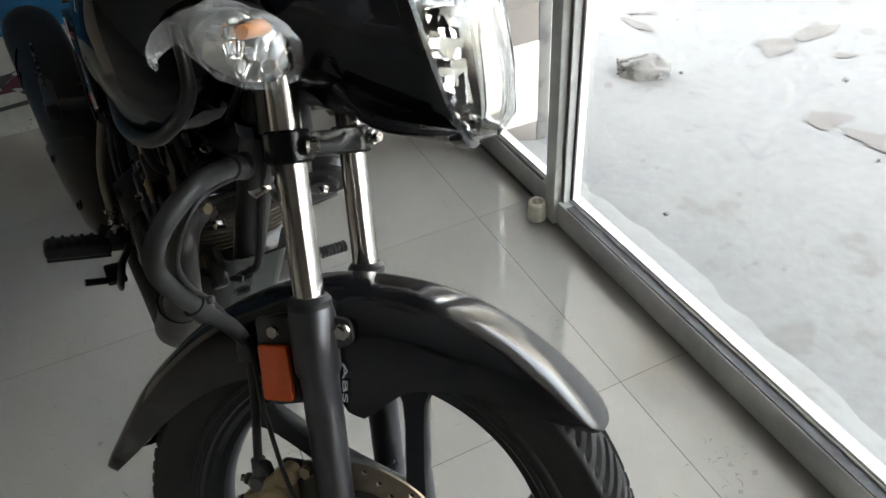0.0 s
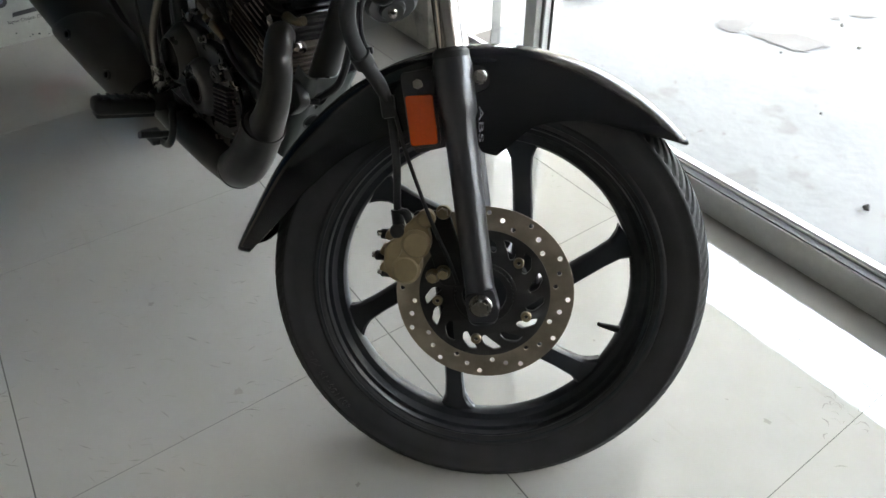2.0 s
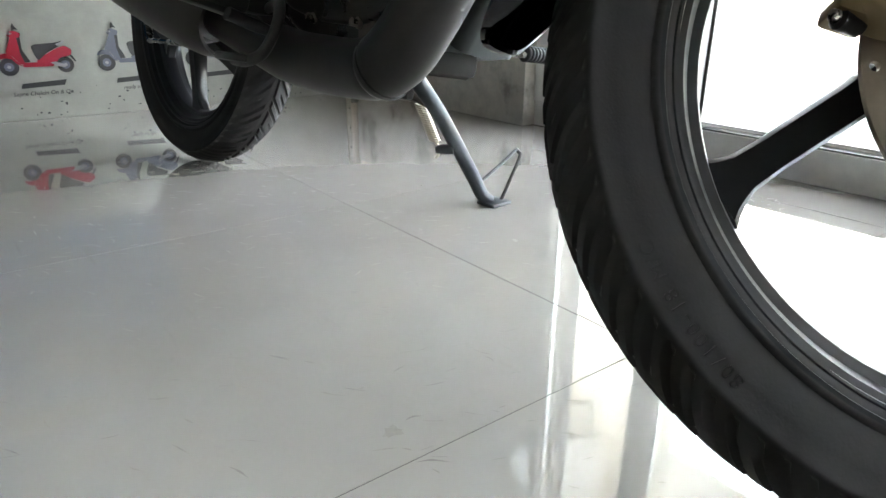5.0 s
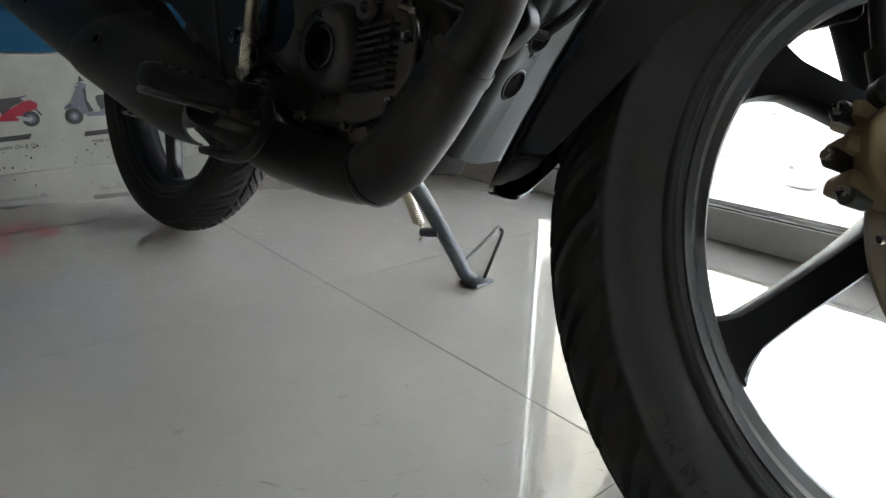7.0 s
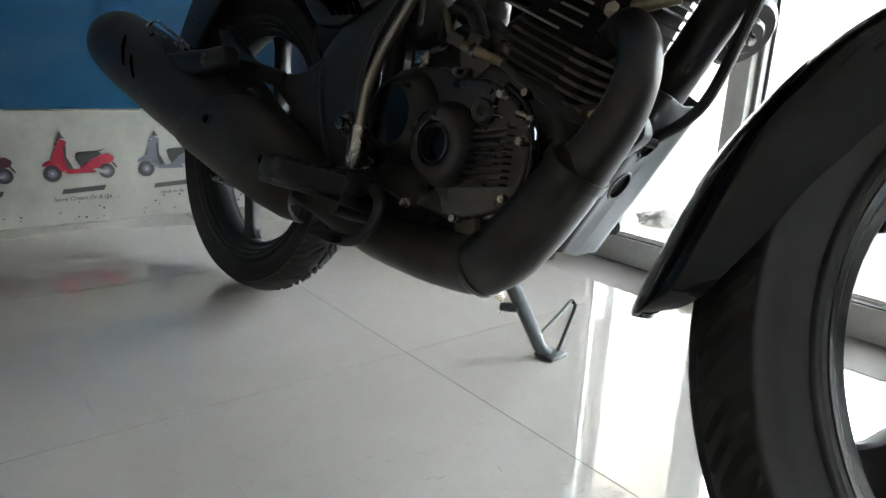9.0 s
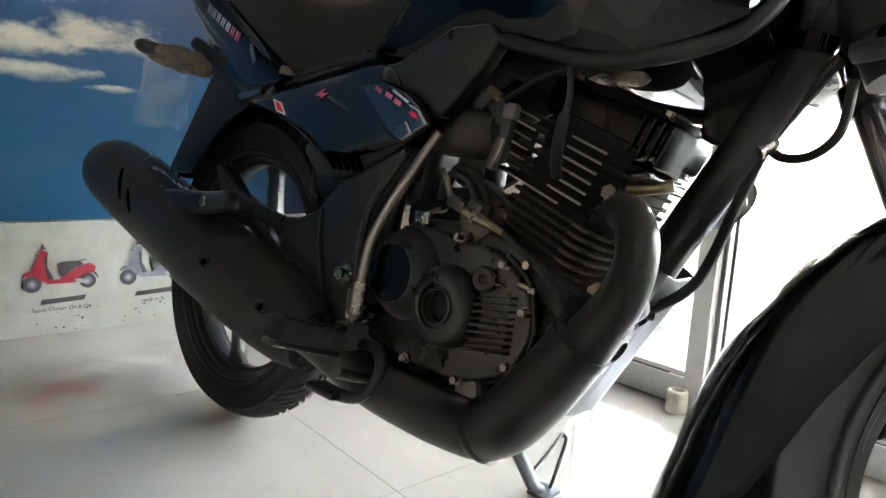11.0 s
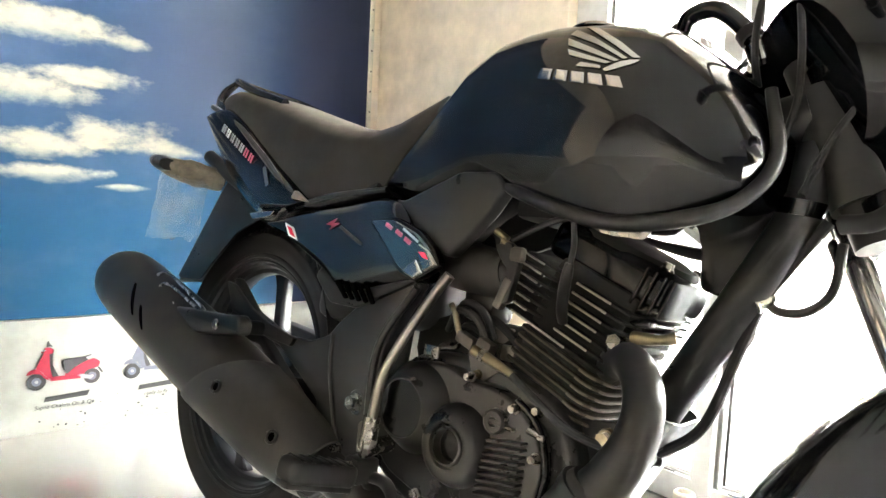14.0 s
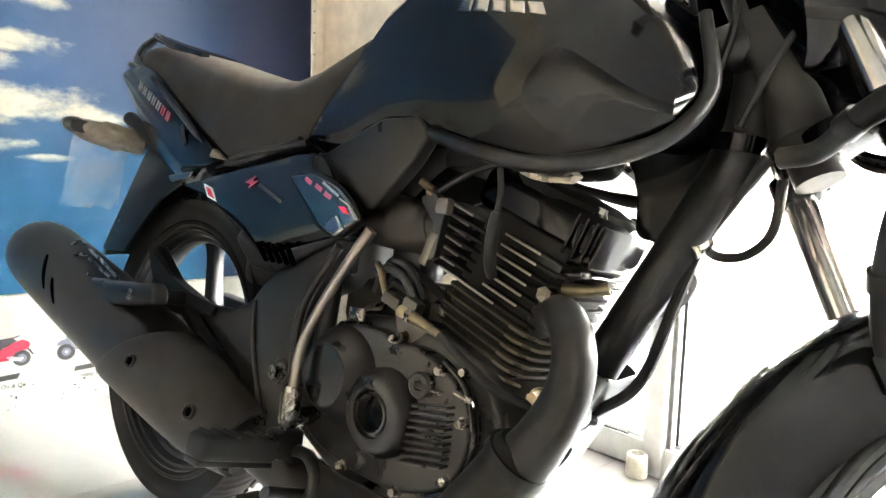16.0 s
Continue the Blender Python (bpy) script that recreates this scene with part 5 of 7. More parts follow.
for side in (-1, 1):
    fpart("grip", tube([(-0.085, side * 0.36, 0.742), (-0.058, side * 0.25, 0.752)], 0.017, 16, 1), HOSE, bar)
    fpart("riser", box(-0.010, side * 0.045, 0.655, 0.034, 0.026, 0.034, 0.006), MATTE, bar)
fpart("instrument_pod", moved(box(0.045, 0, 0.705, 0.10, 0.20, 0.07, 0.022, 3), Matrix.Rotation(radians(0), 4, "Y")), SATIN, bike, "black instrument pod")
for k, pts in enumerate(([(-0.03, -0.10, 0.74), (0.02, -0.11, 0.70), (0.01, -0.08, 0.62), (-0.05, -0.03, 0.56), (-0.10, -0.01, 0.50)],
                         [(-0.04, 0.11, 0.74), (-0.01, 0.02, 0.76), (-0.05, -0.05, 0.71), (-0.08, -0.03, 0.60), (-0.13, 0.0, 0.52)],
                         [(-0.04, -0.14, 0.74), (-0.06, -0.06, 0.76), (-0.08, 0.0, 0.70), (-0.10, 0.01, 0.58)])):
    fpart("control_cable", tube(pts, 0.004, 8), HOSE, bike, "black control cable")


# rear wheel
rim, hub, spokes = alloy_wheel(radians(20), 0.036, 0.075)
up = Matrix.Translation((-0.005, 0.034, 0.313))
rear_wheel = part("rear_wheel", moved(rim, up), WHEEL, bike, "black cast alloy rear wheel")
part("hub", moved(hub, up), WHEEL, rear_wheel)
for s in spokes:
    part("spoke", moved(s, up), WHEEL, rear_wheel)
part("tyre", moved(tyre(0.304, 0.092, 0.228, 84, 0.005), up), RUBBER, rear_wheel, "wide black rear tyre with slanted tread grooves", 50)
part("axle_nut", bolt((0, -0.112, 0.314), (0, -1, 0), 0.012, 0.010), STEEL, rear_wheel)
for side in (-1, 1):
    arm = part("swingarm", shell([[(x, side * y + 0.013 * math.copysign(abs(math.cos(a)) ** 0.6, math.cos(a)), z + h * math.copysign(abs(math.sin(a)) ** 0.6, math.sin(a))) for a in [2 * math.pi * k / 16 for k in range(16)]]
                                  for x, y, z, h in ((-0.07, 0.098, 0.314, 0.014), (0.0, 0.098, 0.315, 0.022), (0.12, 0.094, 0.325, 0.021), (0.30, 0.085, 0.345, 0.022), (0.47, 0.070, 0.360, 0.026))]), MATTE, bike, "black swingarm")
    part("adjuster_bolt", bolt((-0.075, side * 0.098, 0.314), (-1, 0, 0), 0.006, 0.016), STEEL, arm)
part("brake_drum", disc((-0.005, -0.024, 0.313), (0, 1, 0), 0.082, 0.05, 0.008, 40), MATTE, rear_wheel, "black rear drum brake")
part("sprocket", disc((0, 0.075, 0.314), (0, 1, 0), 0.085, 0.006, 0.001, 44), STEEL, rear_wheel)
part("chain_case", plate(rounded([(-0.11, 0.26), (-0.11, 0.375), (-0.05, 0.42), (0.10, 0.41), (0.46, 0.40), (0.47, 0.31), (0.06, 0.22), (-0.05, 0.21)], 0.03), 0.088, 0.018, 0.004), SATIN, bike, "black chain case")
part("brake_arm", tube([(0.01, -0.085, 0.300), (0.03, -0.092, 0.25), (0.05, -0.095, 0.235)], [0.009, 0.007, 0.006], 10), STEEL, rear_wheel)
part("brake_rod", tube([(0.05, -0.100, 0.236), (0.25, -0.115, 0.24), (0.48, -0.125, 0.262)], 0.004, 8), STEEL, bike, "thin rear brake rod")

# rear mudguard, shock absorbers, sub-frame
guard_line = smooth_path([(0.335, 0, 0.36), (0.315, 0, 0.46), (0.24, 0, 0.58), (0.12, 0, 0.662), (0.0, 0, 0.700), (-0.075, 0, 0.708), (-0.112, 0, 0.682), (-0.180, 0, 0.580), (-0.255, 0, 0.469)], 4)
guard_secs = []
for i, p in enumerate(guard_line):
    d = (guard_line[min(i + 1, len(guard_line) - 1)] - guard_line[max(i - 1, 0)]).normalized()
    inward = Vector((-d.z, 0, d.x))
    if inward.dot(Vector((0, 0, 0.314)) - p) < 0:
        inward = -inward
    guard_secs.append([p + Vector((0, 0.066 * t, 0)) + inward * 0.010 * t * t for t in np.linspace(-1, 1, 9)] + [p + Vector((0, 0.063 * t, 0)) + inward * (0.004 + 0.010 * t * t) for t in np.linspace(1, -1, 9)])
rear_guard = part("rear_mudguard", shell(guard_secs), SATIN, bike, "black plastic rear mudguard with a long flap", 45)
for side in (-1, 1):
    part("guard_skirt", plate(rounded([(-0.094, 0.700), (-0.118, 0.672), (-0.252, 0.473), (-0.150, 0.478), (-0.108, 0.520), (-0.030, 0.590), (0.060, 0.628), (0.160, 0.612), (0.150, 0.640), (0.020, 0.695)], 0.012), side * 0.064, 0.003, 0.001), SATIN, rear_guard)
for side in (-1, 1):
    part("frame_rail", tube([(-0.16, side * 0.085, 0.74), (0.05, side * 0.09, 0.665), (0.28, side * 0.09, 0.625), (0.48, side * 0.085, 0.60), (0.50, side * 0.08, 0.45), (0.47, side * 0.075, 0.33)], 0.014, 14), MATTE, bike, "black frame tube")

# exhaust: header, wide lower section and silencer
header_pipe = part("exhaust_header", tube([(0.806, -0.045, 0.490), (0.822, -0.056, 0.501), (0.841, -0.070, 0.506), (0.860, -0.085, 0.499), (0.875, -0.095, 0.480), (0.880, -0.100, 0.452), (0.874, -0.103, 0.420), (0.858, -0.1035, 0.388), (0.845, -0.104, 0.367), (0.835, -0.104, 0.352)], [0.0190, 0.0195, 0.0200, 0.0205, 0.0212, 0.0220, 0.0238, 0.0262, 0.0288, 0.0300], 28), MUFFLER, bike, "matte black exhaust header")
lower = part("exhaust_lower", tube([(0.843, -0.103, 0.374), (0.836, -0.104, 0.362), (0.831, -0.104, 0.352), (0.800, -0.105, 0.304), (0.768, -0.106, 0.263), (0.742, -0.107, 0.243), (0.728, -0.107, 0.237)],
                                   [0.0285, 0.0340, 0.0340, 0.0365, 0.0375, 0.0365, 0.0340], 34), MUFFLER, bike, "wide matte black lower exhaust")
part("collector", tube([(0.742, -0.107, 0.238), (0.725, -0.108, 0.236), (0.69, -0.109, 0.234), (0.645, -0.110, 0.234), (0.56, -0.114, 0.240), (0.47, -0.125, 0.262), (0.40, -0.135, 0.282)], [0.031, 0.0335, 0.0335, 0.034, 0.0335, 0.030, 0.029], 30), MUFFLER, lower)
part("joint_crease", tube([(0.839, -0.104, 0.367), (0.833, -0.104, 0.357)], [0.0358, 0.0362], 28, 1), MUFFLER, header_pipe)
part("joint_crease", tube([(0.7335, -0.107, 0.236), (0.7385, -0.107, 0.239)], [0.0362, 0.0370], 28, 1), MUFFLER, lower)
part("flange", plate(rounded([(0.796, 0.492), (0.802, 0.520), (0.826, 0.536), (0.842, 0.522), (0.838, 0.480), (0.815, 0.470)], 0.010), -0.050, 0.005, 0.0015), MUFFLER, header_pipe)
part("flange_nut", bolt((0.822, -0.060, 0.522), (0.1, -1, 0.1), 0.0092, 0.014), STEEL, header_pipe)
part("flange_nut", bolt((0.834, -0.030, 0.480), (0.4, -1, 0.2), 0.007, 0.010), STEEL, header_pipe)
ma, mb = Vector((-0.221, -0.193, 0.463)), Vector((0.41, -0.140, 0.279))
md = (mb - ma).normalized()
turnm = Vector((0, 1, 0)).rotation_difference(md).to_matrix().to_4x4()
MUFM = Matrix.Translation(ma) @ turnm
ML = (mb - ma).length
muffler = part("silencer", moved(lathe([(0.028, -0.014), (0.042, -0.014), (0.054, -0.006), (0.0610, 0.012), (0.0645, 0.035), (0.0660, 0.07), (0.0670, 0.25), (0.0670, 0.42), (0.0640, 0.50), (0.058, 0.58), (0.048, 0.63), (0.034, ML)], 48), MUFM), MUFFLER, bike, "matte black silencer with slotted cap")
part("tail_pipe", moved(lathe([(0.016, -0.030), (0.022, -0.030), (0.022, 0.02), (0.016, 0.02)], 24, closed=True), MUFM), MATTE, muffler)
side_out = (Vector((0, -1, 0)) - Vector((0, -1, 0)).dot(md) * md).normalized()
side_up = md.cross(side_out)
if side_up.z < 0:
    side_up = -side_up


def on_muffler(s, a, r):
    """A place on the silencer: s along it, a degrees up from its outer side."""
    return ma + md * s + r * (math.cos(radians(a)) * side_out + math.sin(radians(a)) * side_up)


shield = part("heat_shield", shell([[on_muffler(s + 0.0009 * a * k, a, r) for a in np.linspace(-78, 100, 19)] + [on_muffler(s + 0.0009 * a * k, a, r - 0.004) for a in np.linspace(100, -78, 19)]
                                    for s, r, k in ((0.426, 0.0676, 1), (0.429, 0.0716, 1), (0.438, 0.0726, 0.9), (0.49, 0.0705, 0.5), (0.55, 0.0680, 0.2), (0.61, 0.0640, 0), (0.66, 0.057, 0), (0.695, 0.047, 0))]), MUFFLER, muffler, "matte black heat shield")
for s, a in ((0.491, 19), (0.632, 21)):
    n_ = (on_muffler(s, a, 1) - on_muffler(s, a, 0)).normalized()
    r_ = float(np.interp(s, (0.49, 0.55, 0.61, 0.66), (0.0705, 0.0680, 0.0640, 0.057)))
    part("shield_cup", disc(on_muffler(s, a, r_), n_, 0.0105, 0.006, 0.001, 22, inner=0.0072), MATTE, shield)
    part("shield_screw", disc(on_muffler(s, a, r_ - 0.001), n_, 0.0062, 0.005, 0.001, 16), RECESS_SHADE, shield)
# cap slots: solid black strips in place of shaded openings
for s0, s1, a0, a1 in ((0.1455, 0.197, 42, 4), (0.206, 0.242, 24, -2)):
    rows = []
    for t in np.linspace(0, 1, 13):
        w = 0.0055 * math.sin(math.pi * (0.06 + 0.88 * t)) ** 0.5
        rows.append([on_muffler(s0 + (s1 - s0) * t + w * e, a0 + (a1 - a0) * t, r) for e, r in ((-1, 0.0682), (1, 0.0682), (1, 0.0650), (-1, 0.0650))])
    part("cap_slot_shade", shell(rows), RECESS_SHADE, muffler, "near-black strip painting the shade inside a cap slot")
part("weld_seam", tube([on_muffler(0.05, -56, 0.0650), on_muffler(0.20, -56, 0.0668), on_muffler(0.44, -56, 0.0672)], 0.0022, 8, 4), BRASS, muffler, "thin bright weld seam")

hanger = part("pillion_footpeg", plate(rounded([(-0.024, 0.428), (0.019, 0.439), (0.126, 0.446), (0.210, 0.451), (0.265, 0.458), (0.277, 0.444), (0.275, 0.428), (0.212, 0.418), (0.087, 0.401), (0.022, 0.401), (-0.007, 0.406)], 0.010), -0.196, 0.012, 0.006), SATIN, bike, "folded black pillion footpeg over the silencer")
part("hinge_tube", tube([(0.206, -0.186, 0.434), (0.215, -0.112, 0.432)], 0.012, 12, 1), MATTE, hanger)
part("hinge_pin", disc((0.206, -0.209, 0.434), (0, -1, 0), 0.0085, 0.005, 0.001, 20), STEEL, hanger)
part("hanger_spike", plate(rounded([(0.077, 0.497), (0.101, 0.494), (0.169, 0.461), (0.227, 0.445), (0.309, 0.433), (0.300, 0.418), (0.200, 0.425), (0.110, 0.450)], 0.004), -0.126, 0.004, 0.0015), SATIN, hanger)
part("wire_loop", tube([(-0.040, -0.205, 0.486), (-0.010, -0.205, 0.494), (0.020, -0.202, 0.488), (0.142, -0.200, 0.450), (0.128, -0.200, 0.446), (0.010, -0.203, 0.474), (-0.020, -0.205, 0.462), (0.050, -0.205, 0.442)], 0.0028, 8), STEEL, hanger, "thin plated wire loop")

# footpeg plate, footpegs, brake pedal
plate_out = rounded([(0.562, 0.554), (0.481, 0.540), (0.400, 0.472), (0.384, 0.452), (0.337, 0.434), (0.259, 0.431), (0.165, 0.456), (0.112, 0.492), (0.086, 0.508), (0.098, 0.462), (0.092, 0.425), (0.120, 0.402), (0.200, 0.404), (0.300, 0.345), (0.400, 0.292), (0.462, 0.290), (0.510, 0.315), (0.506, 0.455)], 0.010)
plate_hole = rounded([(0.205, 0.420), (0.262, 0.412), (0.380, 0.352), (0.385, 0.325), (0.372, 0.325), (0.270, 0.382)], 0.006)
peg_plate = part("footpeg_plate", plate([plate_out, plate_hole], -0.112, 0.010, 0.004), SATIN, bike, "dark grey cast footpeg plate")
part("plate_rib", tube([(0.555, -0.122, 0.545), (0.500, -0.124, 0.455), (0.502, -0.124, 0.345)], 0.006, 10), SATIN, peg_plate)
part("plate_rib", tube([(0.395, -0.121, 0.455), (0.405, -0.123, 0.40), (0.445, -0.123, 0.300)], 0.004, 8), SATIN, peg_plate)
for x, y, z, r in ((0.472, -0.124, 0.372, 0.010), (0.112, -0.124, 0.430, 0.007), (0.448, -0.123, 0.300, 0.006)):
    part("plate_bolt", bolt((x, y, z), (0, -1, 0), r, 0.010), STEEL, peg_plate)
part("bolt_boss", disc((0.472, -0.118, 0.372), (0, 1, 0), 0.019, 0.012, 0.003, 28), SATIN, peg_plate)


def footpeg(side):
    """A rubber peg that slopes up outwards."""
    tip = Matrix.Translation((0.532, side * 0.166, 0.296)) @ Matrix.Rotation(side * radians(10), 4, "X") @ Matrix.Translation((-0.532, -side * 0.166, -0.296))
    peg = part("rider_footpeg", moved(box(0.532, side * 0.219, 0.294, 0.038, 0.108, 0.030, 0.010, 3), tip), HOSE, bike, "ribbed black rubber footpeg")
    for k in range(6):
        part("rib", moved(box(0.532, side * (0.182 + 0.015 * k), 0.3085, 0.034, 0.006, 0.003, 0.001, 1), tip), HOSE, peg)
    part("peg_bracket", box(0.533, side * 0.150, 0.300, 0.030, 0.040, 0.034, 0.006), MATTE, peg)
    part("peg_pin", bolt((0.533, side * 0.168, 0.306), (0.2, side, 0.3), 0.006, 0.006), STEEL, peg)
    part("peg_shell", moved(box(0.532, side * 0.219, 0.277, 0.028, 0.102, 0.008, 0.003), tip), MATTE, peg)


footpeg(-1)
footpeg(1)
part("peg_bar", tube([(0.533, -0.145, 0.296), (0.533, -0.10, 0.262), (0.533, 0.0, 0.250), (0.533, 0.10, 0.262), (0.533, 0.145, 0.296)], 0.012, 12), MATTE, bike)
pedal = part("brake_pedal", tube([(0.490, -0.130, 0.280), (0.565, -0.145, 0.296), (0.602, -0.160, 0.296), (0.618, -0.168, 0.280), (0.612, -0.172, 0.256), (0.588, -0.172, 0.236), (0.548, -0.170, 0.227), (0.508, -0.166, 0.226)], [0.008, 0.008, 0.0080, 0.0075, 0.0072, 0.0072, 0.0072, 0.007], 14, flat=0.75), MATTE, bike, "dark brake pedal with flat tread")
part("pedal_tread", box(0.535, -0.174, 0.230, 0.060, 0.034, 0.010, 0.004), MATTE, pedal)
part("pedal_end", tube([(0.600, -0.160, 0.262), (0.604, -0.190, 0.268), (0.606, -0.224, 0.276)], [0.006, 0.008, 0.008], 12, flat=0.8), MATTE, pedal)
gear = part("gear_lever", tube([(0.565, 0.150, 0.30), (0.64, 0.155, 0.285), (0.70, 0.160, 0.28), (0.705, 0.205, 0.282)], 0.006, 10), STEEL, bike, "plated gear lever")
part("lever_rubber", tube([(0.705, 0.165, 0.281), (0.705, 0.215, 0.283)], 0.0095, 12, 1), HOSE, gear)
for k in range(7):
    part("rubber_rib", disc((0.705, 0.167 + 0.0075 * k, 0.281 + 0.0003 * k), (0, 1, 0), 0.0115, 0.0040, 0.001, 16), HOSE, gear)

kick = part("kick_starter", tube([(0.622, -0.136, 0.568), (0.606, -0.142, 0.540), (0.572, -0.152, 0.474), (0.550, -0.155, 0.424), (0.545, -0.155, 0.385), (0.543, -0.154, 0.350)], [0.0072, 0.0064, 0.0064, 0.0066, 0.0068, 0.0072], 16), KICK, bike, "worn chromed kick starter lever")
part("kick_boss", tube([(0.543, -0.154, 0.372), (0.541, -0.153, 0.332)], 0.0115, 16, 1), STEEL, kick)
part("kick_knuckle", plate(rounded([(0.516, 0.358), (0.530, 0.362), (0.534, 0.322), (0.520, 0.318)], 0.005), -0.145, 0.008, 0.002), CAST, kick)
part("kick_shaft", tube([(0.540, -0.160, 0.328), (0.540, -0.10, 0.335)], 0.011, 14, 1), STEEL, kick)

# side stand on its far side
stand = part("side_stand", tube([(0.586, 0.080, 0.226), (0.596, 0.125, 0.178), (0.600, 0.205, 0.090), (0.601, 0.234, 0.057), (0.608, 0.250, 0.047)], [0.0125, 0.0120, 0.0115, 0.0110, 0.0095], 14, flat=0.85), STAND, bike, "dark side stand bearing on the tiles")
part("stand_foot", moved(box(0, 0, 0, 0.040, 0.045, 0.007, 0.003), Matrix.Translation((0.609, 0.258, 0.044)) @ Matrix.Rotation(LEAN, 4, "X")), STAND, stand)
part("stand_hook", tube([(0.598, 0.225, 0.074), (0.596, 0.285, 0.112), (0.592, 0.314, 0.129), (0.594, 0.320, 0.127), (0.600, 0.318, 0.118), (0.610, 0.284, 0.070), (0.613, 0.270, 0.048)], 0.0032, 8), MATTE, stand, "bent wire hook")
coil = [(0.547 + 0.022 * k / 128 + 0.0085 * math.cos(2 * math.pi * k / 8), 0.124 + 0.020 * k / 128 + 0.0085 * math.sin(2 * math.pi * k / 8), 0.192 - 0.054 * k / 128) for k in range(129)]
part("spring", tube(coil, 0.0019, 6, 1), SPRING, stand, "pale steel return spring")
part("spring_tail", tube([(0.569, 0.144, 0.140), (0.575, 0.146, 0.130), (0.576, 0.148, 0.120), (0.569, 0.150, 0.112)], 0.0028, 8), SPRING, stand)
part("spring_bar", tube([(0.536, 0.118, 0.202), (0.572, 0.122, 0.192), (0.594, 0.124, 0.184)], 0.0062, 10, 1), CAST, stand)
part("spring_post", tube([(0.574, 0.146, 0.126), (0.586, 0.150, 0.128), (0.598, 0.158, 0.130)], [0.0070, 0.0080, 0.0080], 12), STAND, stand)
part("stand_pivot", box(0.552, 0.078, 0.222, 0.050, 0.016, 0.050, 0.006), MATTE, stand)
part("pivot_bolt", bolt((0.556, 0.088, 0.228), (0, 1, 0), 0.009, 0.008), BRASS, stand)
part("centre_tube", tube([(0.40, 0.09, 0.226), (0.47, 0.05, 0.218), (0.53, 0.09, 0.212)], 0.010, 10), MATTE, bike)

# frame and engine guard
head_at = FRONT @ Vector((-0.036, 0, 0.55))
part("down_tube", tube([head_at + Vector((-0.02, 0, 0.0)), (0.966, 0.0, 0.672), (0.868, 0.0, 0.476), (0.800, 0.0, 0.335)], [0.025, 0.0225, 0.0225, 0.0215], 24, 4), SATIN, bike, "black frame down tube")
part("head_gusset", plate(rounded([(0.850, 0.690), (0.866, 0.668), (0.876, 0.640), (0.878, 0.615), (0.880, 0.596), (0.905, 0.590), (0.965, 0.671), (0.985, 0.710), (0.930, 0.740)], 0.008), 0.004, 0.008, 0.003), FACE_BLACK, bike, "black plate between the frame tubes")
part("down_tube_weld", tube([(0.974, -0.006, 0.700), (0.972, -0.005, 0.684)], [0.024, 0.023], 20, 1), PAINT, bike)
part("backbone", tube([head_at + Vector((-0.03, 0, 0.04)), (0.80, 0, 0.74), (0.60, 0, 0.70), (0.48, 0, 0.60)], 0.028, 18), MATTE, bike)
part("head_pipe", moved(tube([(-0.036, 0, 0.485), (-0.036, 0, 0.62)], 0.029, 24, 1), FRONT), MATTE, bike, "black steering head")
gd = Vector((-0.096, 0, -0.182))
GL = gd.length
gd = gd.normalized()
gn = Vector((0.182, 0, -0.096)).normalized()
GUARD = Matrix.Translation((0.884, 0, 0.448)) @ Matrix((gd, Vector((0, 1, 0)), gn)).transposed().to_4x4()
front_face = flat_mesh([rounded([(0, -0.036), (GL, -0.034), (GL + 0.006, 0), (GL, 0.034), (0, 0.036), (0.006, 0)], 0.006), ring_pts(0.054, -0.014, 0.0155, 24, 0.0125), ring_pts(0.109, -0.015, 0.0155, 24, 0.0125)], 0.0016, 0.0005)
wings = []
for side in (-1, 1):
    secs = []
    for s in np.linspace(0, GL, 8):
        w = 0.036 - 0.002 * s / GL
        out = [(w - 0.001, 0.0016), (w + 0.006, 0.0006), (w + 0.011, -0.004), (w + 0.014, -0.012), (w + 0.0155, -0.030)]
        back = [(y - 0.0028, z - 0.0022) for y, z in reversed(out)]
        secs.append([(s, side * y, z) for y, z in out + back])
    wings.append(shell(secs))
lips = []
for s, y in ((0.054, -0.014), (0.109, -0.015)):
    lips.append(shell([[(s + a * 1.0, y + b, h) for a, b in ring_pts(0, 0, r, 24, r * 0.81)] for r, h in ((0.0190, 0.0012), (0.0175, 0.0030), (0.0158, 0.0030), (0.0150, -0.002))], cap=False))
guard = part("engine_guard", moved(merge(front_face, *wings, *lips), GUARD), PLATE, bike, "gunmetal engine guard plate with two holes")

# engine: crankcase, covers, cylinder, head
engine = part("engine", plate(rounded([(0.470, 0.300), (0.490, 0.420), (0.560, 0.465), (0.680, 0.470), (0.780, 0.440), (0.815, 0.380), (0.790, 0.305), (0.720, 0.262), (0.560, 0.258)], 0.030), 0.0, 0.092, 0.010), ENGINE, bike, "black single cylinder engine")
part("sump", box(0.640, -0.005, 0.254, 0.170, 0.13, 0.036, 0.012), FIN_BLACK, engine)
cover = part("clutch_cover", plate(rounded([(0.495, 0.345), (0.500, 0.400), (0.543, 0.441), (0.573, 0.453), (0.633, 0.455), (0.660, 0.444), (0.700, 0.446), (0.744, 0.430), (0.775, 0.401), (0.783, 0.350), (0.760, 0.305), (0.690, 0.280), (0.600, 0.284), (0.530, 0.300)], 0.024), -0.096, 0.016, 0.006), ENGINE, engine, "black clutch cover with two round caps")
dome = part("clutch_dome", moved(lathe([(0.061, 0.012), (0.0595, -0.004), (0.0405, -0.0315), (0.0385, -0.0335), (0.0372, -0.0335), (0.0365, -0.0310), (0.002, -0.0310)], 56), Matrix.Translation((0.578, -0.108, 0.391))), ENGINE, cover)
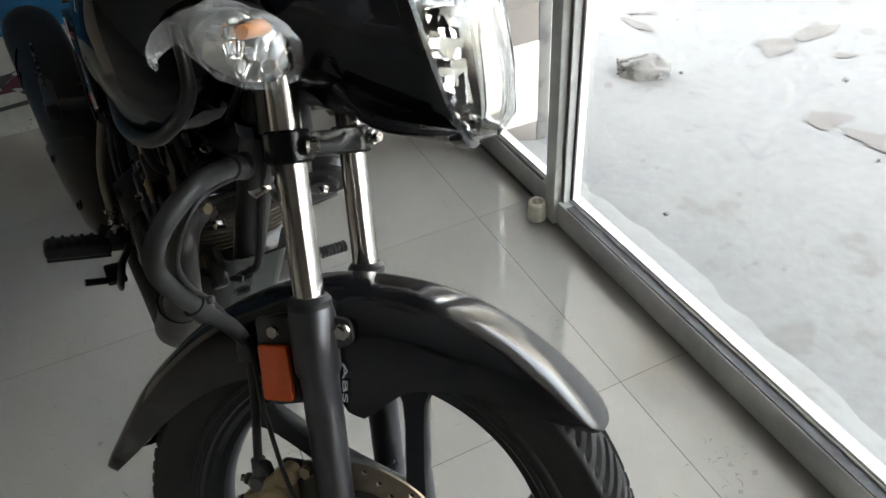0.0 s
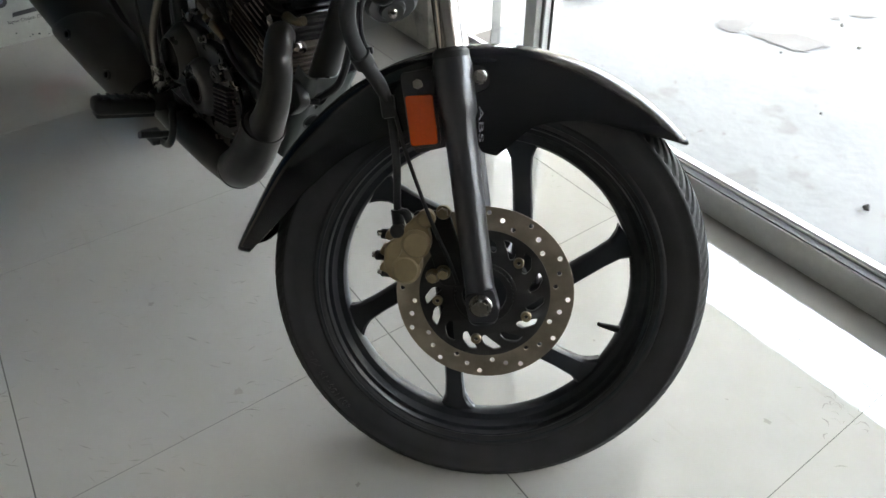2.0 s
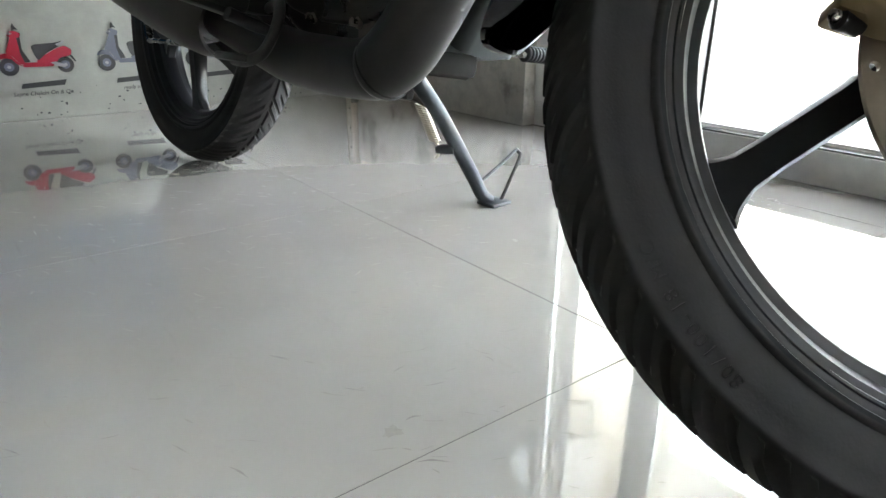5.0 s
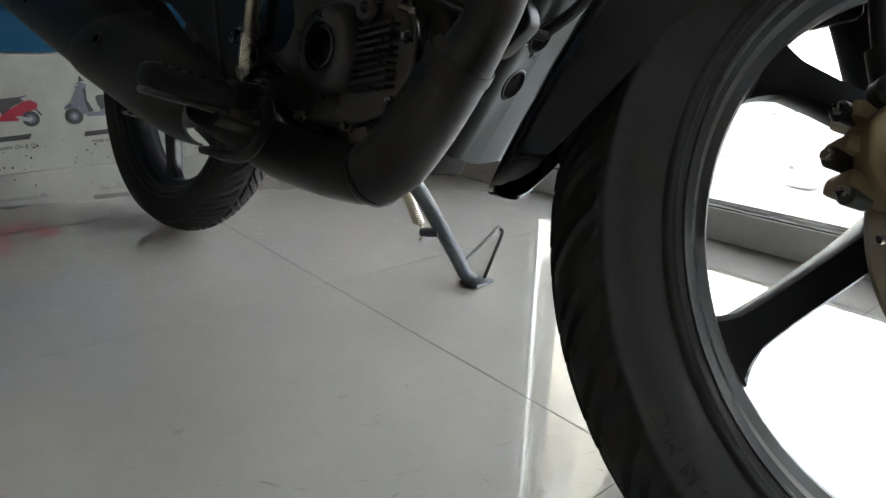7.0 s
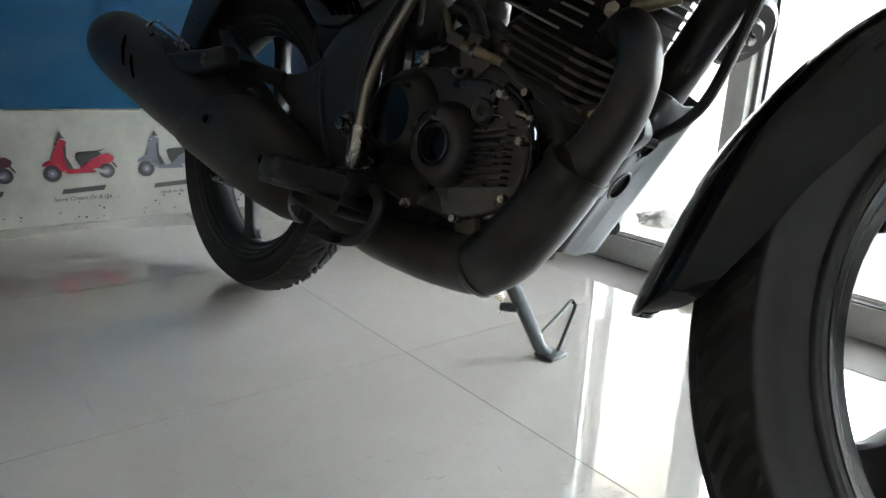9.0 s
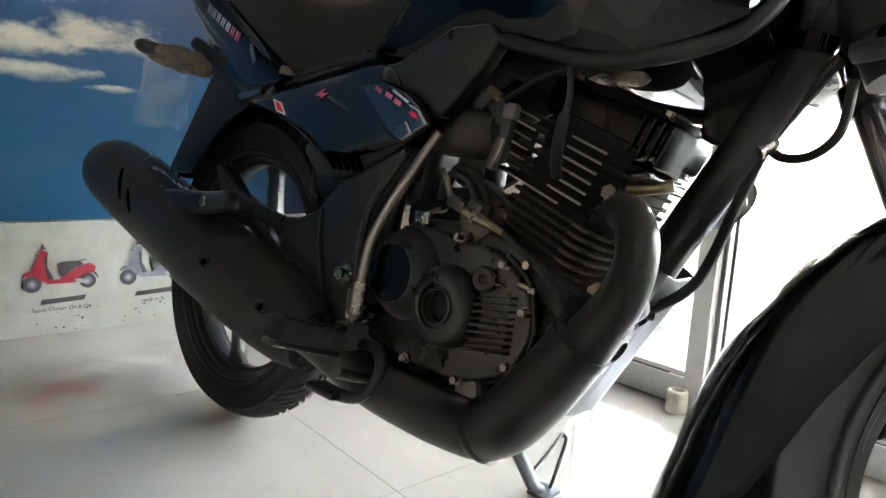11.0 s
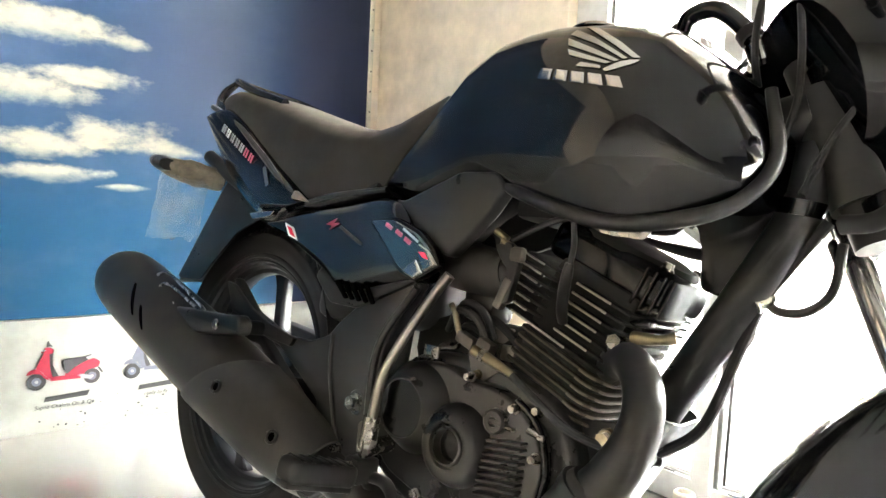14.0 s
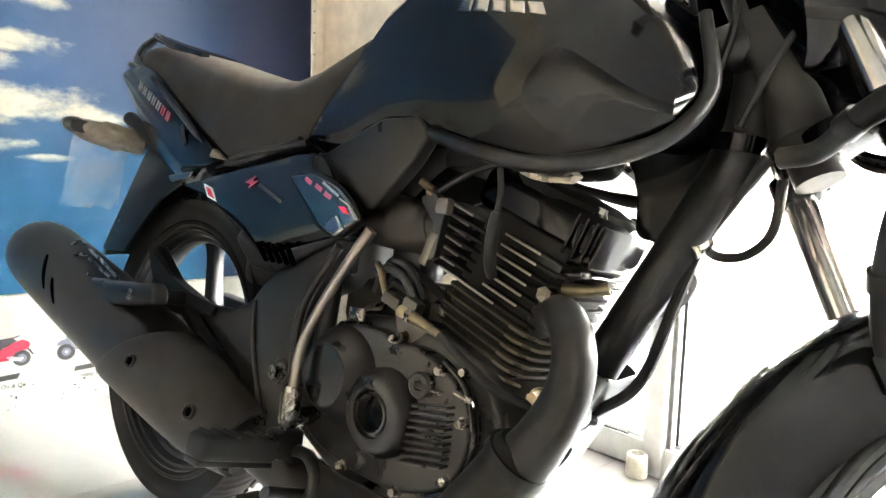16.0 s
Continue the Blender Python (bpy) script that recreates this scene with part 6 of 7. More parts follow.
part("dome_face", disc((0.578, -0.1395, 0.391), (0, 1, 0), 0.0362, 0.0020, 0.0004, 44), FACE_BLACK, dome)
cap = part("oil_filter_cap", moved(lathe([(0.052, 0.012), (0.050, -0.010), (0.044, -0.022), (0.040, -0.026), (0.030, -0.028), (0.0270, -0.0272), (0.0262, -0.0200), (0.0235, -0.0195), (0.0228, -0.0262), (0.0205, -0.0270), (0.0195, -0.0150), (0.002, -0.0150)], 48), Matrix.Translation((0.659, -0.110, 0.365))), ENGINE, cover)
part("cap_well", disc((0.659, -0.1242, 0.365), (0, 1, 0), 0.0190, 0.0020, 0.0004, 36), FACE_BLACK, cap)
part("dipstick_cap", disc((0.712, -0.117, 0.408), (0.1, -1, 0), 0.0150, 0.014, 0.003, 30, inner=0.006), ENGINE, cover)
part("dipstick_bar", box(0.712, -0.121, 0.408, 0.024, 0.006, 0.007, 0.002), ENGINE, cover)
for k in range(9):
    part("cover_rib", moved(box(0, 0, 0, 0.050 + 0.0012 * k, 0.020, 0.0036, 0.001, 1), Matrix.Translation((0.733 - 0.0005 * k, -0.116, 0.390 - 0.0078 * k)) @ Matrix.Rotation(radians(-10), 4, "Y")), ENGINE, cover)
part("cover_lip", tube([(0.735, -0.112, 0.438), (0.764, -0.112, 0.420), (0.780, -0.112, 0.392), (0.785, -0.112, 0.352), (0.768, -0.112, 0.312), (0.735, -0.112, 0.292)], 0.0045, 10), PAINT, cover)
for x, z, y in ((0.734, 0.428, -0.112), (0.762, 0.432, -0.106), (0.770, 0.381, -0.112), (0.758, 0.318, -0.110), (0.690, 0.284, -0.110), (0.600, 0.287, -0.110), (0.512, 0.318, -0.110), (0.660, 0.449, -0.110)):
    part("cover_bolt", bolt((x, y, z), (0, -1, 0), 0.0050, 0.008), STEEL, cover)
part("union", tube([(0.757, -0.114, 0.410), (0.779, -0.112, 0.405)], 0.0046, 12, 1), STEEL, cover, "plated pipe union")
for x, z in ((0.733, 0.405), (0.722, 0.413)):
    part("wire_clip", box(x, -0.116, z, 0.013, 0.008, 0.0045, 0.0015, 1), STEEL, cover)
part("mount_bolt", bolt((0.781, -0.066, 0.402), (0.1, -1, 0), 0.0095, 0.012), BRASS, engine)
part("mount_bolt", bolt((0.827, -0.066, 0.417), (0.1, -1, 0), 0.008, 0.012), BRASS, engine)
for x, z, r in ((0.781, 0.402, 0.0135), (0.827, 0.417, 0.0110)):
    part("washer", disc((x, -0.061, z), (0, 1, 0), r, 0.003, 0.0006, 24), BRASS, engine)
part("mount_lug", plate(rounded([(0.745, 0.385), (0.760, 0.425), (0.86, 0.440), (0.880, 0.405), (0.84, 0.37)], 0.012), -0.050, 0.010, 0.003), MATTE, engine)
part("front_case", box(0.760, -0.055, 0.330, 0.060, 0.07, 0.075, 0.016), CAST, engine, "bare aluminium lower case")
part("drain_boss", disc((0.700, -0.080, 0.276), (0, 1, 0), 0.020, 0.05, 0.004, 26), CAST, engine)
ca = Vector((0.36, 0, 0.933))
cf = Vector((0.933, 0, -0.36))
cb = Vector((0.722, 0.0, 0.430))
CYL = Matrix.Translation(cb) @ Matrix((cf, Vector((0, 1, 0)), ca)).transposed().to_4x4()
cyl = part("cylinder", moved(box(0.002, 0, 0.085, 0.122, 0.132, 0.19, 0.016), CYL), FIN_BLACK, engine)
fin_a = finish(flat_mesh([rounded([(-0.066, -0.074), (0.064, -0.074), (0.072, -0.05), (0.072, 0.05), (0.064, 0.074), (-0.066, 0.074)], 0.016)], 0.0016, 0.0006))
fin_b = finish(flat_mesh([rounded([(-0.100, -0.076), (-0.046, -0.076), (-0.040, -0.052), (-0.018, -0.052), (-0.012, -0.076), (0.058, -0.076), (0.066, -0.05), (0.066, 0.05), (0.056, 0.076), (-0.090, 0.076), (-0.10, 0.05)], 0.008)], 0.0017, 0.0006))
for k in range(7):
    f = part("fin", fin_a, FIN_DUSTY, cyl)
    f.matrix_local = CYL @ Matrix.Translation((0.004, 0, 0.010 + 0.0108 * k))
for k in range(7):
    f = part("fin", fin_b, FIN_BLACK, cyl)
    f.matrix_local = CYL @ Matrix.Translation((0.004, 0, 0.085 + 0.0122 * k))
part("fin_edge", moved(box(-0.034, -0.0765, 0.085, 0.090, 0.0022, 0.0028, 0.0008, 1), CYL), FIN_EDGE, cyl, "bright machined fin edge")
for k in range(1, 7):
    s = 0.085 + 0.0122 * k
    part("fin_edge", moved(box(0.0125, -0.0765, s, 0.051, 0.0022, 0.0028, 0.0008, 1), CYL), FIN_EDGE, cyl, "bright machined fin edge")
    part("fin_edge", moved(box(-0.077 - 0.001 * k, -0.0765, s - 0.002, 0.040, 0.0022, 0.0024, 0.0008, 1), CYL), FIN_EDGE, cyl, "bright machined fin edge")
# pale strips on the front edges only, painting the light caught there
for k in range(7):
    part("fin_edge", moved(tube([(0.036, -0.0750, 0), (0.050, -0.0750, 0), (0.064, -0.066, 0), (0.073, -0.048, 0), (0.073, 0.02, 0)], 0.0021, 8), CYL @ Matrix.Translation((0.004, 0, 0.010 + 0.0108 * k))), DUST_SHEEN, cyl, "dusty rounded fin edge, pale at the front for window sheen")
head = part("cylinder_head", moved(box(-0.002, 0, 0.192, 0.172, 0.116, 0.050, 0.014, 3), CYL), FACE_BLACK, engine)
for k, f in enumerate((0.050, 0.062, 0.074, 0.086)):
    part("head_rib", moved(box(f, -0.034, 0.190, 0.0035, 0.060, 0.046, 0.001, 1), CYL), FACE_BLACK, head)
for k in range(2):
    part("head_lug", moved(box(0, 0, 0, 0.034, 0.024, 0.010, 0.004), CYL @ Matrix.Translation((0.066, -0.048, 0.150 + 0.018 * k)) @ Matrix.Rotation(radians(-32), 4, "Y")), FACE_BLACK, head)
part("rocker_cover", moved(shell([cowl_ring(0, 0, 0.056, 0.066, 0.080, 24, 3.5), cowl_ring(0.010, 0, 0.052, 0.060, 0.074, 24, 3.5), cowl_ring(0.015, 0, 0.040, 0.044, 0.055, 24, 3.0)]),
                         CYL @ Matrix.Translation((0.0, 0, 0.212)) @ Matrix.Rotation(radians(-90), 4, "Y")), FIN_BLACK, engine)
for x, y in ((0.060, -0.040), (0.060, 0.040), (-0.06, -0.044)):
    part("head_bolt", moved(bolt((x, y, 0.218), (0, 0, 1), 0.0060, 0.006), CYL), STEEL, engine)
part("plug_cap", tube([(0.757, -0.078, 0.535), (0.761, -0.090, 0.548), (0.765, -0.098, 0.570), (0.768, -0.101, 0.590), (0.770, -0.102, 0.602)], [0.0060, 0.0068, 0.0068, 0.0066, 0.0050], 14), HOSE, engine, "black spark plug cap")
part("plug_lead", tube([(0.770, -0.102, 0.598), (0.772, -0.102, 0.622), (0.768, -0.102, 0.645), (0.762, -0.098, 0.664), (0.752, -0.080, 0.690)], 0.0034, 8), HOSE, engine)
for k in range(4):
    part("head_fin", moved(box(0.066, 0, 0.146 + 0.010 * k, 0.030, 0.090, 0.003, 0.001, 1), CYL), FACE_BLACK, engine)
part("cylinder_stud", moved(tube([(0.07, -0.055, 0.135), (0.10, -0.06, 0.150), (0.112, -0.055, 0.160)], [0.008, 0.006, 0.007], 12), CYL), BRASS, engine, "corroded port fitting")

part("cylinder_base", moved(box(0.022, -0.006, -0.003, 0.104, 0.126, 0.012, 0.003), CYL), FIN_EDGE, engine, "bare aluminium cylinder base")
part("oil_way", box(0.655, -0.040, 0.486, 0.034, 0.040, 0.052, 0.008), CAST, engine, "bare aluminium boss")
part("starter_motor", tube([(0.575, 0.02, 0.470), (0.660, 0.02, 0.470)], 0.038, 24, 1), MATTE, engine)
part("case_top", box(0.600, 0.0, 0.475, 0.20, 0.12, 0.075, 0.02), FIN_BLACK, engine)
air_box = part("air_box", box(0.470, 0.0, 0.565, 0.15, 0.150, 0.17, 0.03, 3), SATIN, bike, "black plastic air box")
part("air_lid", box(0.470, -0.072, 0.575, 0.13, 0.014, 0.13, 0.006), SATIN, air_box)
part("battery_case", box(0.330, 0.0, 0.540, 0.14, 0.130, 0.15, 0.02), SATIN, bike, "black battery case")
part("frame_gusset", plate(rounded([(0.50, 0.655), (0.66, 0.700), (0.72, 0.690), (0.70, 0.655), (0.62, 0.62), (0.52, 0.60)], 0.02), 0.045, 0.004, 0.001), MATTE, bike)
part("rear_loom", tube([(0.56, 0.05, 0.52), (0.62, 0.055, 0.56), (0.68, 0.05, 0.60), (0.74, 0.04, 0.665)], 0.009, 10), HOSE, bike)

# carburettor, intake, linkages
carb = part("carburettor", tube([(0.560, -0.040, 0.590), (0.600, -0.045, 0.585), (0.655, -0.045, 0.580), (0.690, -0.03, 0.575)], [0.034, 0.032, 0.028, 0.024], 22), SATIN, bike, "black carburettor and rubber intake")
part("air_joint", tube([(0.545, -0.060, 0.578), (0.575, -0.062, 0.580), (0.605, -0.064, 0.581), (0.640, -0.066, 0.577), (0.660, -0.070, 0.580), (0.671, -0.072, 0.583), (0.677, -0.072, 0.584)], [0.024, 0.029, 0.033, 0.029, 0.0235, 0.0215, 0.016], 26), BOOT, carb, "dusty grey rubber intake boot")
part("boot_band", tube([(0.656, -0.070, 0.579), (0.664, -0.070, 0.581)], 0.0252, 26, 1), BOOT, carb)
part("float_bowl", box(0.618, -0.045, 0.538, 0.055, 0.052, 0.050, 0.012), ENGINE, carb)
part("choke_lever", plate(rounded([(0.648, 0.615), (0.672, 0.622), (0.690, 0.600), (0.682, 0.545), (0.664, 0.540), (0.668, 0.590)], 0.006), -0.085, 0.006, 0.002), MATTE, carb)
for x, z in ((0.655, 0.628), (0.668, 0.616)):
    part("cable_end", tube([(x - 0.010, -0.088, z + 0.006), (x + 0.008, -0.084, z - 0.004)], 0.0048, 10, 1), BRASS, carb)
part("fuel_pipe", tube([(0.590, -0.088, 0.530), (0.602, -0.092, 0.520), (0.612, -0.092, 0.500), (0.622, -0.090, 0.486)], 0.0042, 10), BRASS, carb, "yellow plated pipe elbow")
link = part("clutch_arm", tube([(0.546, -0.096, 0.446), (0.575, -0.098, 0.452), (0.592, -0.098, 0.474), (0.622, -0.098, 0.480)], [0.007, 0.006, 0.006, 0.006], 10, flat=0.5), STEEL, bike, "plated clutch arm")
part("adjuster", tube([(0.648, -0.098, 0.480), (0.672, -0.098, 0.474), (0.716, -0.100, 0.462)], [0.0075, 0.0070, 0.0045], 12), BRASS, link)
part("lever_tab", box(0.584, -0.106, 0.466, 0.026, 0.004, 0.016, 0.002), STEEL, link)
part("adjuster_nut", disc((0.664, -0.098, 0.476), (0.9, 0, -0.3), 0.0090, 0.010, 0.002, 6), STEEL, link)
part("bracket", plate(rounded([(0.635, 0.478), (0.662, 0.482), (0.690, 0.462), (0.660, 0.440), (0.648, 0.444)], 0.005), -0.092, 0.002, 0.0006), CAST, link)
part("bracket_bolt", bolt((0.657, -0.095, 0.451), (0, -1, 0), 0.0048, 0.006), BRASS, link)
part("cable_block", moved(box(0, 0, 0, 0.030, 0.016, 0.015, 0.003), Matrix.Translation((0.628, -0.090, 0.489)) @ Matrix.Rotation(radians(18), 4, "Y")), CAST, link)
part("cable_block", moved(box(0, 0, 0, 0.024, 0.018, 0.019, 0.004), Matrix.Translation((0.660, -0.090, 0.486)) @ Matrix.Rotation(radians(18), 4, "Y")), CAST, link)
part("hose_band", disc((0.640, -0.072, 0.512), (0.7, 0, -0.4), 0.0080, 0.006, 0.001, 18), STEEL, link)
part("case_patch", box(0.676, -0.062, 0.482, 0.022, 0.010, 0.020, 0.003), FIN_EDGE, engine, "bare machined aluminium")
part("clutch_cable", tube([(0.714, -0.100, 0.462), (0.755, -0.105, 0.442), (0.800, -0.095, 0.418), (0.845, -0.060, 0.405), (0.870, -0.020, 0.400)], 0.0052, 10), HOSE, link, "black clutch cable")
part("starter_lead", tube([(0.60, -0.05, 0.50), (0.64, -0.065, 0.52), (0.68, -0.06, 0.50), (0.70, -0.05, 0.47)], 0.006, 8), HOSE, bike)
for k, (y0, z0) in enumerate(((-0.06, 0.505), (-0.05, 0.475), (-0.07, 0.495))):
    part("hose_loop", tube([(0.575, y0, z0), (0.605, y0 - 0.018, z0 + 0.03), (0.64, y0 - 0.02, z0 + 0.022), (0.655, y0 - 0.01, z0 - 0.01)], 0.0055, 8), HOSE, bike)
part("intake_flange", box(0.676, -0.060, 0.580, 0.016, 0.045, 0.066, 0.006), FIN_DUSTY, carb)
part("flange_lug", box(0.684, -0.086, 0.606, 0.020, 0.014, 0.020, 0.005), CAST, carb)
part("flange_lug", moved(box(0, 0, 0, 0.014, 0.014, 0.042, 0.004), Matrix.Translation((0.672, -0.086, 0.556)) @ Matrix.Rotation(radians(20), 4, "Y")), CAST, carb)
part("fuel_hose", tube([(0.668, -0.080, 0.625), (0.720, -0.080, 0.650), (0.780, -0.07, 0.668)], 0.0042, 8), HOSE, bike)
part("under_tank_box", box(0.74, 0, 0.672, 0.20, 0.10, 0.030, 0.010), MATTE, bike)
part("coil_bracket", plate(rounded([(0.760, 0.652), (0.80, 0.662), (0.84, 0.650), (0.83, 0.640), (0.78, 0.644)], 0.004), -0.055, 0.002, 0.0005), STEEL, bike)
horn = part("horn", disc((0.872, 0.112, 0.546), (0.75, -0.3, -0.55), 0.043, 0.024, 0.006, 36), SATIN, bike, "round black horn")
part("horn_cap", disc((0.881, 0.108, 0.539), (0.75, -0.3, -0.55), 0.022, 0.018, 0.004, 28), MATTE, horn)
part("horn_nut", bolt((0.889, 0.104, 0.534), (0.75, -0.3, -0.55), 0.006, 0.006), STEEL, horn)
part("loom", tube([(0.858, -0.010, 0.402), (0.905, -0.004, 0.447), (0.932, 0.0, 0.540), (0.948, 0.0, 0.592), (0.972, 0.0, 0.635), (1.000, 0.0, 0.680)], 0.0062, 10), HOSE, bike, "black cable along the down tube")
part("loom", tube([(0.945, 0.012, 0.594), (0.962, 0.012, 0.584), (0.988, 0.012, 0.588), (1.009, 0.010, 0.612), (1.014, 0.004, 0.660)], 0.0050, 10), HOSE, bike, "black cable loop")
part("loom_clip", tube([(0.940, -0.008, 0.585), (0.950, 0.006, 0.600)], 0.011, 12, 1), STEEL, bike)

# tank: a bulged upper shell over a lower facet, the crease between them rising to a peak
def tank_ring(x, zb, zt, w, crown):
    """Half section from the lower edge over the crease to the top, then mirrored."""
    zc = float(np.interp(x, [0.42, 0.50, 0.60, 0.69, 0.74, 0.785, 0.825, 0.85, 0.875, 0.905, 0.945, 0.965], [0.684, 0.700, 0.728, 0.734, 0.728, 0.721, 0.729, 0.748, 0.733, 0.711, 0.698, 0.722]))
    zc = min(max(zc, zb + 0.12 * (zt - zb)), zt - 0.3 * (zt - zb))
    half = []
    for t in np.linspace(0, 1, 7):
        half.append((w * (0.80 + 0.20 * t ** 0.85 - 0.012 * (t > 0.99)), zb + (zc - zb) * t))
    for t in np.linspace(0.06, 1, 14):
        a = t * math.pi / 2
        half.append((w * (0.988 + 0.03 * math.sin(2 * a)) * max(math.cos(a), 0.0) ** 0.68, zc + (zt - zc) * math.sin(a) ** 0.95))
    half[-1] = (0.0, zt + crown)
    return [(x, -y, z) for y, z in half] + [(x, y, z) for y, z in reversed(half[:-1])]


TANK = [tank_ring(*r) for r in ((0.425, 0.682, 0.692, 0.096, 0), (0.440, 0.668, 0.722, 0.104, 0), (0.465, 0.660, 0.772, 0.110, 0), (0.490, 0.655, 0.806, 0.112, 0.003), (0.520, 0.656, 0.846, 0.114, 0.005),
                                (0.555, 0.670, 0.887, 0.118, 0.006), (0.600, 0.686, 0.908, 0.124, 0.008), (0.645, 0.691, 0.913, 0.132, 0.008), (0.690, 0.682, 0.912, 0.143, 0.008), (0.740, 0.667, 0.906, 0.150, 0.008), (0.785, 0.655, 0.900, 0.153, 0.010),
                                (0.820, 0.650, 0.893, 0.153, 0.012), (0.838, 0.649, 0.885, 0.151, 0.011), (0.850, 0.649, 0.878, 0.150, 0.011), (0.862, 0.650, 0.870, 0.147, 0.010), (0.885, 0.655, 0.852, 0.140, 0.008), (0.915, 0.665, 0.826, 0.126, 0.006), (0.945, 0.685, 0.792, 0.102, 0.002), (0.960, 0.708, 0.756, 0.070, 0))]


def tank_y(x, z):
    """Half width of the tank's upper side at x and z."""
    k = next((i for i in range(len(TANK) - 2) if TANK[i + 1][0][0] >= x), len(TANK) - 2)
    ys = []
    for ring in (TANK[k], TANK[k + 1]):
        up = ring[7:21]
        ys.append(float(np.interp(z, [p[2] for p in up], [-p[1] for p in up])))
    f = (x - TANK[k][0][0]) / (TANK[k + 1][0][0] - TANK[k][0][0])
    return ys[0] * (1 - f) + ys[1] * f


def on_tank(outline, side, rise=0.0016):
    """A thin raised shape laid on the tank's flank, its outline in x and z."""
    bm = flat_mesh([outline], rise / 2, rise * 0.3)
    bmesh.ops.subdivide_edges(bm, edges=[e for e in bm.edges if e.calc_length() > 0.012], cuts=3, use_grid_fill=True)
    bmesh.ops.triangulate(bm, faces=bm.faces)
    for v in bm.verts:
        x, z, h = v.co
        v.co = (x, side * (tank_y(x, z) + rise / 2 + h), z)
    return bm


tank = part("fuel_tank", shell(TANK), PAINT, bike, "glossy black fuel tank with chrome emblem", 24)
part("tank_cap", disc((0.70, 0, 0.918), (0.05, 0, 1), 0.040, 0.008, 0.003, 40), CHROME, tank, "chrome fuel cap")
for side in (-1, 1):
    part("tank_rail", tube([(0.655, side * 0.106, 0.692), (0.690, side * 0.116, 0.680), (0.760, side * 0.124, 0.660), (0.830, side * 0.126, 0.648), (0.900, side * 0.116, 0.658), (0.945, side * 0.096, 0.682), (0.964, side * 0.070, 0.730), (0.950, side * 0.070, 0.800)], [0.003, 0.008, 0.009, 0.009, 0.009, 0.008, 0.008, 0.006], 12), SATIN, tank, "dull black trim under the tank")
    part("knee_cover", plate(rounded([(0.440, 0.664), (0.500, 0.662), (0.546, 0.682), (0.598, 0.704), (0.660, 0.704), (0.676, 0.682), (0.655, 0.650), (0.597, 0.590), (0.560, 0.604), (0.492, 0.632), (0.440, 0.640)], 0.008), side * 0.108, 0.012, 0.005), SATIN, bike, "dull black knee cover")
    # maker's wing and name as plain bars
    em = part("emblem", on_tank(rounded([(0.841, 0.818), (0.836, 0.8145), (0.816, 0.8095), (0.804, 0.8075), (0.799, 0.8110), (0.816, 0.8180), (0.829, 0.8195)], 0.0015), side), EMBLEM, tank, "chrome wing emblem drawn as plain bars")
    for outline in ([(0.736, 0.888), (0.757, 0.8815), (0.808, 0.846), (0.840, 0.8205), (0.831, 0.8215), (0.776, 0.860)], [(0.729, 0.882), (0.767, 0.861), (0.826, 0.8215), (0.820, 0.8210), (0.781, 0.8455), (0.7285, 0.8715)],
                    [(0.730, 0.8655), (0.779, 0.8405), (0.817, 0.8200), (0.811, 0.8190), (0.775, 0.8355), (0.737, 0.8525)], [(0.740, 0.8465), (0.776, 0.8315), (0.808, 0.8185), (0.801, 0.8175), (0.771, 0.8275), (0.747, 0.8365)], [(0.767, 0.8245), (0.795, 0.8165), (0.797, 0.8120), (0.762, 0.8195)]):
        part("feather", on_tank(rounded(outline, 0.0015), side), EMBLEM, em)
    for k in range(5):
        x, z = 0.712 + 0.0248 * k, 0.8100 - 0.0050 * k
        part("name_bar", on_tank([(x, z), (x + 0.001 - 0.0018 * k, z + 0.0138), (x + 0.0195 - 0.0018 * k, z + 0.0095), (x + 0.0200, z - 0.0045)], side, 0.0012), EMBLEM, em)

# seat
def seat_ring(x, zl, zt, w):
    pts = [(-w * 0.92, zl), (-w, zl + 0.25 * (zt - zl)), (-w * 0.985, zl + 0.52 * (zt - zl)), (-w * 0.93, zl + 0.72 * (zt - zl)), (-w * 0.78, zl + 0.88 * (zt - zl)), (-w * 0.45, zt - 0.003), (0, zt + 0.001)]
    full = pts + [(-y, z) for y, z in reversed(pts[:-1])]
    return [(x, y, z) for y, z in full]


seat = part("seat", shell([seat_ring(*r) for r in ((-0.165, 0.842, 0.862, 0.070), (-0.145, 0.832, 0.876, 0.088), (-0.090, 0.818, 0.885, 0.104), (-0.02, 0.796, 0.876, 0.112), (0.07, 0.750, 0.855, 0.116), (0.16, 0.702, 0.830, 0.117), (0.246, 0.656, 0.807, 0.114),
                                                   (0.31, 0.660, 0.793, 0.111), (0.37, 0.668, 0.788, 0.108), (0.42, 0.680, 0.800, 0.104), (0.46, 0.706, 0.818, 0.098), (0.50, 0.755, 0.838, 0.086))]), SEAT, bike, "dusty black vinyl dual seat, top tinted paler for window sheen", 40)
part("seat_edge", tube([(-0.150, -0.102, 0.842), (-0.02, -0.117, 0.800), (0.10, -0.120, 0.735), (0.246, -0.118, 0.652), (0.37, -0.113, 0.664), (0.43, -0.109, 0.682)], 0.006, 8), SATIN, seat)

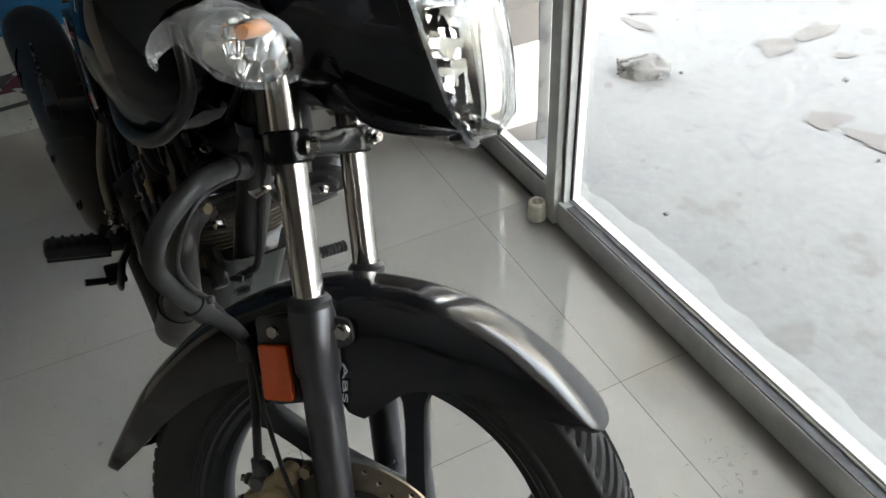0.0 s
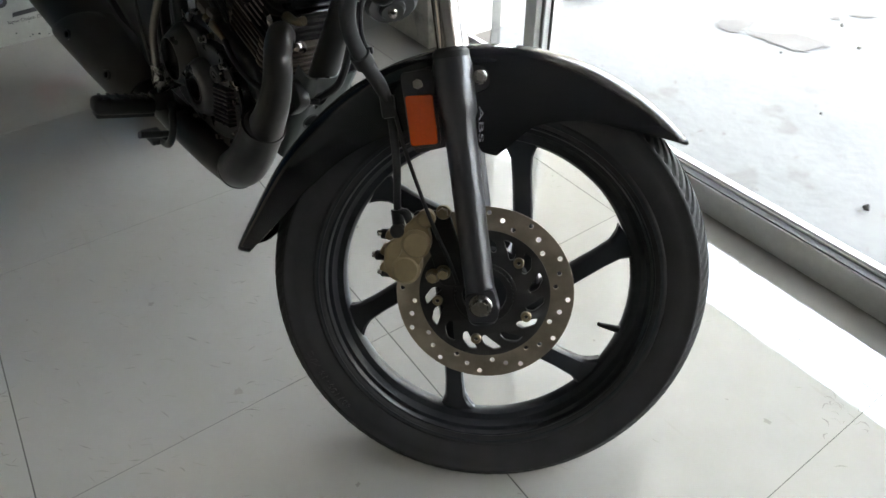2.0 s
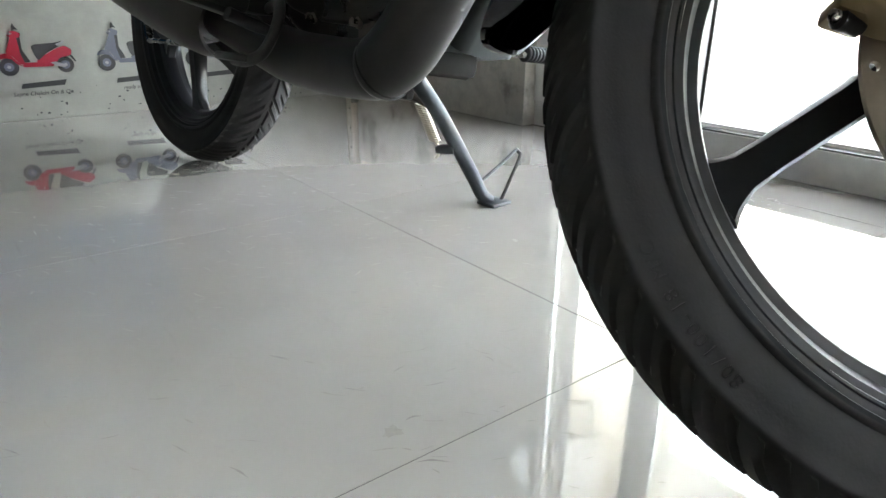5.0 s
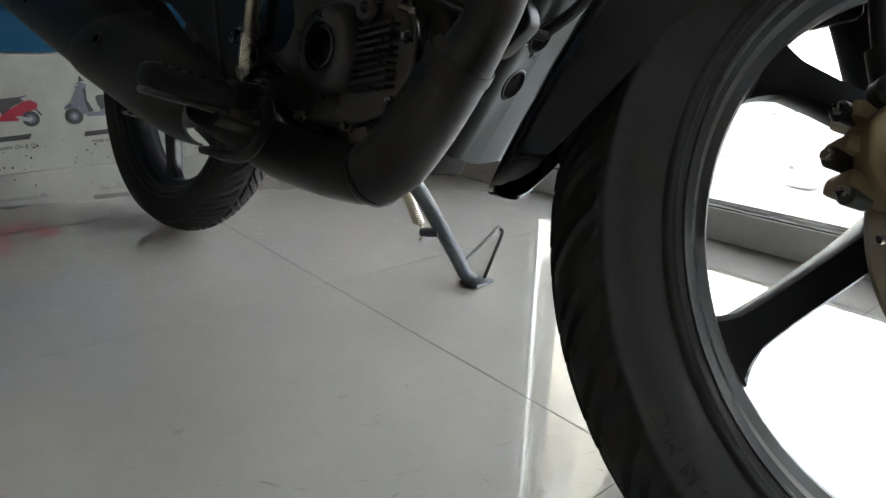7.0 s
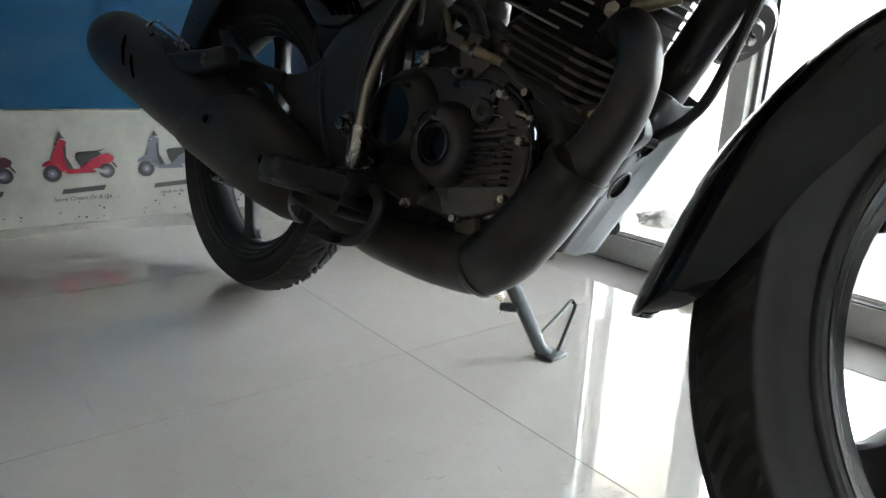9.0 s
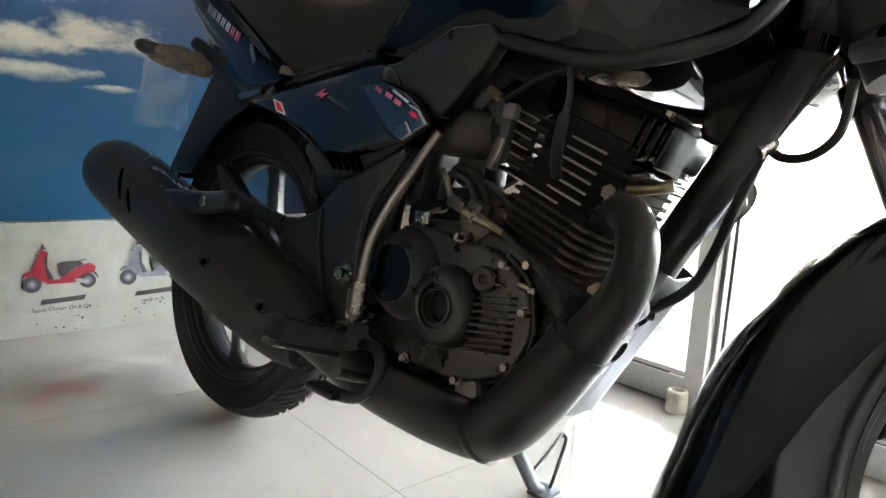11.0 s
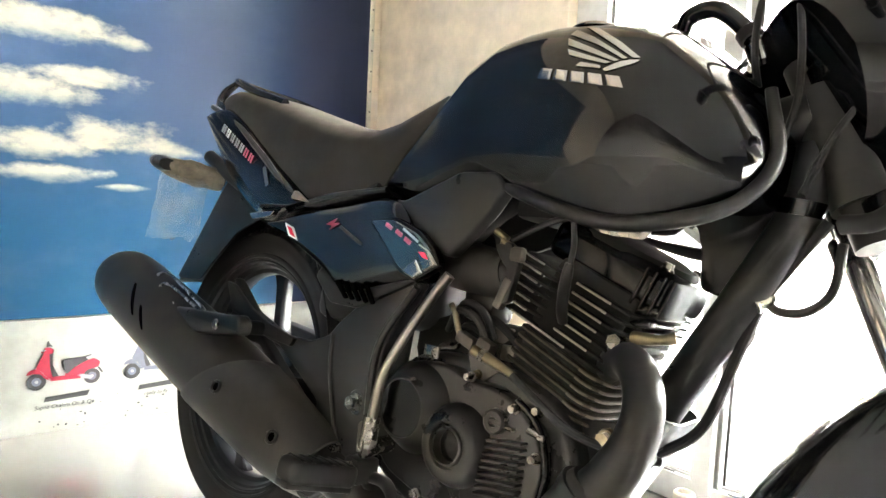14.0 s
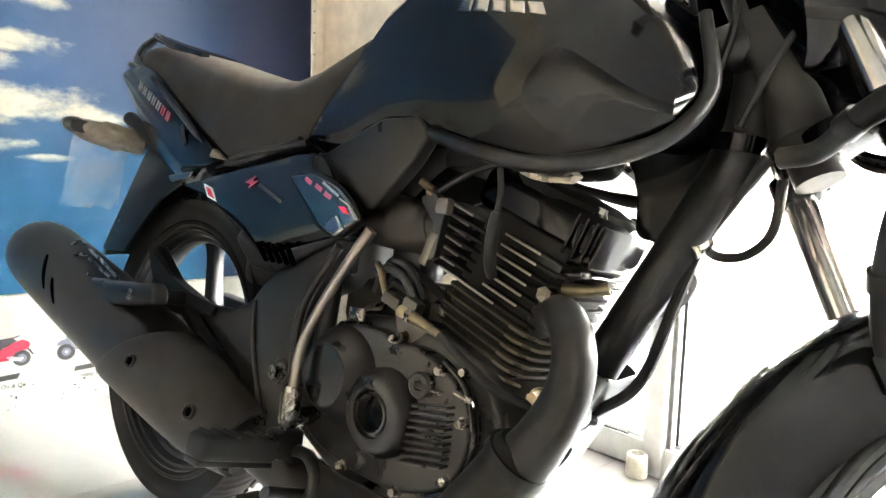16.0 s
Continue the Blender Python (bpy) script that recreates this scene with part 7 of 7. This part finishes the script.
# tail panels and side panels
def bulged(upper, lower, profile, side):
    """A hollow panel between two edges, its outer face bulged by the profile, 10 mm thick."""
    up, lo = [smooth_path([(x, 0, z) for x, z in e], 5) for e in (upper, lower)]
    rings = []
    for a, b in zip(up, lo):
        a, b = Vector(a), Vector(b)
        outer = [(a.x + (b.x - a.x) * u, side * y, a.z + (b.z - a.z) * u) for u, y in profile]
        inner = [(a.x + (b.x - a.x) * u, side * min(y - 0.010, 0.104), a.z + (b.z - a.z) * u) for u, y in reversed(profile)]
        rings.append(outer + inner)
    return shell(rings)


for side in (-1, 1):
    tail = part("tail_panel", bulged([(-0.108, 0.816), (-0.090, 0.829), (-0.060, 0.829), (0.012, 0.799), (0.130, 0.727), (0.235, 0.667), (0.268, 0.651)],
                                     [(-0.114, 0.802), (-0.102, 0.768), (-0.078, 0.734), (-0.014, 0.672), (0.096, 0.612), (0.192, 0.622), (0.267, 0.644)],
                                     [(0.0, 0.108), (0.06, 0.120), (0.18, 0.1295), (0.36, 0.1325), (0.52, 0.1315), (0.66, 0.127), (0.80, 0.116), (0.92, 0.102), (1.0, 0.090)], side), PAINT_BLUE, bike, "glossy blue-black curved tail panel", 60)
    part("chrome_tip", plate(rounded([(0.112, 0.624), (0.192, 0.632), (0.182, 0.621), (0.124, 0.612)], 0.004), side * 0.124, 0.006, 0.002), CHROME, tail)
    part("seat_clip", plate(rounded([(0.246, 0.668), (0.282, 0.650), (0.238, 0.654)], 0.004), side * 0.128, 0.005, 0.002), TAPE, tail, "brown tape scrap")
    for k in range(7):
        x, z = -0.036 + 0.0195 * k, 0.778 - 0.0098 * k
        for dx, dz in ((0.0, 0.0), (0.0080, -0.0040)):
            part("name_bar", plate([(x + dx, z + dz), (x + dx + 0.0066, z + dz + 0.0135), (x + dx + 0.0106, z + dz + 0.0115), (x + dx + 0.0040, z + dz - 0.002)], side * 0.1330, 0.0006, 0), DECAL_GREY if k < 5 else DECAL_ROSE, tail)
    part("small_bars", plate([(0.138, 0.704), (0.145, 0.709), (0.164, 0.677), (0.157, 0.672)], side * 0.1332, 0.0006, 0), INK, tail)
    panel = part("side_panel", bulged([(0.186, 0.612), (0.240, 0.628), (0.292, 0.643), (0.370, 0.655), (0.460, 0.667), (0.512, 0.648), (0.574, 0.566)],
                                      [(0.190, 0.604), (0.262, 0.580), (0.345, 0.545), (0.412, 0.509), (0.470, 0.525), (0.520, 0.539), (0.570, 0.556)],
                                      [(0.0, 0.112), (0.05, 0.125), (0.16, 0.1335), (0.35, 0.1358), (0.6, 0.1358), (0.84, 0.1335), (0.95, 0.125), (1.0, 0.112)], side), PAINT_BLUE, bike, "glossy blue-black side panel with red marks", 60)
    part("panel_lower", plate(rounded([(0.345, 0.552), (0.412, 0.520), (0.546, 0.556), (0.566, 0.560), (0.540, 0.545), (0.440, 0.500), (0.380, 0.500), (0.335, 0.535)], 0.008), side * 0.116, 0.013, 0.005), SATIN, panel)
    # vents: black plates laid on the panel as the slots' inner shade
    for k in range(5):
        part("vent_slot", plate(rounded([(0.398 + 0.017 * k, 0.534), (0.404 + 0.017 * k, 0.537), (0.432 + 0.015 * k, 0.514), (0.426 + 0.015 * k, 0.511)], 0.002), side * 0.1365, 0.002, 0.0005), RECESS_SHADE, panel)
    part("sticker", plate([(0.242, 0.612), (0.268, 0.606), (0.284, 0.586), (0.258, 0.592)], side * 0.1365, 0.0006, 0), DECAL_WHITE, panel)
    part("sticker_mark", plate([(0.250, 0.608), (0.264, 0.604), (0.278, 0.590), (0.262, 0.594)], side * 0.1372, 0.0006, 0), DECAL_RED, panel)
    part("swash", plate(rounded([(0.352, 0.616), (0.378, 0.627), (0.370, 0.619), (0.386, 0.620), (0.362, 0.608), (0.368, 0.615)], 0.002), side * 0.1365, 0.0006, 0), DECAL_ROSE, panel)
    part("faint_bar", plate([(0.385, 0.613), (0.389, 0.617), (0.445, 0.594), (0.442, 0.590)], side * 0.1365, 0.0006, 0), INK, panel)
    part("panel_seam", tube([(0.240, side * 0.118, 0.643), (0.330, side * 0.120, 0.662), (0.460, side * 0.119, 0.676)], 0.005, 8), SATIN, panel)
    badge = part("badge", plate(rounded([(0.455, 0.628), (0.505, 0.632), (0.556, 0.616), (0.585, 0.596), (0.600, 0.578), (0.562, 0.556), (0.530, 0.566)], 0.010), side * 0.132, 0.008, 0.004), BADGE_BLUE, panel, "teal teardrop badge with chrome end")
    part("badge_rim", plate([rounded([(0.450, 0.631), (0.506, 0.636), (0.559, 0.620), (0.589, 0.599), (0.605, 0.578), (0.562, 0.551), (0.527, 0.562)], 0.010)], side * 0.131, 0.0065, 0.002), FACE_BLACK, badge)
    part("badge_end", plate(rounded([(0.561, 0.604), (0.584, 0.595), (0.602, 0.578), (0.580, 0.566), (0.566, 0.584)], 0.003), side * 0.1345, 0.0075, 0.003), CHROME, badge)
    part("badge_end", plate(rounded([(0.562, 0.583), (0.578, 0.565), (0.562, 0.555), (0.538, 0.563), (0.548, 0.574)], 0.003), side * 0.1335, 0.0075, 0.003), CHROME, badge)
    part("badge_mark", plate(rounded([(0.566, 0.592), (0.578, 0.592), (0.586, 0.583), (0.576, 0.585)], 0.002), side * 0.1425, 0.0012, 0.0004), DECAL_RED, badge)
    for x, z in ((0.492, 0.622), (0.514, 0.614), (0.533, 0.605)):
        part("badge_bar", plate([(x, z), (x + 0.003, z + 0.0050), (x + 0.016, z - 0.001), (x + 0.013, z - 0.006)], side * 0.1402, 0.0006, 0), DECAL_ROSE, badge)
    part("badge_bar", plate([(0.528, 0.619), (0.530, 0.6215), (0.562, 0.606), (0.560, 0.6035)], side * 0.1402, 0.0006, 0), DECAL_GREY, badge)
part("tail_bridge", shell([[(x, w * math.cos(a), z + h * math.sin(a)) for a in [2 * math.pi * k / 18 for k in range(18)]] for x, w, z, h in ((-0.150, 0.075, 0.800, 0.022), (-0.120, 0.105, 0.805, 0.034), (-0.02, 0.108, 0.770, 0.040), (0.10, 0.106, 0.690, 0.046))]), SATIN, bike)
lamp = part("tail_lamp", shell([[(x, w * math.cos(a), z + h * math.sin(a)) for a in [2 * math.pi * k / 18 for k in range(18)]] for x, w, z, h in ((-0.172, 0.050, 0.785, 0.016), (-0.165, 0.072, 0.788, 0.024), (-0.145, 0.080, 0.795, 0.026))]), DECAL_RED, bike, "red tail lamp")

# grab rail, rear indicator in a torn wrapper
grab = part("grab_rail", tube([(0.087, -0.080, 0.841), (-0.008, -0.086, 0.867), (-0.098, -0.080, 0.897), (-0.153, -0.050, 0.911), (-0.166, 0.0, 0.913), (-0.153, 0.050, 0.911), (-0.098, 0.080, 0.897), (-0.008, 0.086, 0.867), (0.087, 0.080, 0.841)], 0.0085, 14), PAINT, bike, "black tubular grab rail")
for side in (-1, 1):
    part("rail_foot", tube([(-0.113, side * 0.074, 0.901), (-0.138, side * 0.086, 0.878), (-0.138, side * 0.094, 0.849), (-0.093, side * 0.098, 0.821)], [0.009, 0.013, 0.013, 0.011], 12, flat=0.7), PAINT, grab)
    part("rail_bolt", bolt((-0.086, side * 0.108, 0.821), (0, side, 0.3), 0.006, 0.006), STEEL, grab)
side = -1
ri = part("rear_indicator", tube([(-0.110, side * 0.070, 0.690), (-0.125, side * 0.120, 0.692), (-0.140, side * 0.165, 0.698)], [0.011, 0.010, 0.012], 12), SATIN, bike, "rear indicator in torn plastic")
part("lens", shell([[(x, side * y + wy * math.cos(a), z + hz * math.sin(a)) for a in [2 * math.pi * k / 16 for k in range(16)]] for x, y, wy, z, hz in ((-0.182, 0.186, 0.008, 0.708, 0.006), (-0.168, 0.188, 0.018, 0.706, 0.013), (-0.145, 0.188, 0.022, 0.702, 0.016), (-0.130, 0.184, 0.018, 0.700, 0.012))]), SATIN, ri)
sheet, back = [], []
for i in range(13):
    t = i / 12
    row, rowb = [], []
    for k in range(15):
        u = k / 14
        w = noise.noise((u * 3.1, t * 3.7, side * 2.0)) + 0.5 * noise.noise((u * 8, t * 8, side))
        ragged = 0.016 * noise.noise((u * 9, 3.0, side)) if i == 12 else 0.0
        p = Vector((-0.128 + 0.034 * u - 0.006 * t * (1 - u) + 0.012 * w, side * (0.196 - 0.085 * u + 0.004 * t), 0.684 - 0.006 * u - (0.134 - 0.018 * u) * t + ragged + 0.004 * w))
        row.append(p)
        rowb.append(p + Vector((0.0006, 0, 0)))
    sheet.append(row + list(reversed(rowb)))
part("wrapping", shell(sheet), FILM, ri, "torn clear plastic hanging down")
tape = []
for i in range(14):
    t = i / 13
    c = Vector((-0.092 - 0.060 * t, side * (0.088 + 0.104 * t), 0.686 + 0.014 * t))
    r = (0.019 + 0.005 * math.sin(4 * t)) * (1.0 if i < 13 else 0.5)
    tape.append([(c.x + r * 0.9 * math.cos(a) * (1 + 0.28 * noise.noise((math.cos(a) * 2, math.sin(a) * 2, t * 6))), c.y, c.z + r * math.sin(a) * (1 + 0.30 * noise.noise((math.cos(a) * 2, math.sin(a) * 2 + 5, t * 6)))) for a in [2 * math.pi * k / 18 for k in range(18)]])
part("wrap_tape", shell(tape), TAPE, ri, "crinkled brown wrapping tape")

# ---- floor tiles, last ----
cut_mesh = finish(box(0, 0, 0, 0.163, PITCH - 0.0013, 0.010))
tile_mesh = finish(box(0, 0, 0, PITCH - 0.0022, PITCH - 0.0013, 0.010))
for i in range(-9, 2):
    for j in range(-8, 3):
        x0, y0 = TX + PITCH * i + PITCH / 2, TY + PITCH * j - PITCH / 2 + PITCH
        if y0 - PITCH / 2 > Y_BACK - 0.05 or y0 + PITCH / 2 < Y_FRONT or x0 - PITCH / 2 > 1.03:
            continue
        t = part("tile", tile_mesh if i < 1 else cut_mesh, TILE, floor)
        t.location = (x0 if i < 1 else 0.907, y0, -0.005)
